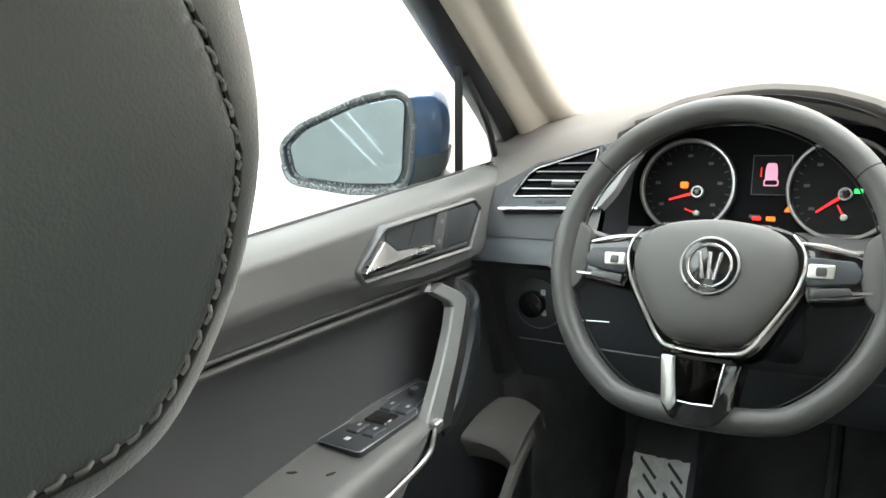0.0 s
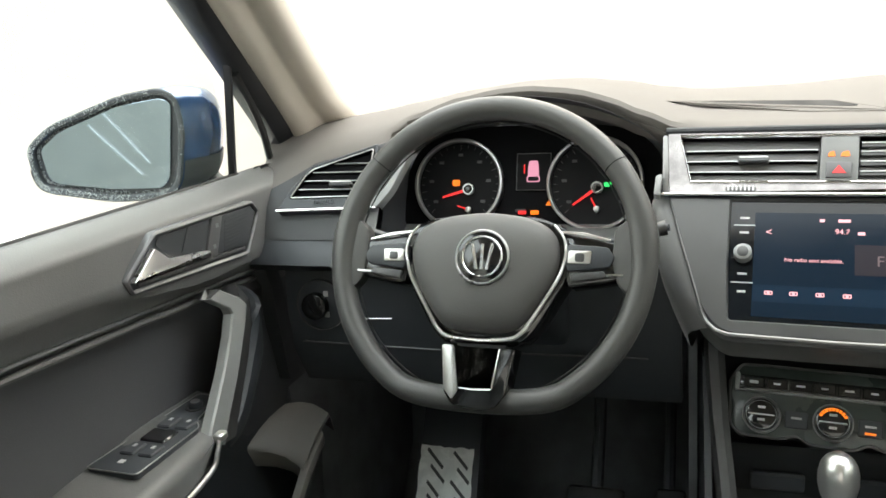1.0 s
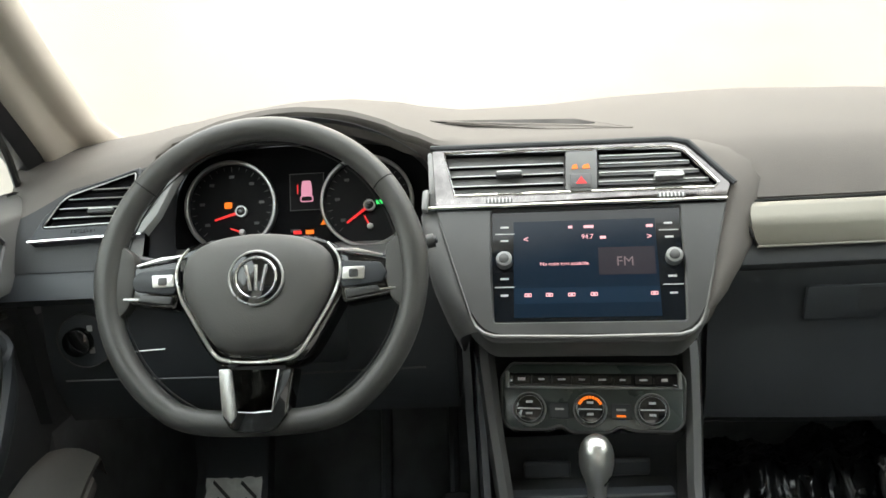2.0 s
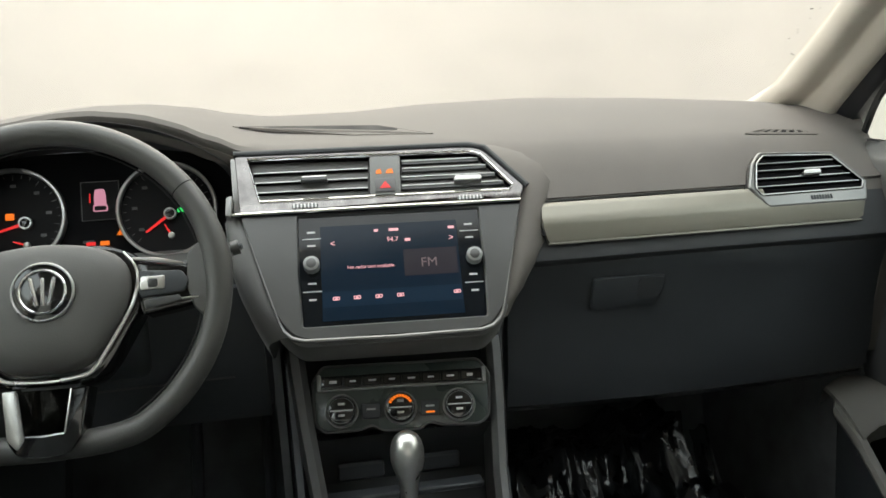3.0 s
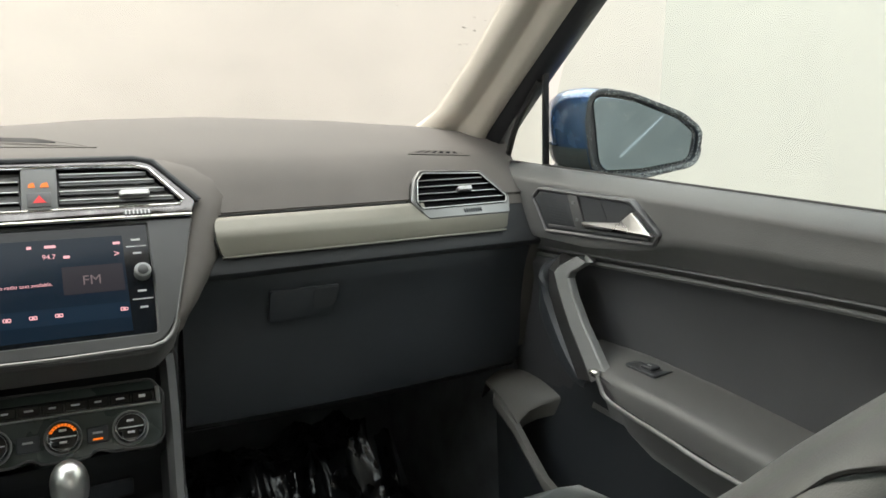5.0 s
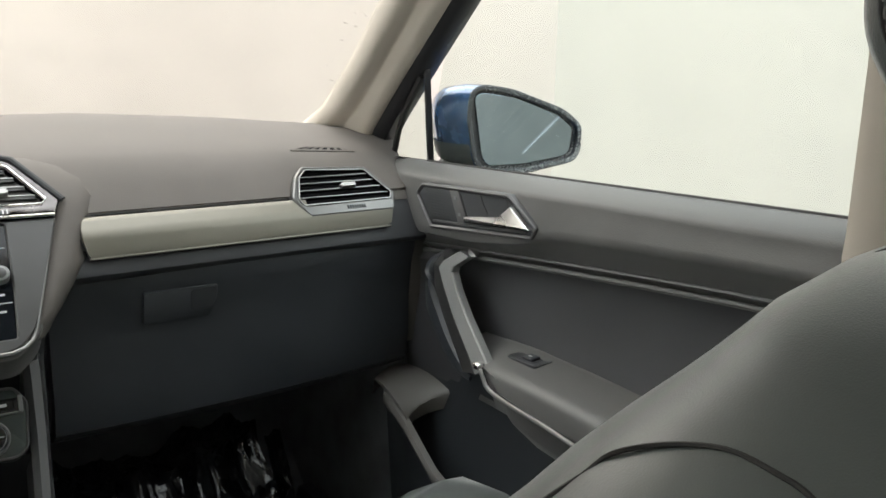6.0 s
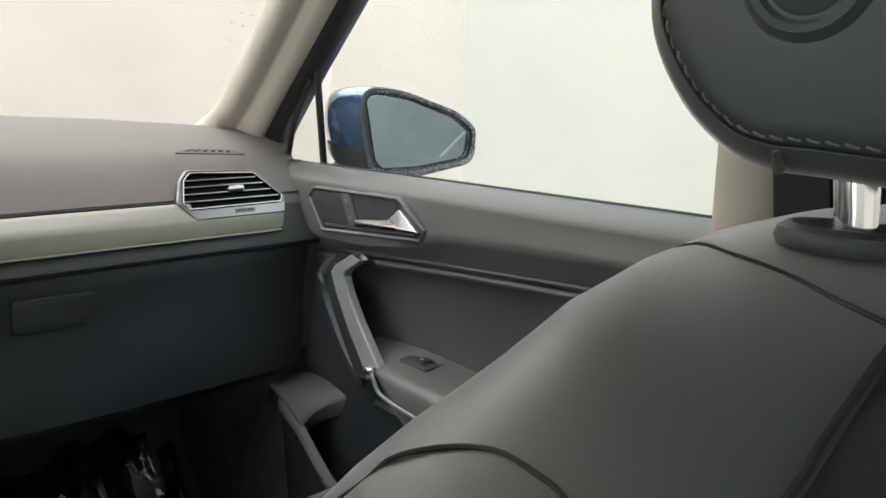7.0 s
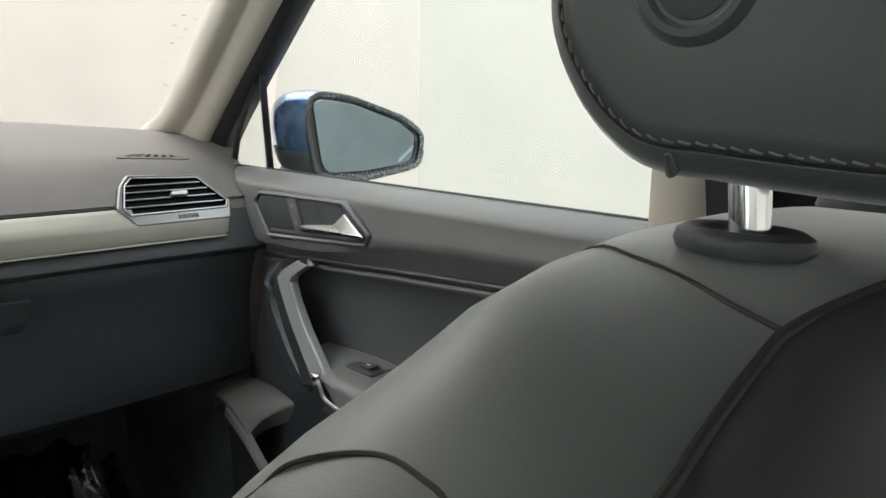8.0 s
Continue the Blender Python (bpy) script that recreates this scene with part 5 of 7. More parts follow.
bm = bmesh.new()
rings(bm, [shift_loop(*p) for p in prof[3:]])
knob = part("knob", bm, SATIN_BRIGHT, sh, "bright silver knob")
bm = bmesh.new()
rings(bm, [shift_loop(*p) for p in prof[:4]])
part("stem", bm, GRAPHITE, sh)
part("knob_ring", tube(shift_loop(0.082, 0.0125, 0.0130), 0.0015, 6, closed=True), CHROME, sh)
bm = bmesh.new()
rings(bm, [[(-0.003 + w * math.cos(2 * math.pi * k / 24) * (1 + 0.05 * math.cos(4 * math.pi * k / 24)), 0.70 + w * 1.2 * math.sin(2 * math.pi * k / 24), z) for k in range(24)] for w, z in ((0.05, 0.300), (0.046, 0.312), (0.034, 0.322), (0.028, 0.330), (0.020, 0.340), (0.015, 0.352))])
part("boot", bm, LEATHER, sh, "pleated black leatherette boot")

# ---- steering wheel ----
WHEEL = plane_axes((-0.367, 0.737, 0.679), (1, 0, 0), (0, 0.4226, 0.9063))
sw = thing("steering_wheel", "black leather steering wheel with silver accents, flat at the bottom", "steering wheel", at=(-0.367, 0.737, 0.679))


def rim_point(a, r=0.1735):
    u, v = r * math.cos(a), r * math.sin(a)
    low = -0.1640
    if v < low + 0.02:  # flattened foot
        v = low + 0.02 - 0.02 * (1 - math.exp(-(low + 0.02 - v) / 0.02))
        u *= 1.0 + 0.03 * math.sin(a) ** 8
    return u, v


loops = []
for k in range(120):
    a = 2 * math.pi * k / 120
    u, v = rim_point(a)
    u2, v2 = rim_point(a + 0.02)
    t = V((u2 - u, v2 - v)).normalized()
    out = V((t.y, -t.x))
    grip = 1.0 + 0.13 * math.exp(-((math.sin(a) - 0.12) / 0.16) ** 2) * abs(math.cos(a))
    loop = []
    for j in range(18):
        b = 2 * math.pi * j / 18
        rr = 0.0138 * grip
        loop.append(tuple(WHEEL @ V((u + out.x * rr * math.cos(b), v + out.y * rr * math.cos(b), 0.0150 * math.sin(b)))))
    loops.append(loop)
bm = bmesh.new()
rings(bm, loops, wrap=True)
rim = part("rim", bm, LEATHER_WHEEL, sw, "black leather rim")
for a in (38, 142):
    loop = [tuple(V(p)) for p in loops[int(a / 3)]]
    c = sum((V(p) for p in loop), V()) / len(loop)
    part("seam", tube([c + (V(p) - c) * 1.004 for p in loop], 0.0007, 5, closed=True), SEAM, rim)
pts = []
for k in range(120):
    u, v = rim_point(2 * math.pi * k / 120, 0.157)
    pts.append(tuple(WHEEL @ V((u, max(v, -0.150), -0.004))))
part("rim_seam", tube(pts, 0.0009, 5, closed=True), SEAM, rim)

# airbag cover: shield shape, domed
shield = rounded([(-0.086, 0.004), (-0.078, 0.028), (-0.050, 0.043), (0.0, 0.049), (0.050, 0.043), (0.078, 0.028), (0.086, 0.004), (0.080, -0.026), (0.053, -0.070), (0.036, -0.085), (0.0, -0.0875), (-0.036, -0.085), (-0.053, -0.070), (-0.080, -0.026)], 0.02, 4)
loops = []
for s, h in ((1.0, -0.012), (1.0, 0.006), (0.975, 0.013), (0.92, 0.018), (0.75, 0.0235), (0.5, 0.027), (0.25, 0.0285), (0.02, 0.029)):
    loops.append([tuple(WHEEL @ V((p[0] * s, -0.015 + (p[1] + 0.015) * s, h))) for p in shield])
bm = bmesh.new()
rings(bm, loops)
pad = part("airbag_cover", bm, PAD, sw, "dark grey domed airbag cover")
for sx in (-1, 1):
    part("mark", brick((sx * 0.066, 0.004, 0.0195), (0.007, 0.0012, 0.001), WHEEL), SEAM, pad)
part("imprint", brick((0.0, -0.043, 0.0232), (0.020, 0.0035, 0.0006), WHEEL), HARD, pad)

# silver line round the lower part of the cover, open at the top
line = [(-0.078, 0.034), (-0.0885, 0.020), (-0.0915, 0.004), (-0.088, -0.014), (-0.081, -0.031), (-0.0555, -0.073), (-0.048, -0.0835), (-0.0385, -0.0905), (-0.02, -0.0935), (0.0, -0.0945), (0.02, -0.0935), (0.0385, -0.0905), (0.048, -0.0835), (0.0555, -0.073), (0.081, -0.031), (0.088, -0.014), (0.0915, 0.004), (0.0885, 0.020), (0.078, 0.034)]
path = smooth_path([tuple(WHEEL @ V((a, b, 0.0085))) for a, b in line], 4)
part("silver_line", tube(path, [0.0012 + 0.0013 * math.sin(math.pi * k / (len(path) - 1)) for k in range(len(path))], 8), SATIN_BRIGHT, sw, "bright silver trim line")
under = rounded([(-0.096, 0.030), (-0.096, -0.02), (-0.060, -0.082), (-0.042, -0.100), (0.042, -0.100), (0.060, -0.082), (0.096, -0.02), (0.096, 0.030), (0.06, 0.046), (-0.06, 0.046)], 0.015, 4)
part("hub", slab(under, -0.045, 0.002, WHEEL, 0.006), GLOSS, sw)

# badge
badge = part("badge", disc((0.004, -0.006), 0.0295, 0.015, 0.0300, WHEEL, 48, 0.002), GLOSS, sw, "round chrome badge")
part("badge_ring", ring_plate(circle((0.004, -0.006), 0.0305, 48), circle((0.004, -0.006), 0.0280, 48), 0.022, 0.0312, WHEEL, 0.001), SATIN, badge)
part("badge_ring", ring_plate(circle((0.004, -0.006), 0.0235, 48), circle((0.004, -0.006), 0.0205, 48), 0.028, 0.0322, WHEEL, 0.001), CHROME, badge)
for x0, x1 in ((-0.0075, -0.0015), (0.004, 0.004), (0.0155, 0.0095)):
    part("badge_bar", tube([tuple(WHEEL @ V((x0, 0.008, 0.0308))), tuple(WHEEL @ V((x1, -0.020, 0.0308)))], 0.0021, 6, up=(0, -0.9, 0.4), flat=0.7), CHROME, badge)

# side spokes with switches
for sx in (-1, 1):
    o = [(sx * a, b) for a, b in ((0.090, 0.024), (0.138, 0.017), (0.160, 0.010), (0.160, -0.022), (0.135, -0.028), (0.094, -0.034), (0.088, -0.012))]
    sp = part("spoke", slab(rounded(o, 0.005, 3), -0.03, 0.003, WHEEL, 0.003), GLOSS, sw, "glossy black spoke with switches")
    bo = [(sx * a, b) for a, b in ((0.093, 0.013), (0.136, 0.010), (0.143, -0.001), (0.138, -0.012), (0.094, -0.017), (0.090, -0.005))]
    keys = part("switch_block", slab(rounded(bo, 0.003, 3), 0.0, 0.0085, WHEEL, 0.002), HARD, sp)
    part("switch", slab(rounded([(sx * a, b) for a, b in ((0.0945, 0.0055), (0.119, 0.0055), (0.118, -0.0085), (0.0935, -0.0085))], 0.002, 3), 0.006, 0.0105, WHEEL, 0.001), SATIN_BRIGHT, keys)
    part("rocker", slab(rounded([(sx * a, b) for a, b in ((0.1015, 0.0025), (0.1115, 0.0025), (0.1115, -0.0065), (0.1015, -0.0065))], 0.002, 2), 0.009, 0.0120, WHEEL, 0.001), GRAPHITE, keys)
    part("lower_switch", slab(rounded([(sx * a, b) for a, b in ((0.096, -0.019), (0.132, -0.0155), (0.136, -0.0225), (0.098, -0.0285))], 0.002, 2), 0.0, 0.0075, WHEEL, 0.0015), GRAPHITE, sp)
    part("silver_edge", tube([tuple(WHEEL @ V((sx * a, b, 0.006))) for a, b in ((0.086, 0.0265), (0.110, 0.0235), (0.138, 0.0175))], [0.0015, 0.0028, 0.0012], 6), SATIN_BRIGHT, sp)
    part("silver_edge", tube([tuple(WHEEL @ V((sx * a, b, 0.005))) for a, b in ((0.118, -0.0235), (0.135, -0.0205), (0.152, -0.0195))], 0.0018, 6), SATIN, sp)
    # rim lug that meets the spoke
    lug = [(sx * a, b) for a, b in ((0.141, 0.030), (0.166, 0.050), (0.166, -0.050), (0.146, -0.030), (0.139, -0.006), (0.141, 0.012))]
    part("rim_lug", slab(rounded(lug, 0.008, 3), -0.012, 0.006, WHEEL, 0.004), LEATHER_WHEEL, sp)

# lower double spoke
low = part("spoke", slab(rounded([(-0.028, -0.092), (0.030, -0.092), (0.026, -0.152), (-0.022, -0.152)], 0.004, 3), -0.02, 0.000, WHEEL, 0.002), MATT, sw, "lower spoke with two silver legs")
fork = [(-0.0390, -0.101), (-0.0335, -0.150), (-0.0240, -0.1655), (0.0, -0.1695), (0.0240, -0.1665), (0.0360, -0.150), (0.0440, -0.103), (0.0270, -0.103), (0.0195, -0.1465), (-0.0150, -0.1465), (-0.0220, -0.101)]
part("fork", slab(rounded(fork, [0.001, 0.006, 0.006, 0.01, 0.006, 0.006, 0.001, 0.001, 0.002, 0.002, 0.001], 3), -0.012, 0.0215, WHEEL, 0.002), GLOSS, low, "glossy black forked spoke")
part("silver_leg", slab(rounded([(-0.0375, -0.1015), (-0.0328, -0.1490), (-0.0230, -0.1600), (-0.0165, -0.1500), (-0.0230, -0.1015)], 0.003, 3), 0.0, 0.0228, WHEEL, 0.0012), SATIN, low, "satin silver leg")
part("leg_line", tube([tuple(WHEEL @ V(p)) for p in ((0.0275, -0.104, 0.0217), (0.0205, -0.146, 0.0217))], 0.0010, 6), CHROME, low)
part("foot_line", tube([tuple(WHEEL @ V((a, b, 0.0217))) for a, b in ((-0.0155, -0.1470), (0.0, -0.1480), (0.0200, -0.1470))], 0.0012, 6), CHROME, low)

# column and stalks
col = thing("steering_column", "black steering column shroud with two stalks", "steering column", at=(-0.372, 0.82, 0.62))
bm = bmesh.new()
loops = []
for h, w, t, b in ((-0.04, 0.050, 0.045, -0.055), (-0.07, 0.060, 0.050, -0.065), (-0.14, 0.066, 0.045, -0.080), (-0.22, 0.070, 0.04, -0.090)):
    o = rounded([(-w, b), (w, b), (w * 1.05, (t + b) / 2), (w, t), (-w, t), (-w * 1.05, (t + b) / 2)], 0.015, 3)
    loops.append([tuple(WHEEL @ V((*p, h))) for p in o])
rings(bm, loops)
part("shroud", bm, HARD, col)
for sx in (-1, 1):
    p = smooth_path([(sx * 0.06, 0.015, -0.07), (sx * 0.12, 0.028, -0.068), (sx * 0.17, 0.040, -0.062), (sx * 0.195, 0.046, -0.058)], 4)
    stalk = part("stalk", tube([tuple(WHEEL @ q) for q in p], [0.008 - 0.0002 * k for k in range(len(p))], 10, flat=0.7), HARD, col)
    part("stalk_ring", tube([tuple(WHEEL @ V((sx * a, b, -0.059))) for a, b in ((0.183, 0.0435), (0.192, 0.0455))], 0.0085, 10), GRAPHITE, stalk)

# light switch at the driver's knee
ls = thing("light_switch", "round headlight switch beside the steering wheel", "switch", at=(-0.645, 0.862, 0.571))
LS = plane_axes((-0.645, 0.860, 0.571), (1, 0, 0), (0, 0.05, 1))
part("plate", disc((0, 0), 0.036, -0.01, 0.002, LS, 40, 0.002), HARD, ls)
part("plate_ring", ring_plate(circle((0, 0), 0.037, 40), circle((0, 0), 0.0355, 40), -0.004, 0.0035, LS), GRAPHITE, ls)
part("dial", disc((-0.006, 0), 0.019, 0.0, 0.014, LS, 32, 0.003), GLOSS, ls)
for v in (0.017, -0.013):
    part("symbol", slab(rounded([(0.006, v - 0.004), (0.013, v - 0.004), (0.013, v + 0.004), (0.006, v + 0.004)], 0.001, 2), 0.001, 0.0028, LS), PRINT, ls)

# ---- front doors ----
GROOVE_LINE = [(-0.40, 0.684), (0.20, 0.665), (0.28, 0.663), (0.38, 0.658), (0.52, 0.650), (0.70, 0.638), (0.885, 0.625), (0.96, 0.621)]


def groove(y):
    return straight(GROOVE_LINE, y)


def front_door(sx):
    driver = sx < 0
    word = "driver" if driver else "passenger"
    d = thing("door_" + word, "black front door trim with a grey grab handle and padded top", "door", "front doors")
    ys = [0.955 - 0.035 * k for k in range(32)]

    def at(x, y, z):
        return (sx * x, y, z)

    # padded top with the window sill
    rows = []
    for y in ys:
        g = groove(y)
        e = 0.020 * max(0.0, (y - 0.86) / 0.1) ** 2
        c = along([(0.20, 0.697), (0.37, 0.692), (0.52, 0.686), (0.60, 0.668), (0.70, 0.655), (0.96, 0.650)], y)
        rows.append([at(0.772, y, 0.744), at(0.759, y, 0.7555), at(0.751, y, 0.7585), at(0.743 + e, y, 0.7560), at(0.7305 + e, y, 0.7490), at(0.7185 + e, y, 0.7402), at(0.7158 + e, y, 0.7365), at(0.7148 + e, y, 0.732), at(0.7140 + e, y, 0.717),
                     at(0.7083 + e, y, c + 0.012), at(0.7080 + e, y, c + 0.004), at(0.7105 + e, y, c - 0.003), at(0.7210 + e, y, (c + g) / 2 + 0.005), at(0.727 + e, y, g + 0.008), at(0.735 + e, y, g - 0.001), at(0.749 + e, y, g - 0.018)])
    part("top_pad", sheet(rows, (sx * 0.012, 0, 0)), SOFT, d, "soft padded top")
    # trim line and second roll under it
    for off, x, r, m in ((-0.002, 0.7325, 0.0028, BEZEL_GREY), (-0.0140, 0.7365, 0.0040, SOFT)):
        path = [at(x + 0.02 * max(0.0, (y - 0.86) / 0.1) ** 2, y, groove(y) + off) for y in ys]
        part("trim_line", tube(path, r, 8), m, d)
    # insert panel, sunk
    rows = []
    for y in ys:
        g = groove(y)
        f = max(0.0, (y - 0.70) / 0.10)
        lift = 0.020 * min(1.0, f) ** 2
        rows.append([at(0.738, y, g - 0.012), at(0.750 - lift, y, g - 0.028), at(0.757 - lift, y, 0.570), at(0.757 - lift, y, 0.530), at(0.754 - lift, y, 0.500), at(0.752 - lift, y, 0.44), at(0.750, y, 0.38)])
    part("insert", sheet(rows, (sx * 0.012, 0, 0)), CLOTH_DARK, d, "dark insert panel")
    # armrest: runs from the grab handle to the rear
    rows = []
    for k in range(26):
        s = k / 25
        y = 0.705 - 1.10 * s
        rise = 0.012 * math.exp(-((y - 0.58) / 0.06) ** 2)
        zt = along([(-0.40, 0.470), (0.30, 0.480), (0.50, 0.494), (0.61, 0.497), (0.705, 0.495)], y)
        zc = along([(-0.40, 0.425), (0.36, 0.438), (0.48, 0.450), (0.58, 0.462), (0.615, 0.488), (0.705, 0.493)], y)
        xin = along([(-0.40, 0.665), (0.55, 0.660), (0.61, 0.664), (0.66, 0.690), (0.705, 0.735)], y)
        rows.append([at(0.760, y, zt + 0.008), at(0.745, y, zt + 0.006 + rise * 0.4), at(0.70, y, zt + 0.003), at(xin + 0.016, y, zt), at(xin + 0.006, y, zt - 0.004), at(xin, y, zt - 0.013 * min(1, (zt - zc) / 0.03 + 0.2)),
                     at(xin + 0.001, y, zc + 0.003), at(xin + 0.010, y, zc - 0.006), at(xin + 0.030, y, zc - 0.05), at(0.742, y, zc - 0.10)])
    arm = part("armrest", sheet(rows, (sx * 0.006, 0, -0.004)), SOFT, d, "padded armrest")
    bright = smooth_path([at(0.664, 0.617, 0.494), at(0.660, 0.604, 0.480), at(0.659, 0.581, 0.462), at(0.659, 0.48, 0.4495), at(0.659, 0.36, 0.438), at(0.663, 0.0, 0.430), at(0.665, -0.38, 0.424)], 5)
    part("silver_line", tube(bright, 0.0032, 8), SATIN, d, "satin silver line under the armrest")
    part("silver_stop", brick(at(0.664, 0.618, 0.491), (0.012, 0.016, 0.010), edge=0.003), SATIN_BRIGHT, d)

    # lower door with its map pocket
    rows = [[at(x, y, z) for y in ys] for x, z in ((0.748, 0.44), (0.742, 0.34), (0.738, 0.22), (0.72, 0.10), (0.715, 0.04))]
    part("lower_panel", sheet(rows, (sx * 0.03, 0, 0)), HARD, d)
    wall, below = [], []
    for y, zt, zl in ((0.905, 0.375, 0.20), (0.86, 0.370, 0.14), (0.80, 0.345, 0.12), (0.76, 0.318, 0.11), (0.715, 0.288, 0.10), (0.60, 0.245, 0.09), (0.30, 0.23, 0.09), (-0.30, 0.23, 0.09)):
        x = along([(-0.30, 0.675), (0.715, 0.658), (0.86, 0.666), (0.905, 0.700)], y)
        wall.append([at(x + 0.012, y, zt - 0.026), at(x - 0.001, y, zt - 0.016), at(x - 0.003, y, zt - 0.008), at(x, y, zt), at(x + 0.007, y, zt + 0.001), at(x + 0.010, y, zt - 0.008), at(x + 0.014, y, zt - 0.06)])
        below.append([at(x + 0.040, y, zl), at(x + 0.016, y, zl + 0.03), at(x + 0.004, y, zt - 0.012)])
    pk = part("map_pocket", sheet(wall, (sx * 0.004, 0, 0)), POCKET_GREY, d, "grey grained rim of the map pocket")
    part("pocket_wall", sheet(below, (sx * 0.004, 0, 0)), HARD, pk, "black lower wall of the pocket")
    cap_rows = []
    for s in (0.0, 0.15, 0.4, 0.65, 0.85, 1.0):
        a = V((0.668 + 0.082 * s, 0.888 + 0.008 * s + 0.010 * math.sin(math.pi * s), 0.390 + 0.004 * s + 0.006 * math.sin(math.pi * s)))
        b = V((0.668 + 0.082 * s, 0.800 - 0.022 * s + 0.020 * math.sin(math.pi * s), 0.350 + 0.035 * s))
        cap_rows.append([at(*(a + V((0, 0.010, -0.03)))), at(*(a + V((0, 0.004, -0.006)))), at(*a)] + [at(*(a.lerp(b, q) + V((0, 0, 0.006 * math.sin(math.pi * q))))) for q in (0.25, 0.5, 0.75)] + [at(*b), at(*(b + V((0, -0.003, -0.006)))), at(*(b + V((0, 0.006, -0.03))))])
    part("pocket_cap", sheet(cap_rows, (0, 0.003, -0.006)), POCKET_GREY, pk)

    # grab handle: angular bar with a hooked head; inner edge, ridge and outer edge at each bend
    bends = [((0.736, 0.716, 0.622), (0.738, 0.726, 0.633), (0.750, 0.738, 0.634)),
             ((0.708, 0.694, 0.630), (0.704, 0.712, 0.637), (0.722, 0.740, 0.634)),
             ((0.697, 0.716, 0.612), (0.692, 0.741, 0.615), (0.712, 0.760, 0.631)),
             ((0.696, 0.719, 0.603), (0.690, 0.746, 0.607), (0.712, 0.786, 0.603)),
             ((0.692, 0.703, 0.580), (0.687, 0.728, 0.578), (0.708, 0.780, 0.572)),
             ((0.686, 0.671, 0.545), (0.681, 0.695, 0.538), (0.703, 0.752, 0.530)),
             ((0.674, 0.616, 0.502), (0.670, 0.641, 0.489), (0.690, 0.696, 0.477)),
             ((0.672, 0.604, 0.490), (0.668, 0.628, 0.474), (0.684, 0.676, 0.460))]
    loops = []
    for a, b, c in bends:
        a, b, c = V(a), V(b), V(c)
        loops.append([at(*p) for p in (a + V((0.012, 0, 0)), a.lerp(b, 0.06) + V((0.002, 0, 0)), a.lerp(b, 0.14), b.lerp(a, 0.08), b, b.lerp(c, 0.08), b.lerp(c, 0.14) + V((0.001, 0, 0)), b.lerp(c, 0.2) + V((0.02, 0, 0)))])
    bm = bmesh.new()
    rings(bm, loops)
    grab = part("grab_handle", bm, HANDLE_GREY, d, "angular grey grab handle", sharp=22)
    loops = []
    for a, b, c in bends[2:]:
        b, c = V(b), V(c)
        loops.append([at(*p) for p in (b.lerp(c, 0.12) + V((0.002, 0, 0)), b.lerp(c, 0.9), c, c + V((0.014, 0.004, 0)), b.lerp(c, 0.6) + V((0.026, 0, 0)))])
    bm = bmesh.new()
    rings(bm, loops)
    part("handle_back", bm, HANDLE_DARK, grab, "dark front face of the handle", 22)
    outer = smooth_path([at(0.742, 0.775, 0.622), at(0.724, 0.800, 0.592), at(0.716, 0.793, 0.545), at(0.710, 0.760, 0.505), at(0.700, 0.712, 0.468), at(0.690, 0.665, 0.452)], 5)
    part("handle_shroud", tube(outer, [0.003 + 0.009 * math.sin(math.pi * k / (len(outer) - 1)) ** 0.6 for k in range(len(outer))], 8, flat=1.6), HARD, grab)

    # release handle: bezel, hollow, lever, lock switch
    D = Matrix(((0, 0, -sx, sx * 0.7080), (1, 0, 0, 0), (0, 1, 0, 0), (0, 0, 0, 1)))
    bez = rounded([(0.812, 0.7305), (0.830, 0.713), (0.791, 0.661), (0.563, 0.6765), (0.553, 0.6955), (0.611, 0.7350)], 0.005, 4)
    hole = inset(bez, 0.0058)
    rel = part("release_bezel", ring_plate(bez, hole, -0.014, 0.0042, D, 0.0022), BEZEL_GREY, d, "six-sided satin bezel round the door release")
    part("hollow", slab(inset(hole, -0.001), -0.014, 0.0003, D), MATT, rel)
    part("lower_rail", slab([(0.783, 0.6715), (0.574, 0.6845), (0.573, 0.6880), (0.784, 0.6755)], -0.002, 0.0030, D, 0.0006), BEZEL_GREY, rel)
    part("grille", slab(rounded([(0.808, 0.7235), (0.820, 0.712), (0.790, 0.677), (0.718, 0.680), (0.742, 0.7255)], 0.003, 2), -0.002, 0.0022, D, 0.0008), MATT, rel)
    for k in range(10):
        part("grille_rib", brick((0.775 - 0.0018 * k, 0.7205 - k * 0.0042, 0.0024), (0.054 - 0.0015 * abs(k - 2), 0.0012, 0.0008), D), MATT, rel)
    lock = part("lock_switch", slab(rounded([(0.742, 0.7265), (0.720, 0.679), (0.697, 0.681), (0.720, 0.7275)], 0.002, 2), -0.002, 0.0036, D, 0.001), BEZEL_GREY, rel)
    for u, v in ((0.727, 0.716), (0.7165, 0.692)):
        part("symbol", brick((u, v, 0.0038), (0.006, 0.005, 0.0006), D), LABEL, lock)
    lever = [(0.703, 0.6905), (0.628, 0.7000), (0.604, 0.7190), (0.5645, 0.6905), (0.703, 0.6835)]
    part("lever", slab(rounded(lever, [0.001, 0.005, 0.003, 0.002, 0.001], 3), -0.002, 0.0075, D, 0.002), SATIN_BRIGHT, rel, "bright silver release lever")
    part("bowl", slab(rounded([(0.715, 0.7255), (0.618, 0.7275), (0.612, 0.720), (0.632, 0.7025), (0.700, 0.694)], 0.004, 3), -0.006, 0.0010, D), MATT, rel)
    part("bowl_step", slab([(0.704, 0.7245), (0.672, 0.7262), (0.655, 0.7005), (0.690, 0.6965)], -0.006, 0.0018, D), MATT, rel)

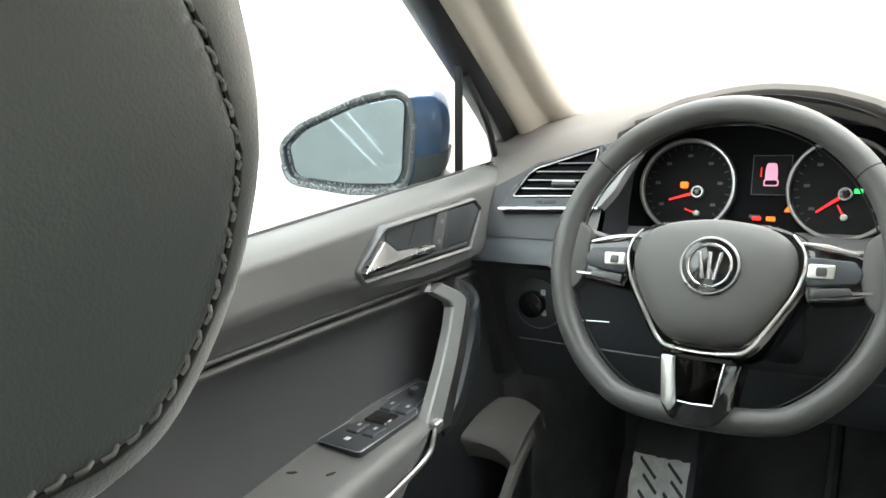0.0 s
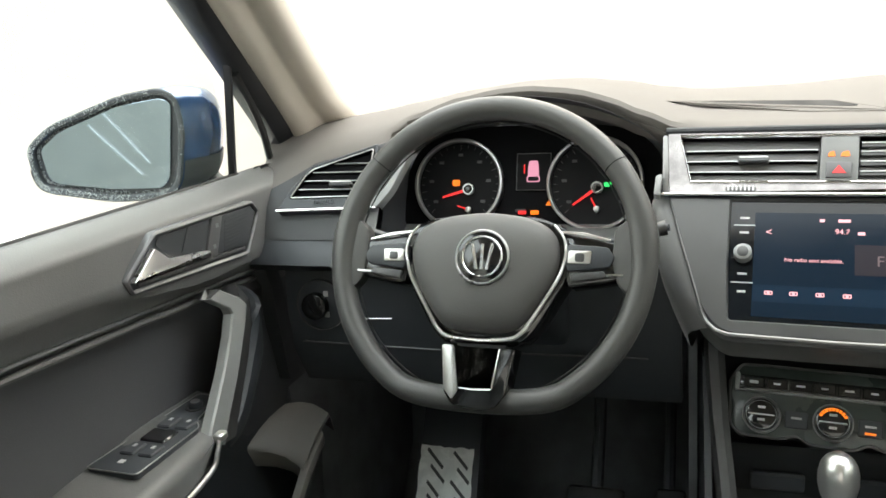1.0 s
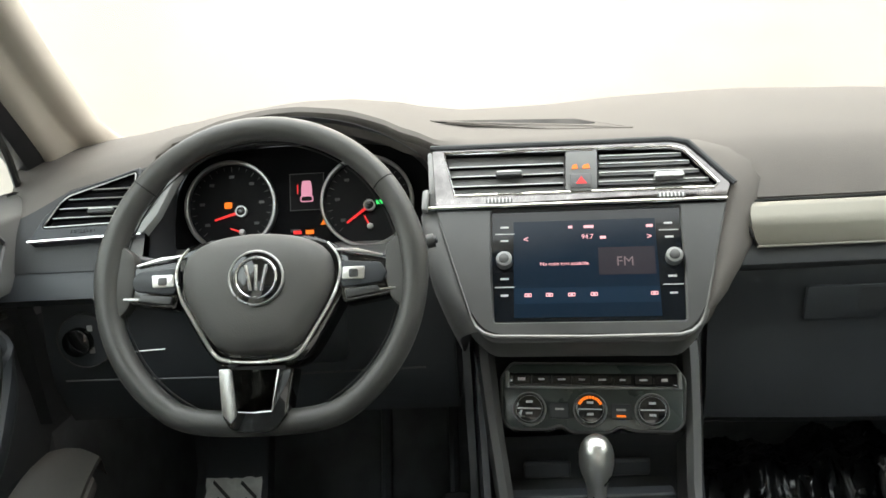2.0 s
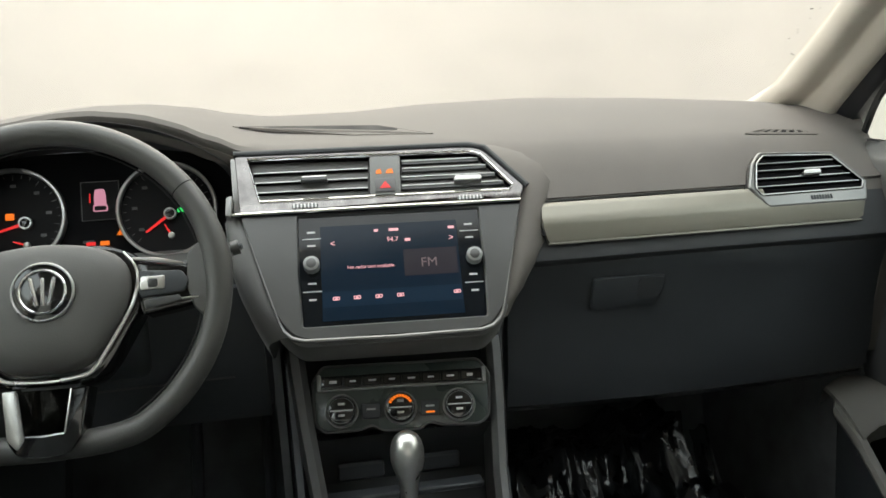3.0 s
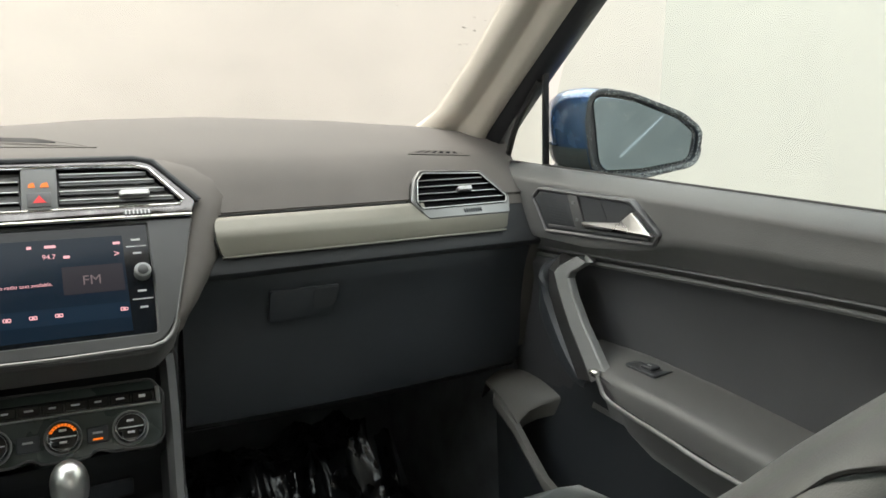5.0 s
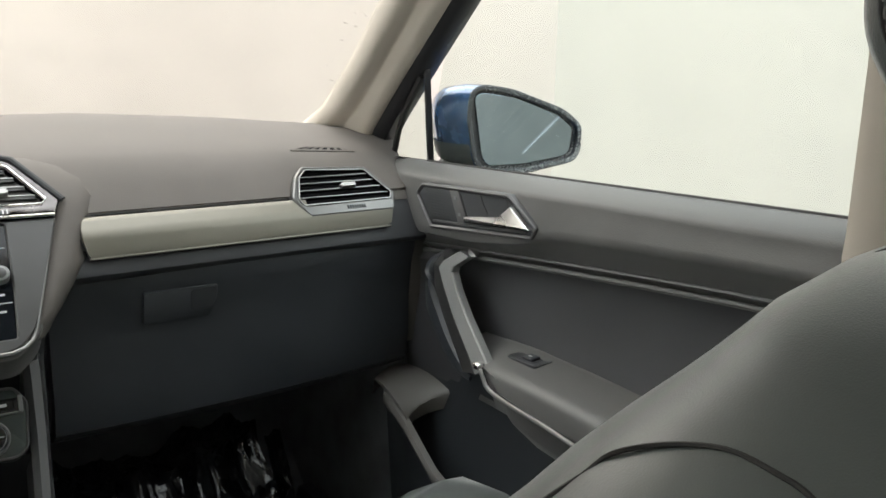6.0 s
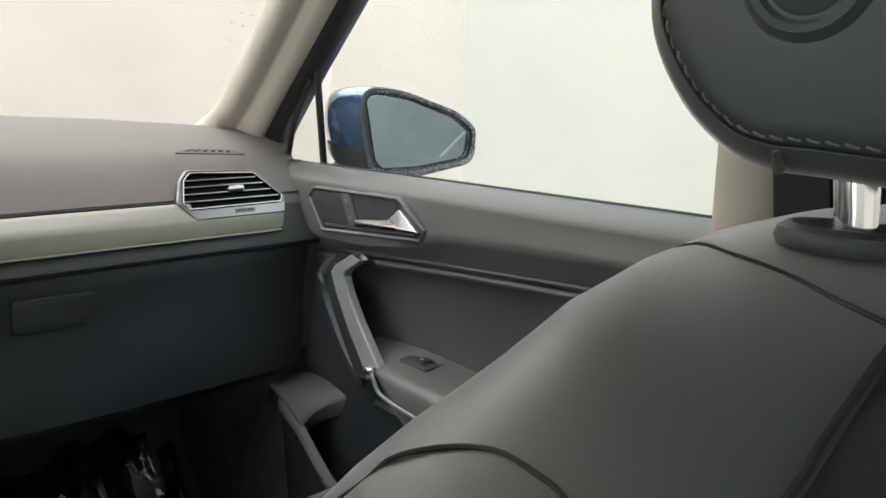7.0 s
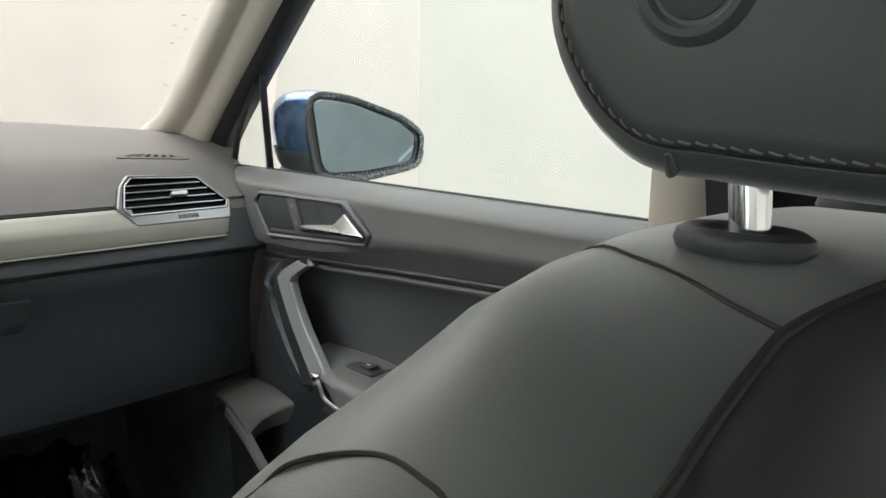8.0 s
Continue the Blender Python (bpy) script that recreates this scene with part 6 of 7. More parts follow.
    # window switches on the armrest
    if driver:
        S = plane_axes((-0.722, 0.575, 0.5015), (0, 1, 0), (-1, 0, 0.02))
        plate = rounded([(-0.072, -0.034), (0.036, -0.036), (0.052, -0.022), (0.115, -0.012), (0.118, 0.020), (-0.072, 0.030)], 0.006, 3)
        pl = part("switch_plate", slab(plate, -0.004, 0.003, S, 0.001), HARD, d, "black switch plate")
        part("plate_line", tube([tuple(S @ V((*p, 0.0028))) for p in plate], 0.0008, 5, closed=True), SATIN, pl)
        for u in (0.038, -0.026):
            for v in (-0.018, 0.006):
                k = part("window_switch", brick((u, v, 0.0035), (0.025, 0.018, 0.005), S, 0.0025), HARD, pl)
                part("mark", brick((u + 0.004, v, 0.0062), (0.006, 0.004, 0.0005), S), PRINT, k)
        part("lock_pad", brick((0.006, -0.004, 0.004), (0.028, 0.034, 0.004), S, 0.003), GLOSS, pl)
        part("mark", brick((-0.052, 0.0, 0.0034), (0.007, 0.007, 0.0006), S), PRINT, pl)
        part("mirror_knob", disc((0.082, 0.0, 0), 0.0088, 0.0, 0.011, S, 28, 0.002), HARD, pl)
        part("knob_cap", disc((0.082, 0.0, 0), 0.0060, 0.0105, 0.0118, S, 24, 0.0006), SATIN, pl)
        part("knob_ring", ring_plate(circle((0.082, 0.0), 0.0125, 28), circle((0.082, 0.0), 0.0100, 28), 0.002, 0.0045, S), GRAPHITE, pl)
        for x, y, z, tilt in ((-0.7381, 0.447, 0.4972, 0.5), (-0.6984, 0.465, 0.4955, 1.1)):
            R = Matrix.Translation((x, y, z)) @ Matrix.Rotation(tilt, 4, "Z")
            part("scuff_mark", slab(rounded([(-0.006, -0.0014), (0.001, -0.0022), (0.007, 0.0), (0.002, 0.0016), (-0.004, 0.0012)], 0.001, 2), -0.001, 0.0003, R), SEAM, arm, "small dark scuff mark")
    else:
        S = plane_axes((0.716, 0.575, 0.5005), (0, 1, 0), (-1, 0, -0.02))
        plate = rounded([(-0.032, -0.022), (0.026, -0.020), (0.028, 0.012), (-0.030, 0.013)], 0.005, 3)
        pl = part("switch_plate", slab(plate, -0.004, 0.0025, S, 0.001), HARD, d, "black window switch plate")
        part("plate_line", tube([tuple(S @ V((*p, 0.0024))) for p in plate], 0.0006, 5, closed=True), GRAPHITE, pl)
        part("hollow", brick((0.002, -0.004, 0.0022), (0.044, 0.024, 0.0016), S, 0.002), MATT, pl)
        k = part("window_switch", brick((-0.006, -0.004, 0.005), (0.020, 0.018, 0.005), S, 0.002), HARD, pl)
        part("mark", brick((-0.006, -0.002, 0.0082), (0.006, 0.004, 0.0005), S), PRINT, k)


front_door(1)
front_door(-1)


# ---- door mirrors ----
def door_mirror(sx):
    mr = thing("side_mirror", "blue wing mirror wet with water drops", "mirror", "wing mirrors")
    c = V((sx * 0.885, 0.772, 0.81))
    M = plane_axes(c, (1, -sx * 0.25, 0), (0, 0, 1))
    # outline as seen from the cabin; u grows away from the car on either side
    def o(points):
        return [(sx * a, b) for a, b in points]
    rim_o = rounded(o([(-0.112, 0.020), (-0.108, 0.062), (-0.085, 0.075), (-0.030, 0.068), (0.070, 0.036), (0.108, 0.008), (0.103, -0.038), (0.090, -0.052), (0.0, -0.069), (-0.078, -0.070), (-0.098, -0.050)]), 0.016, 4)
    fine = []
    for p, q in zip(rim_o, rim_o[1:] + rim_o[:1]):
        m = max(1, int((V(q) - V(p)).length / 0.010))
        fine += [tuple(V(p).lerp(V(q), k / m)) for k in range(m)]
    rim_o = fine
    gl = inset(rounded(o([(-0.100, 0.054), (-0.085, 0.065), (-0.022, 0.058), (0.062, 0.030), (0.095, 0.006), (0.090, -0.036), (0.078, -0.046), (0.0, -0.058), (-0.070, -0.060), (-0.084, -0.044)]), 0.010, 4), 0.0035)
    # shell going forward
    loops = []
    for s, f, dz, shift in ((1.0, 0.012, 0, 0), (1.015, -0.004, 0, 0.004), (1.015, -0.03, 0.0, 0.013), (0.97, -0.065, 0.0, 0.024), (0.86, -0.098, 0.0, 0.028), (0.64, -0.120, 0.0, 0.028), (0.3, -0.130, 0.0, 0.028)):
        loops.append([tuple(M @ V(((p[0] + sx * 0.01) * s - sx * 0.01 - sx * shift, p[1] * s + dz, f))) for p in rim_o])
    bm = bmesh.new()
    rings(bm, loops, cap=(False, True))
    body = part("housing", bm, PAINT, mr, "wet blue painted housing")
    # black lower half as a shell just outside the paint
    rows = []
    n = len(rim_o)
    lowk = [k for k in range(n) if rim_o[k][1] < -0.012]
    lowk = lowk if all(b - a == 1 for a, b in zip(lowk, lowk[1:])) else [k for k in range(n // 2, n) if rim_o[k][1] < -0.012] + [k for k in range(n // 2) if rim_o[k][1] < -0.012]
    for loop in loops:
        cc = sum((V(p) for p in loop), V()) / n
        rows.append([tuple(cc + (V(loop[k]) - cc) * 1.02) for k in lowk])
    part("lower_shell", sheet(rows, (0, 0.001, 0.001)), HARD, mr, "black lower shell")
    part("rim", ring_plate(rim_o, inset(rim_o, 0.008), -0.004, 0.014, M, 0.002), HARD, mr, "black rim covered with water drops")
    part("well", slab(inset(rim_o, 0.005), -0.010, 0.004, M), MATT, mr)
    part("glass", slab(gl, 0.0, 0.0075, M, 0.001), MIRROR, mr, "mirror glass", 5)
    for k in (0, 1):
        part("indicator_line", tube([tuple(M @ V((sx * -0.1145, -0.004 - 0.010 * k, f))) for f in (-0.050, -0.020)], 0.0010, 5), SATIN, mr)
    # foot on the door
    foot = [(sx * 0.775, 0.855, 0.738), (sx * 0.80, 0.86, 0.750), (sx * 0.83, 0.858, 0.768)]
    part("foot", tube(foot, [0.022, 0.026, 0.03], 12, flat=0.6), HARD, mr)
    # water: beads round the rim, on the glass and on the paint
    rnd = random.Random(5 + sx)
    bm = bmesh.new()

    def bead(p, r):
        base = [bm.verts.new(M @ V((p[0] + r * math.cos(q * math.pi / 3), p[1] + r * math.sin(q * math.pi / 3), p[2]))) for q in range(6)]
        mid = [bm.verts.new(M @ V((p[0] + 0.7 * r * math.cos(q * math.pi / 3), p[1] + 0.7 * r * math.sin(q * math.pi / 3), p[2] + 0.5 * r))) for q in range(6)]
        tip = bm.verts.new(M @ V((p[0], p[1], p[2] + 0.72 * r)))
        for q in range(6):
            w = (q + 1) % 6
            bm.faces.new((base[q], base[w], mid[w], mid[q]))
            bm.faces.new((mid[q], mid[w], tip))

    inn = inset(rim_o, 0.012)
    for _ in range(2000):
        k = rnd.randrange(n)
        s = rnd.random()
        p = V(rim_o[k]).lerp(V(rim_o[(k + 1) % n]), s)
        q = V(inn[k]).lerp(V(inn[(k + 1) % n]), s)
        e = rnd.random()
        w = p.lerp(q, e)
        if (rnd.random() < 0.6 and w.y > 0.03) or (sx * w.x < -0.075 and rnd.random() < 0.92):
            continue
        bead((w.x, w.y, 0.0140 if e < 0.66 else 0.0045), rnd.uniform(0.0004, 0.0012))
    for _ in range(60):
        k = rnd.randrange(len(gl))
        e = rnd.random() ** 3 * 0.7
        w = V(gl[k]).lerp(V((0, 0)), e)
        bead((w.x, w.y, 0.0076), rnd.uniform(0.0003, 0.0009))
    part("water_drops", bm, WATER, mr, "tiny water drops")
    mr.children[-1]["kind"] = "stuff"


door_mirror(1)
door_mirror(-1)

# ---- front seats ----
SECTION = [  # height, half width, front, back
    (0.3, 0.215, 0.260, 0.010), (0.4, 0.232, 0.235, -0.045), (0.5, 0.243, 0.200, -0.090), (0.58, 0.255, 0.155, -0.125), (0.64, 0.259, 0.116, -0.147), (0.69, 0.256, 0.076, -0.162), (0.73, 0.245, 0.043, -0.172),
    (0.762, 0.221, 0.015, -0.178), (0.785, 0.187, -0.004, -0.180), (0.803, 0.161, -0.016, -0.180), (0.816, 0.129, -0.029, -0.177), (0.825, 0.095, -0.043, -0.171), (0.8305, 0.075, -0.068, -0.162), (0.833, 0.045, -0.086, -0.148), (0.8335, 0.015, -0.105, -0.130)]


def seat_value(z, col):
    return along([(r[0], r[col]) for r in SECTION], z)


def seat_point(z, a, grow=0.0):
    """On the seat back: height and angle (0 towards the cabin's middle side, 90 the front)."""
    w, f, b = seat_value(z, 1) + grow, seat_value(z, 2) + grow, seat_value(z, 3) - grow
    c, s = math.cos(a), math.sin(a)
    p = 3.9
    r = (abs(c) ** p + abs(s) ** p) ** (-1 / p)
    mid, half = (f + b) / 2, (f - b) / 2
    dip = -0.018 * max(0.0, s) ** 3 * max(0.0, 1 - abs(c) * 2.2) * min(1.0, max(0.0, (0.80 - z) / 0.1))
    return V((w * r * c, mid + half * r * s + dip, z))


def seat(sx, cx, dy, dz, lift):
    word = "driver" if sx < 0 else "passenger"
    st = thing("front_seat", "black leatherette " + word + " seat with stitched headrest", "seat", "front seats", at=(cx, dy, dz))
    base = V((cx, dy, dz))

    def at(p):
        return tuple(base + V((-sx * p.x, p.y, p.z)))  # the inner side faces the cabin's middle

    zs = [0.30, 0.36, 0.42, 0.48, 0.54, 0.60, 0.64, 0.67, 0.70, 0.725, 0.745, 0.762, 0.775, 0.785, 0.795, 0.803, 0.810, 0.816, 0.821, 0.825, 0.828, 0.8305, 0.832, 0.833, 0.8335]
    bm = bmesh.new()
    rings(bm, [[at(seat_point(z, 2 * math.pi * k / 200)) for k in range(200)] for z in zs])
    back = part("backrest", bm, LEATHER, st, "black leatherette backrest")
    # seams: round the front insert, along the shoulder, and the edge of the rear shell

    def seam(za, width=0.0010, grow=0.0004):
        pts = [at(seat_point(z, radians(a), grow)) for z, a in za]
        part("seam", tube(smooth_path(pts, 4), width, 6), SEAM, back)

    for flip in (False, True):
        def way(a):
            return 180 - a if flip else a
        seam([(z, way(a)) for z, a in ((0.8322, 282), (0.8305, 308), (0.8272, 322.8), (0.8245, 327.7), (0.8214, 331.8), (0.8176, 334.8), (0.8127, 335.5), (0.8068, 335), (0.7952, 335), (0.7873, 334.5), (0.73, 334), (0.66, 334), (0.50, 334), (0.36, 334))], 0.0013, 0.0016)
        seam([(z, way(a)) for z, a in ((0.800, 64), (0.8223, 49.1), (0.8247, 28.6), (0.8228, 9.3), (0.8201, -10.3), (0.8176, -25.2))])
        seam([(z, way(a)) for z, a in ((0.60, 38), (0.66, 37), (0.70, 36), (0.7291, 35.2), (0.7451, 34.7), (0.7551, 34.9), (0.765, 33.3), (0.7723, 27.8), (0.7764, 19.7), (0.776, 9.2), (0.7745, 1.4), (0.769, -10), (0.757, -22))])
    rows = []
    for z in [q for q in zs if 0.34 < q < 0.827] + [0.8265]:
        e = straight([(0.8115, 335.2), (0.8176, 334.8), (0.8214, 331.8), (0.8245, 327.7), (0.8272, 322.8)], z)
        rows.append([at(seat_point(z, radians(540 - e + (2 * e - 540) * q / 144), -0.0025 + 0.0065 * min(1.0, q / 8, (144 - q) / 8))) for q in range(145)])
    # shade on the seat's rear is put into a darker leather colour
    part("rear_shell", sheet(rows, (0, 0.003, 0)), LEATHER_SHADED, back, "rear cover, darkened for the shade on that side")

    # cushion with raised side rolls
    loops = []
    for y, w, t, b in ((0.604, 0.10, 0.322, 0.25), (0.598, 0.20, 0.343, 0.20), (0.573, 0.245, 0.359, 0.16), (0.50, 0.255, 0.364, 0.14), (0.35, 0.260, 0.350, 0.13), (0.15, 0.262, 0.335, 0.13), (0.0, 0.250, 0.330, 0.14)):
        roll = 0.018
        prof = [(-w, b), (-w * 1.02, (t + b) / 2), (-w, t - 0.012), (-w * 0.94, t + roll * 0.7), (-w * 0.80, t + roll), (-w * 0.62, t + 0.002), (-w * 0.3, t - 0.004), (0, t - 0.005), (w * 0.3, t - 0.004), (w * 0.62, t + 0.002), (w * 0.80, t + roll), (w * 0.94, t + roll * 0.7), (w, t - 0.012), (w * 1.02, (t + b) / 2), (w, b)]
        loops.append([tuple(base + V((x, y, z))) for x, z in prof])
    bm = bmesh.new()
    rings(bm, loops)
    cu = part("cushion", bm, LEATHER, st, "black leatherette seat cushion")
    for s in (-1, 1):
        part("seam", tube([tuple(base + V((s * w * 0.62, y, t + 0.0028))) for y, w, t in ((0.594, 0.20, 0.344), (0.573, 0.245, 0.359), (0.50, 0.255, 0.364), (0.35, 0.26, 0.350), (0.15, 0.262, 0.335))], 0.0014, 6), SEAM, cu)
    part("base", brick(base + V((0, 0.28, 0.10)), (0.44, 0.50, 0.16), edge=0.02), HARD, st)
    for s in (-1, 1):
        part("rail", brick(V((cx + s * 0.19, dy + 0.25, 0.015)), (0.04, 0.70, 0.03), edge=0.004), GRAPHITE, st)

    base = base + V((0 if sx < 0 else 0.009, 0.004 if sx < 0 else 0.011, lift + (0.003 if sx < 0 else 0.001)))
    # headrest: side profile swept across, with a rim band and stitches
    sag = 0.0085 if sx < 0 else 0.0  # the driver's headrest is fuller at its foot
    prof = smooth_path([(-0.050, 0.0, 0.960), (-0.045, 0.0, 0.925), (-0.047, 0.0, 0.900), (-0.061, 0.0, 0.876 - sag * 0.3), (-0.079, 0.0, 0.8605 - sag * 0.8), (-0.095, 0.0, 0.8550 - sag), (-0.112, 0.0, 0.8540 - sag), (-0.140, 0.0, 0.8522 - sag), (-0.175, 0.0, 0.852 - sag), (-0.192, 0.0, 0.862 - sag * 0.5), (-0.198, 0.0, 0.90),
                        (-0.195, 0.0, 0.96), (-0.185, 0.0, 1.01), (-0.160, 0.0, 1.035), (-0.110, 0.0, 1.040), (-0.070, 0.0, 1.030), (-0.048, 0.0, 1.000)], 4, True)
    prof = [(p.x, p.z) for p in prof]
    half = 0.1165

    def edge_loop(s):  # the driver's seam runs further in towards the top
        loop = inset(prof, s)
        if sx > 0:
            return loop
        f = min(1.0, max(0.0, s) / 0.0088)
        return [(y - f * along([(0.875, 0.0), (0.90, 0.003), (0.92, 0.0075), (0.936, 0.012), (0.97, 0.018), (1.04, 0.020)], z), z) if y > -0.09 else (y, z) for y, z in loop]

    loops = []
    for x, s in ((-half, 0.017), (-half + 0.0008, 0.0125), (-half + 0.0022, 0.0105), (-half + 0.0018, 0.0088), (-half + 0.004, 0.0045), (-half + 0.011, 0.0), (-0.05, -0.002), (0.05, -0.002), (half - 0.011, 0.0), (half - 0.004, 0.0045), (half - 0.0018, 0.0088), (half - 0.0022, 0.0105), (half - 0.0008, 0.0125), (half, 0.017)):
        loops.append([tuple(base + V((x, y, z))) for y, z in edge_loop(s)])
    for n, k in ((-1, 0.6), (-1, 0.2), (1, 0.6), (1, 0.2)):
        shrunk = [tuple(base + V((n * (half + 0.0007 * (1 - k)), -0.118 + (y + 0.118) * k, 0.945 + (z - 0.945) * k))) for y, z in edge_loop(0.017)]
        loops = [shrunk] + loops if n < 0 else loops + [shrunk]
    bm = bmesh.new()
    rings(bm, loops)
    hr = part("headrest", bm, LEATHER, st, "stitched leatherette headrest")
    side = [V(q) for q in edge_loop(0.0118)]
    total = sum((side[k] - side[k - 1]).length for k in range(len(side)))
    step = 0.0050 if sx < 0 else 0.0058
    count = int(total / step)
    bm = bmesh.new()
    walked, k, left = 0.0, 0, 0.0
    for n in range(count):
        goal = total * n / count
        while walked + (side[(k + 1) % len(side)] - side[k % len(side)]).length < goal:
            walked += (side[(k + 1) % len(side)] - side[k % len(side)]).length
            k += 1
        a, b = side[k % len(side)], side[(k + 1) % len(side)]
        t = (b - a).normalized()
        p = a + t * (goal - walked)
        nrm = V((-t.y, t.x))
        for s in (-1, 1):
            e, f = p - t * step * 0.34 - nrm * 0.0004, p + t * step * 0.34 + nrm * 0.0004
            x = s * (half + 0.0002)
            tube([tuple(base + V((x - s * 0.0006, e.x, e.y))), tuple(base + V((x + s * 0.0002, *(e * 0.6 + f * 0.4)))), tuple(base + V((x + s * 0.0002, *(e * 0.4 + f * 0.6)))), tuple(base + V((x - s * 0.0006, f.x, f.y)))], 0.00048, 6, bm=bm)
    tagged(part("stitching", bm, THREAD, hr, "grey stitches along the edge"), kind="stuff")
    for s in (-1, 1):
        part("edge_seam", tube([tuple(base + V((s * (half - 0.0018), *q))) for q in edge_loop(0.0100)], 0.0007, 6, closed=True), SEAM, hr)
    for s in (-1, 1) if sx > 0 else ():
        part("pinch", tube([tuple(base + V((s * (half - 0.010), -0.1010, 0.8575))), tuple(base + V((s * (half - 0.004), -0.1010, 0.8560))), tuple(base + V((s * (half - 0.001), -0.1005, 0.8620)))], [0.0016, 0.0022, 0.0012], 8), LEATHER, hr, "pinched corner of the cover")
    # adjuster button in a raised ring on the inner side
    if not sx < 0:
        H = Matrix(((0, 0, -1, base.x - half), (1, 0, 0, base.y - 0.106), (0, 1, 0, base.z + 0.9170), (0, 0, 0, 1)))
        bm = bmesh.new()
        n = 40
        lo = []
        for r, h in ((0.0225, -0.001), (0.0208, 0.0016), (0.0186, 0.0028), (0.0162, 0.0024), (0.0148, 0.0006), (0.0142, -0.002)):
            lo.append([tuple(H @ V((r * math.cos(2 * math.pi * q / n), r * math.sin(2 * math.pi * q / n), h))) for q in range(n)])
        rings(bm, lo, cap=(False, False))
        part("button_ring", bm, LEATHER, hr, "padded ring round the release button")
        part("button", disc((0, 0), 0.0136, -0.002, 0.0010, H, 36, 0.001), HARD, hr, "round release button")
    # posts and their oval collars
    for s in (-1, 1):
        px, py = cx + s * 0.0735, dy + (0.0 if sx < 0 else 0.011)
        post = part("post", tube([(px, py - 0.119, dz + 0.80), (px, py - 0.116, dz + 0.845), (px, py - 0.112, dz + lift + 0.88)], 0.0072, 20), CHROME, st, "chrome headrest post")
        bm = bmesh.new()
        loops = []
        for r, h in ((1.0, 0.0), (1.05, 0.003), (1.0, 0.0065), (0.85, 0.0085), (0.6, 0.0080), (0.45, 0.0065)):
            loops.append([(px + 0.0165 * r * math.cos(2 * math.pi * q / 32), py - 0.1145 + 0.0240 * r * math.sin(2 * math.pi * q / 32), dz + 0.829 + h) for q in range(32)])
        rings(bm, loops)
        part("collar", bm, HARD, st, "oval black collar")


seat(1, 0.3544, -0.019, 0.0, 0.0)
seat(-1, -0.37, 0.068, -0.062, 0.057)

# ---- footwells ----
ped = thing("brake_pedal", "black rubber brake pedal", "pedal", "pedals")
P = plane_axes((-0.295, 1.03, 0.19), (1, 0, 0), (0, 0.35, 0.94))
part("pad", slab(rounded([(-0.045, -0.03), (0.045, -0.03), (0.045, 0.03), (-0.045, 0.03)], 0.008, 3), -0.012, 0.0, P, 0.004), RUBBER, ped)
part("arm", tube([tuple(P @ V((0, 0.0, -0.012))), (-0.295, 1.12, 0.30), (-0.295, 1.18, 0.46)], 0.010, 8), HARD, ped)
ped = thing("accelerator_pedal", "black rubber accelerator pedal", "pedal", "pedals")
P = plane_axes((-0.185, 1.05, 0.13), (1, 0, 0), (0, 0.45, 0.89))
part("pad", slab(rounded([(-0.024, -0.09), (0.024, -0.09), (0.026, 0.08), (-0.020, 0.08)], 0.008, 3), -0.012, 0.0, P, 0.004), RUBBER, ped)
part("arm", tube([tuple(P @ V((0, 0.05, -0.012))), (-0.185, 1.16, 0.30), (-0.185, 1.20, 0.46)], 0.009, 8), HARD, ped)

# foot rest wrapped in printed film
rest = thing("foot_rest", "grey foot rest with crumpled printed white film over it", "foot rest")
A = [(1.30, 0.40), (1.22, 0.365), (1.12, 0.275), (1.0, 0.165), (0.92, 0.085), (0.86, 0.02)]
part("board", sheet([[(x + (1.1 - y) * 0.12, y, z) for x in (-0.602, -0.57, -0.53, -0.497)] for y, z in A], (0, 0.03, -0.03)), HARD, rest)
rows = []
rnd = random.Random(11)
for i in range(26):
    s = i / 25
    y, z = 1.078 - 0.20 * s, 0.2395 - 0.185 * s
    row_ = []
    for j in range(12):
        x = -0.601 + (1.1 - y) * 0.12 + 0.094 * j / 11 + rnd.uniform(-0.0015, 0.0015)
        h = 0.004 + 0.005 * noise.noise(V((x * 55, y * 40, 3.0))) + rnd.uniform(0, 0.002)
        row_.append((x, y + h * 0.5, z + h))
    rows.append(row_)
film = part("film", sheet(rows, (0, 0.0004, -0.0008)), FOIL, rest, "white printed protective film", 60)
for k in range(9):
    s = (k + 0.7) / 10
    y, z = 1.072 - 0.19 * s, 0.2345 - 0.1755 * s
    for j in (0, 1):
        x = -0.588 + (1.1 - y) * 0.12 + 0.045 * j + 0.006 * (k % 2)
        F = plane_axes((x + 0.016, y, z + 0.0105), (1, -0.75, -0.60), (0.3, 0.73, 0.68))
        part("print_bar", brick((0, 0, 0), (0.046 - 0.006 * ((k + j) % 3), 0.0058, 0.0008), F), HANDLE_DARK, film)

# black plastic film bunched up on the passenger floor
bag = thing("plastic_film", "crumpled shiny black plastic film on the passenger floor", "plastic film")
rnd = random.Random(21)


def ridge(x, y, z):
    return 1 - 2 * abs(noise.noise(V((x, y, z))))


def film_height(x, y):
    return 0.030 * noise.noise(V((x * 9, y * 7, 1.5))) + 0.026 * ridge(x * 14, y * 6, 4.5) + 0.009 * ridge(x * 34, y * 16, 8.5) + 0.004 * ridge(x * 80, y * 50, 2.5)


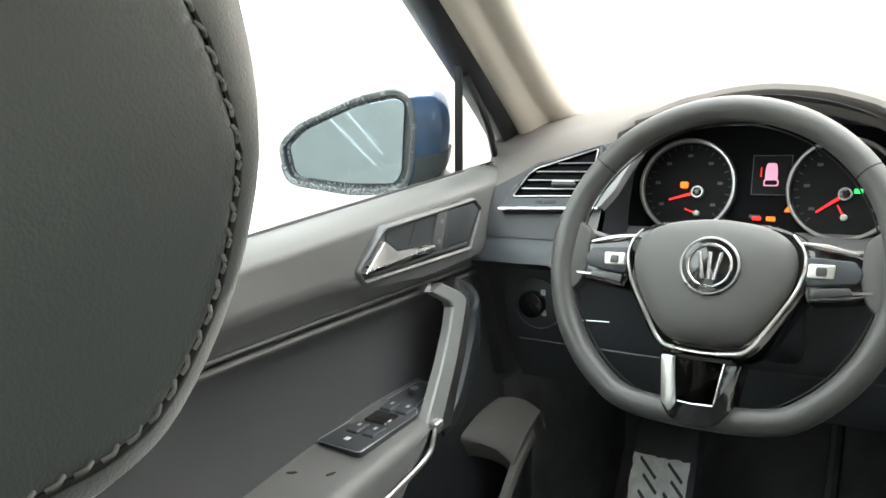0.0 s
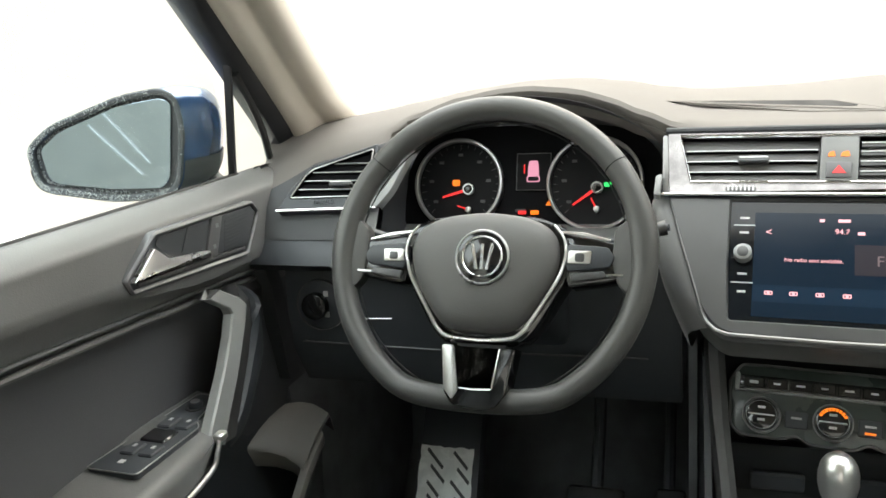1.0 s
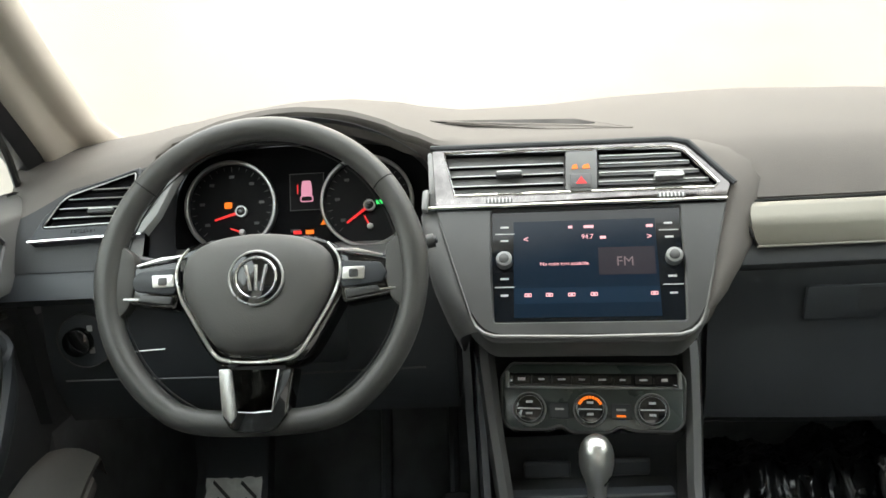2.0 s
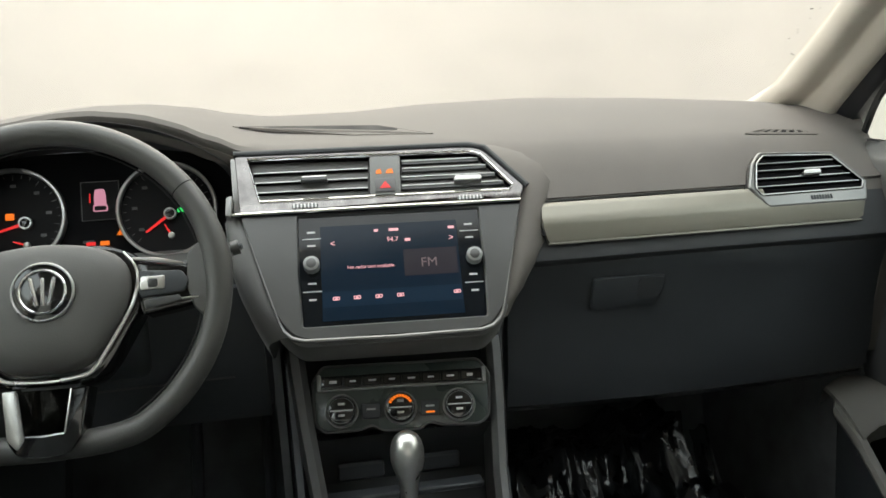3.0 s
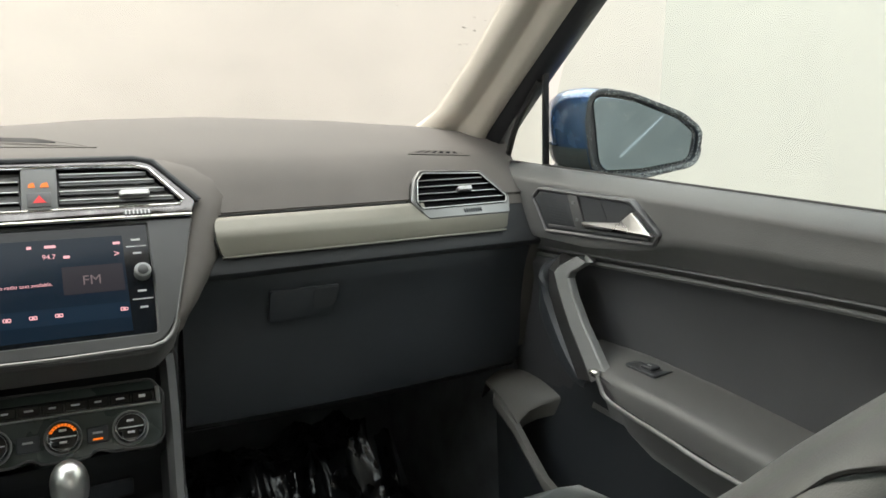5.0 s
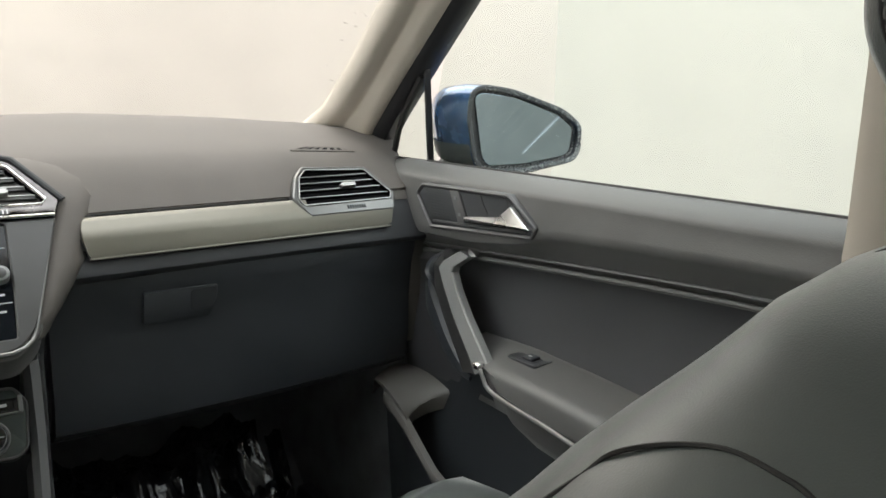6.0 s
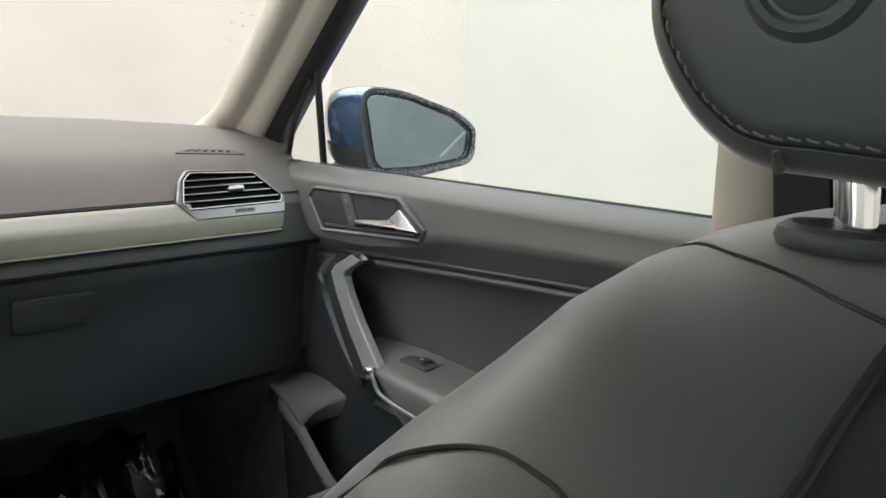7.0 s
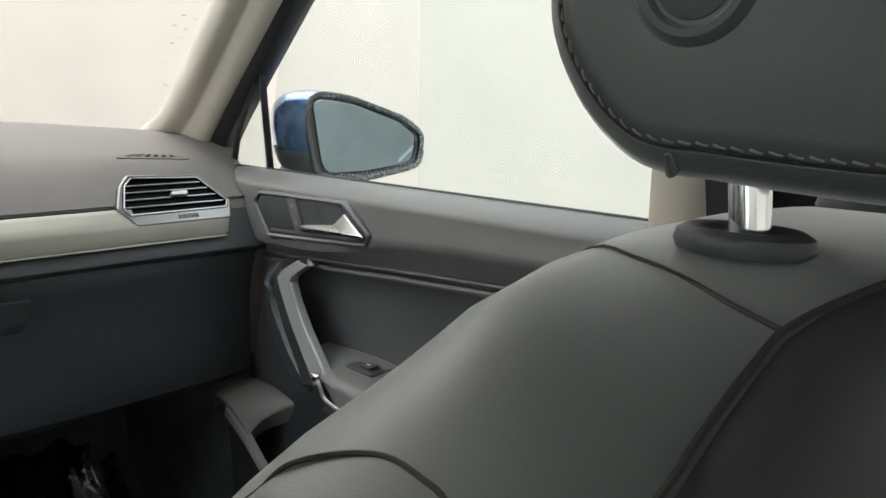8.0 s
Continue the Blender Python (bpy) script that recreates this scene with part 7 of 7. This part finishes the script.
rows = []
for i in range(70):
    y = 0.86 + 0.36 * i / 69
    r = []
    for j in range(100):
        x = 0.165 + 0.385 * j / 99
        rise = along([(0.86, 0.02), (0.94, 0.05), (1.02, 0.13), (1.09, 0.215), (1.22, 0.20)], y) * (0.80 + 0.30 * (x - 0.16) / 0.45)
        edge = min(1.0, (j + 1) / 5, (100 - j) / 5, (i + 1) / 5)
        r.append((x + 0.012 * noise.noise(V((x * 20, y * 20, 2))), y, max(0.006, 0.02 + (rise + film_height(x, y)) * edge)))
    rows.append(r)
part("sheet", sheet(rows, (0, 0.001, -0.002)), FILM, bag, "", 22)
rows = []
for i in range(44):
    s = i / 43
    p = V((0.582, 1.075, 0.258)).lerp(V((0.570, 0.93, 0.02)), s)
    row_ = []
    for j in range(9):
        n = 0.012 * noise.noise(V((j * 0.35, s * 14, 5))) + 0.006 * ridge(j * 0.8, s * 30, 7)
        row_.append((p.x - 0.034 * j / 8 + 0.004 * noise.noise(V((s * 9, j * 0.2, 1))), p.y - 0.02 * math.sin(math.pi * j / 8) + n, p.z + n * 0.6 - 0.012 * abs(j / 4 - 1)))
    rows.append(row_)
part("folded_edge", sheet(rows, (0, 0.002, -0.001)), FILM, bag, "upright folded edge of the film", 22)

# ---- water drops and streaks on the windscreen ----
drops = thing("water_marks", "small water drops and streaks on the windscreen", "water drops", "", "stuff")
rnd = random.Random(3)


def on_screen(s, w):
    """Point on the windscreen: s across (0 to 1), w up (0 to 1)."""
    fi, fj = w * 6, s * 10
    i, j = min(5, int(fi)), min(9, int(fj))
    a, b = fi - i, fj - j
    p = [[V(SCREEN_ROWS[i + q][j + r]) for r in (0, 1)] for q in (0, 1)]
    return (p[0][0] * (1 - b) + p[0][1] * b) * (1 - a) + (p[1][0] * (1 - b) + p[1][1] * b) * a


bm = bmesh.new()
for n in range(95):
    if n < 50:
        s, w = rnd.gauss(0.44, 0.03), rnd.uniform(0.05, 0.55)
    elif n < 75:
        s, w = rnd.gauss(0.916, 0.014), rnd.uniform(0.03, 0.5)
    else:
        s, w = rnd.uniform(0.2, 0.9), rnd.uniform(0.0, 0.7)
    if not (0.02 < s < 0.98):
        continue
    p = on_screen(s, w) + V((0, -0.002, -0.002))
    a, b = rnd.uniform(0.0010, 0.0034), rnd.uniform(0.0005, 0.0011)
    e = V((1, 0, 0)) * a
    u = V((0, -0.75, 0.65)) * b
    c = [bm.verts.new(p + e * math.cos(q * math.pi / 3) + u * math.sin(q * math.pi / 3)) for q in range(6)]
    t = bm.verts.new(p + V((0, -0.5, -0.6)) * b)
    for q in range(6):
        bm.faces.new((c[q], c[(q + 1) % 6], t))
    bm.faces.new(c[::-1])
part("drops", bm, WATER_MARK, drops)
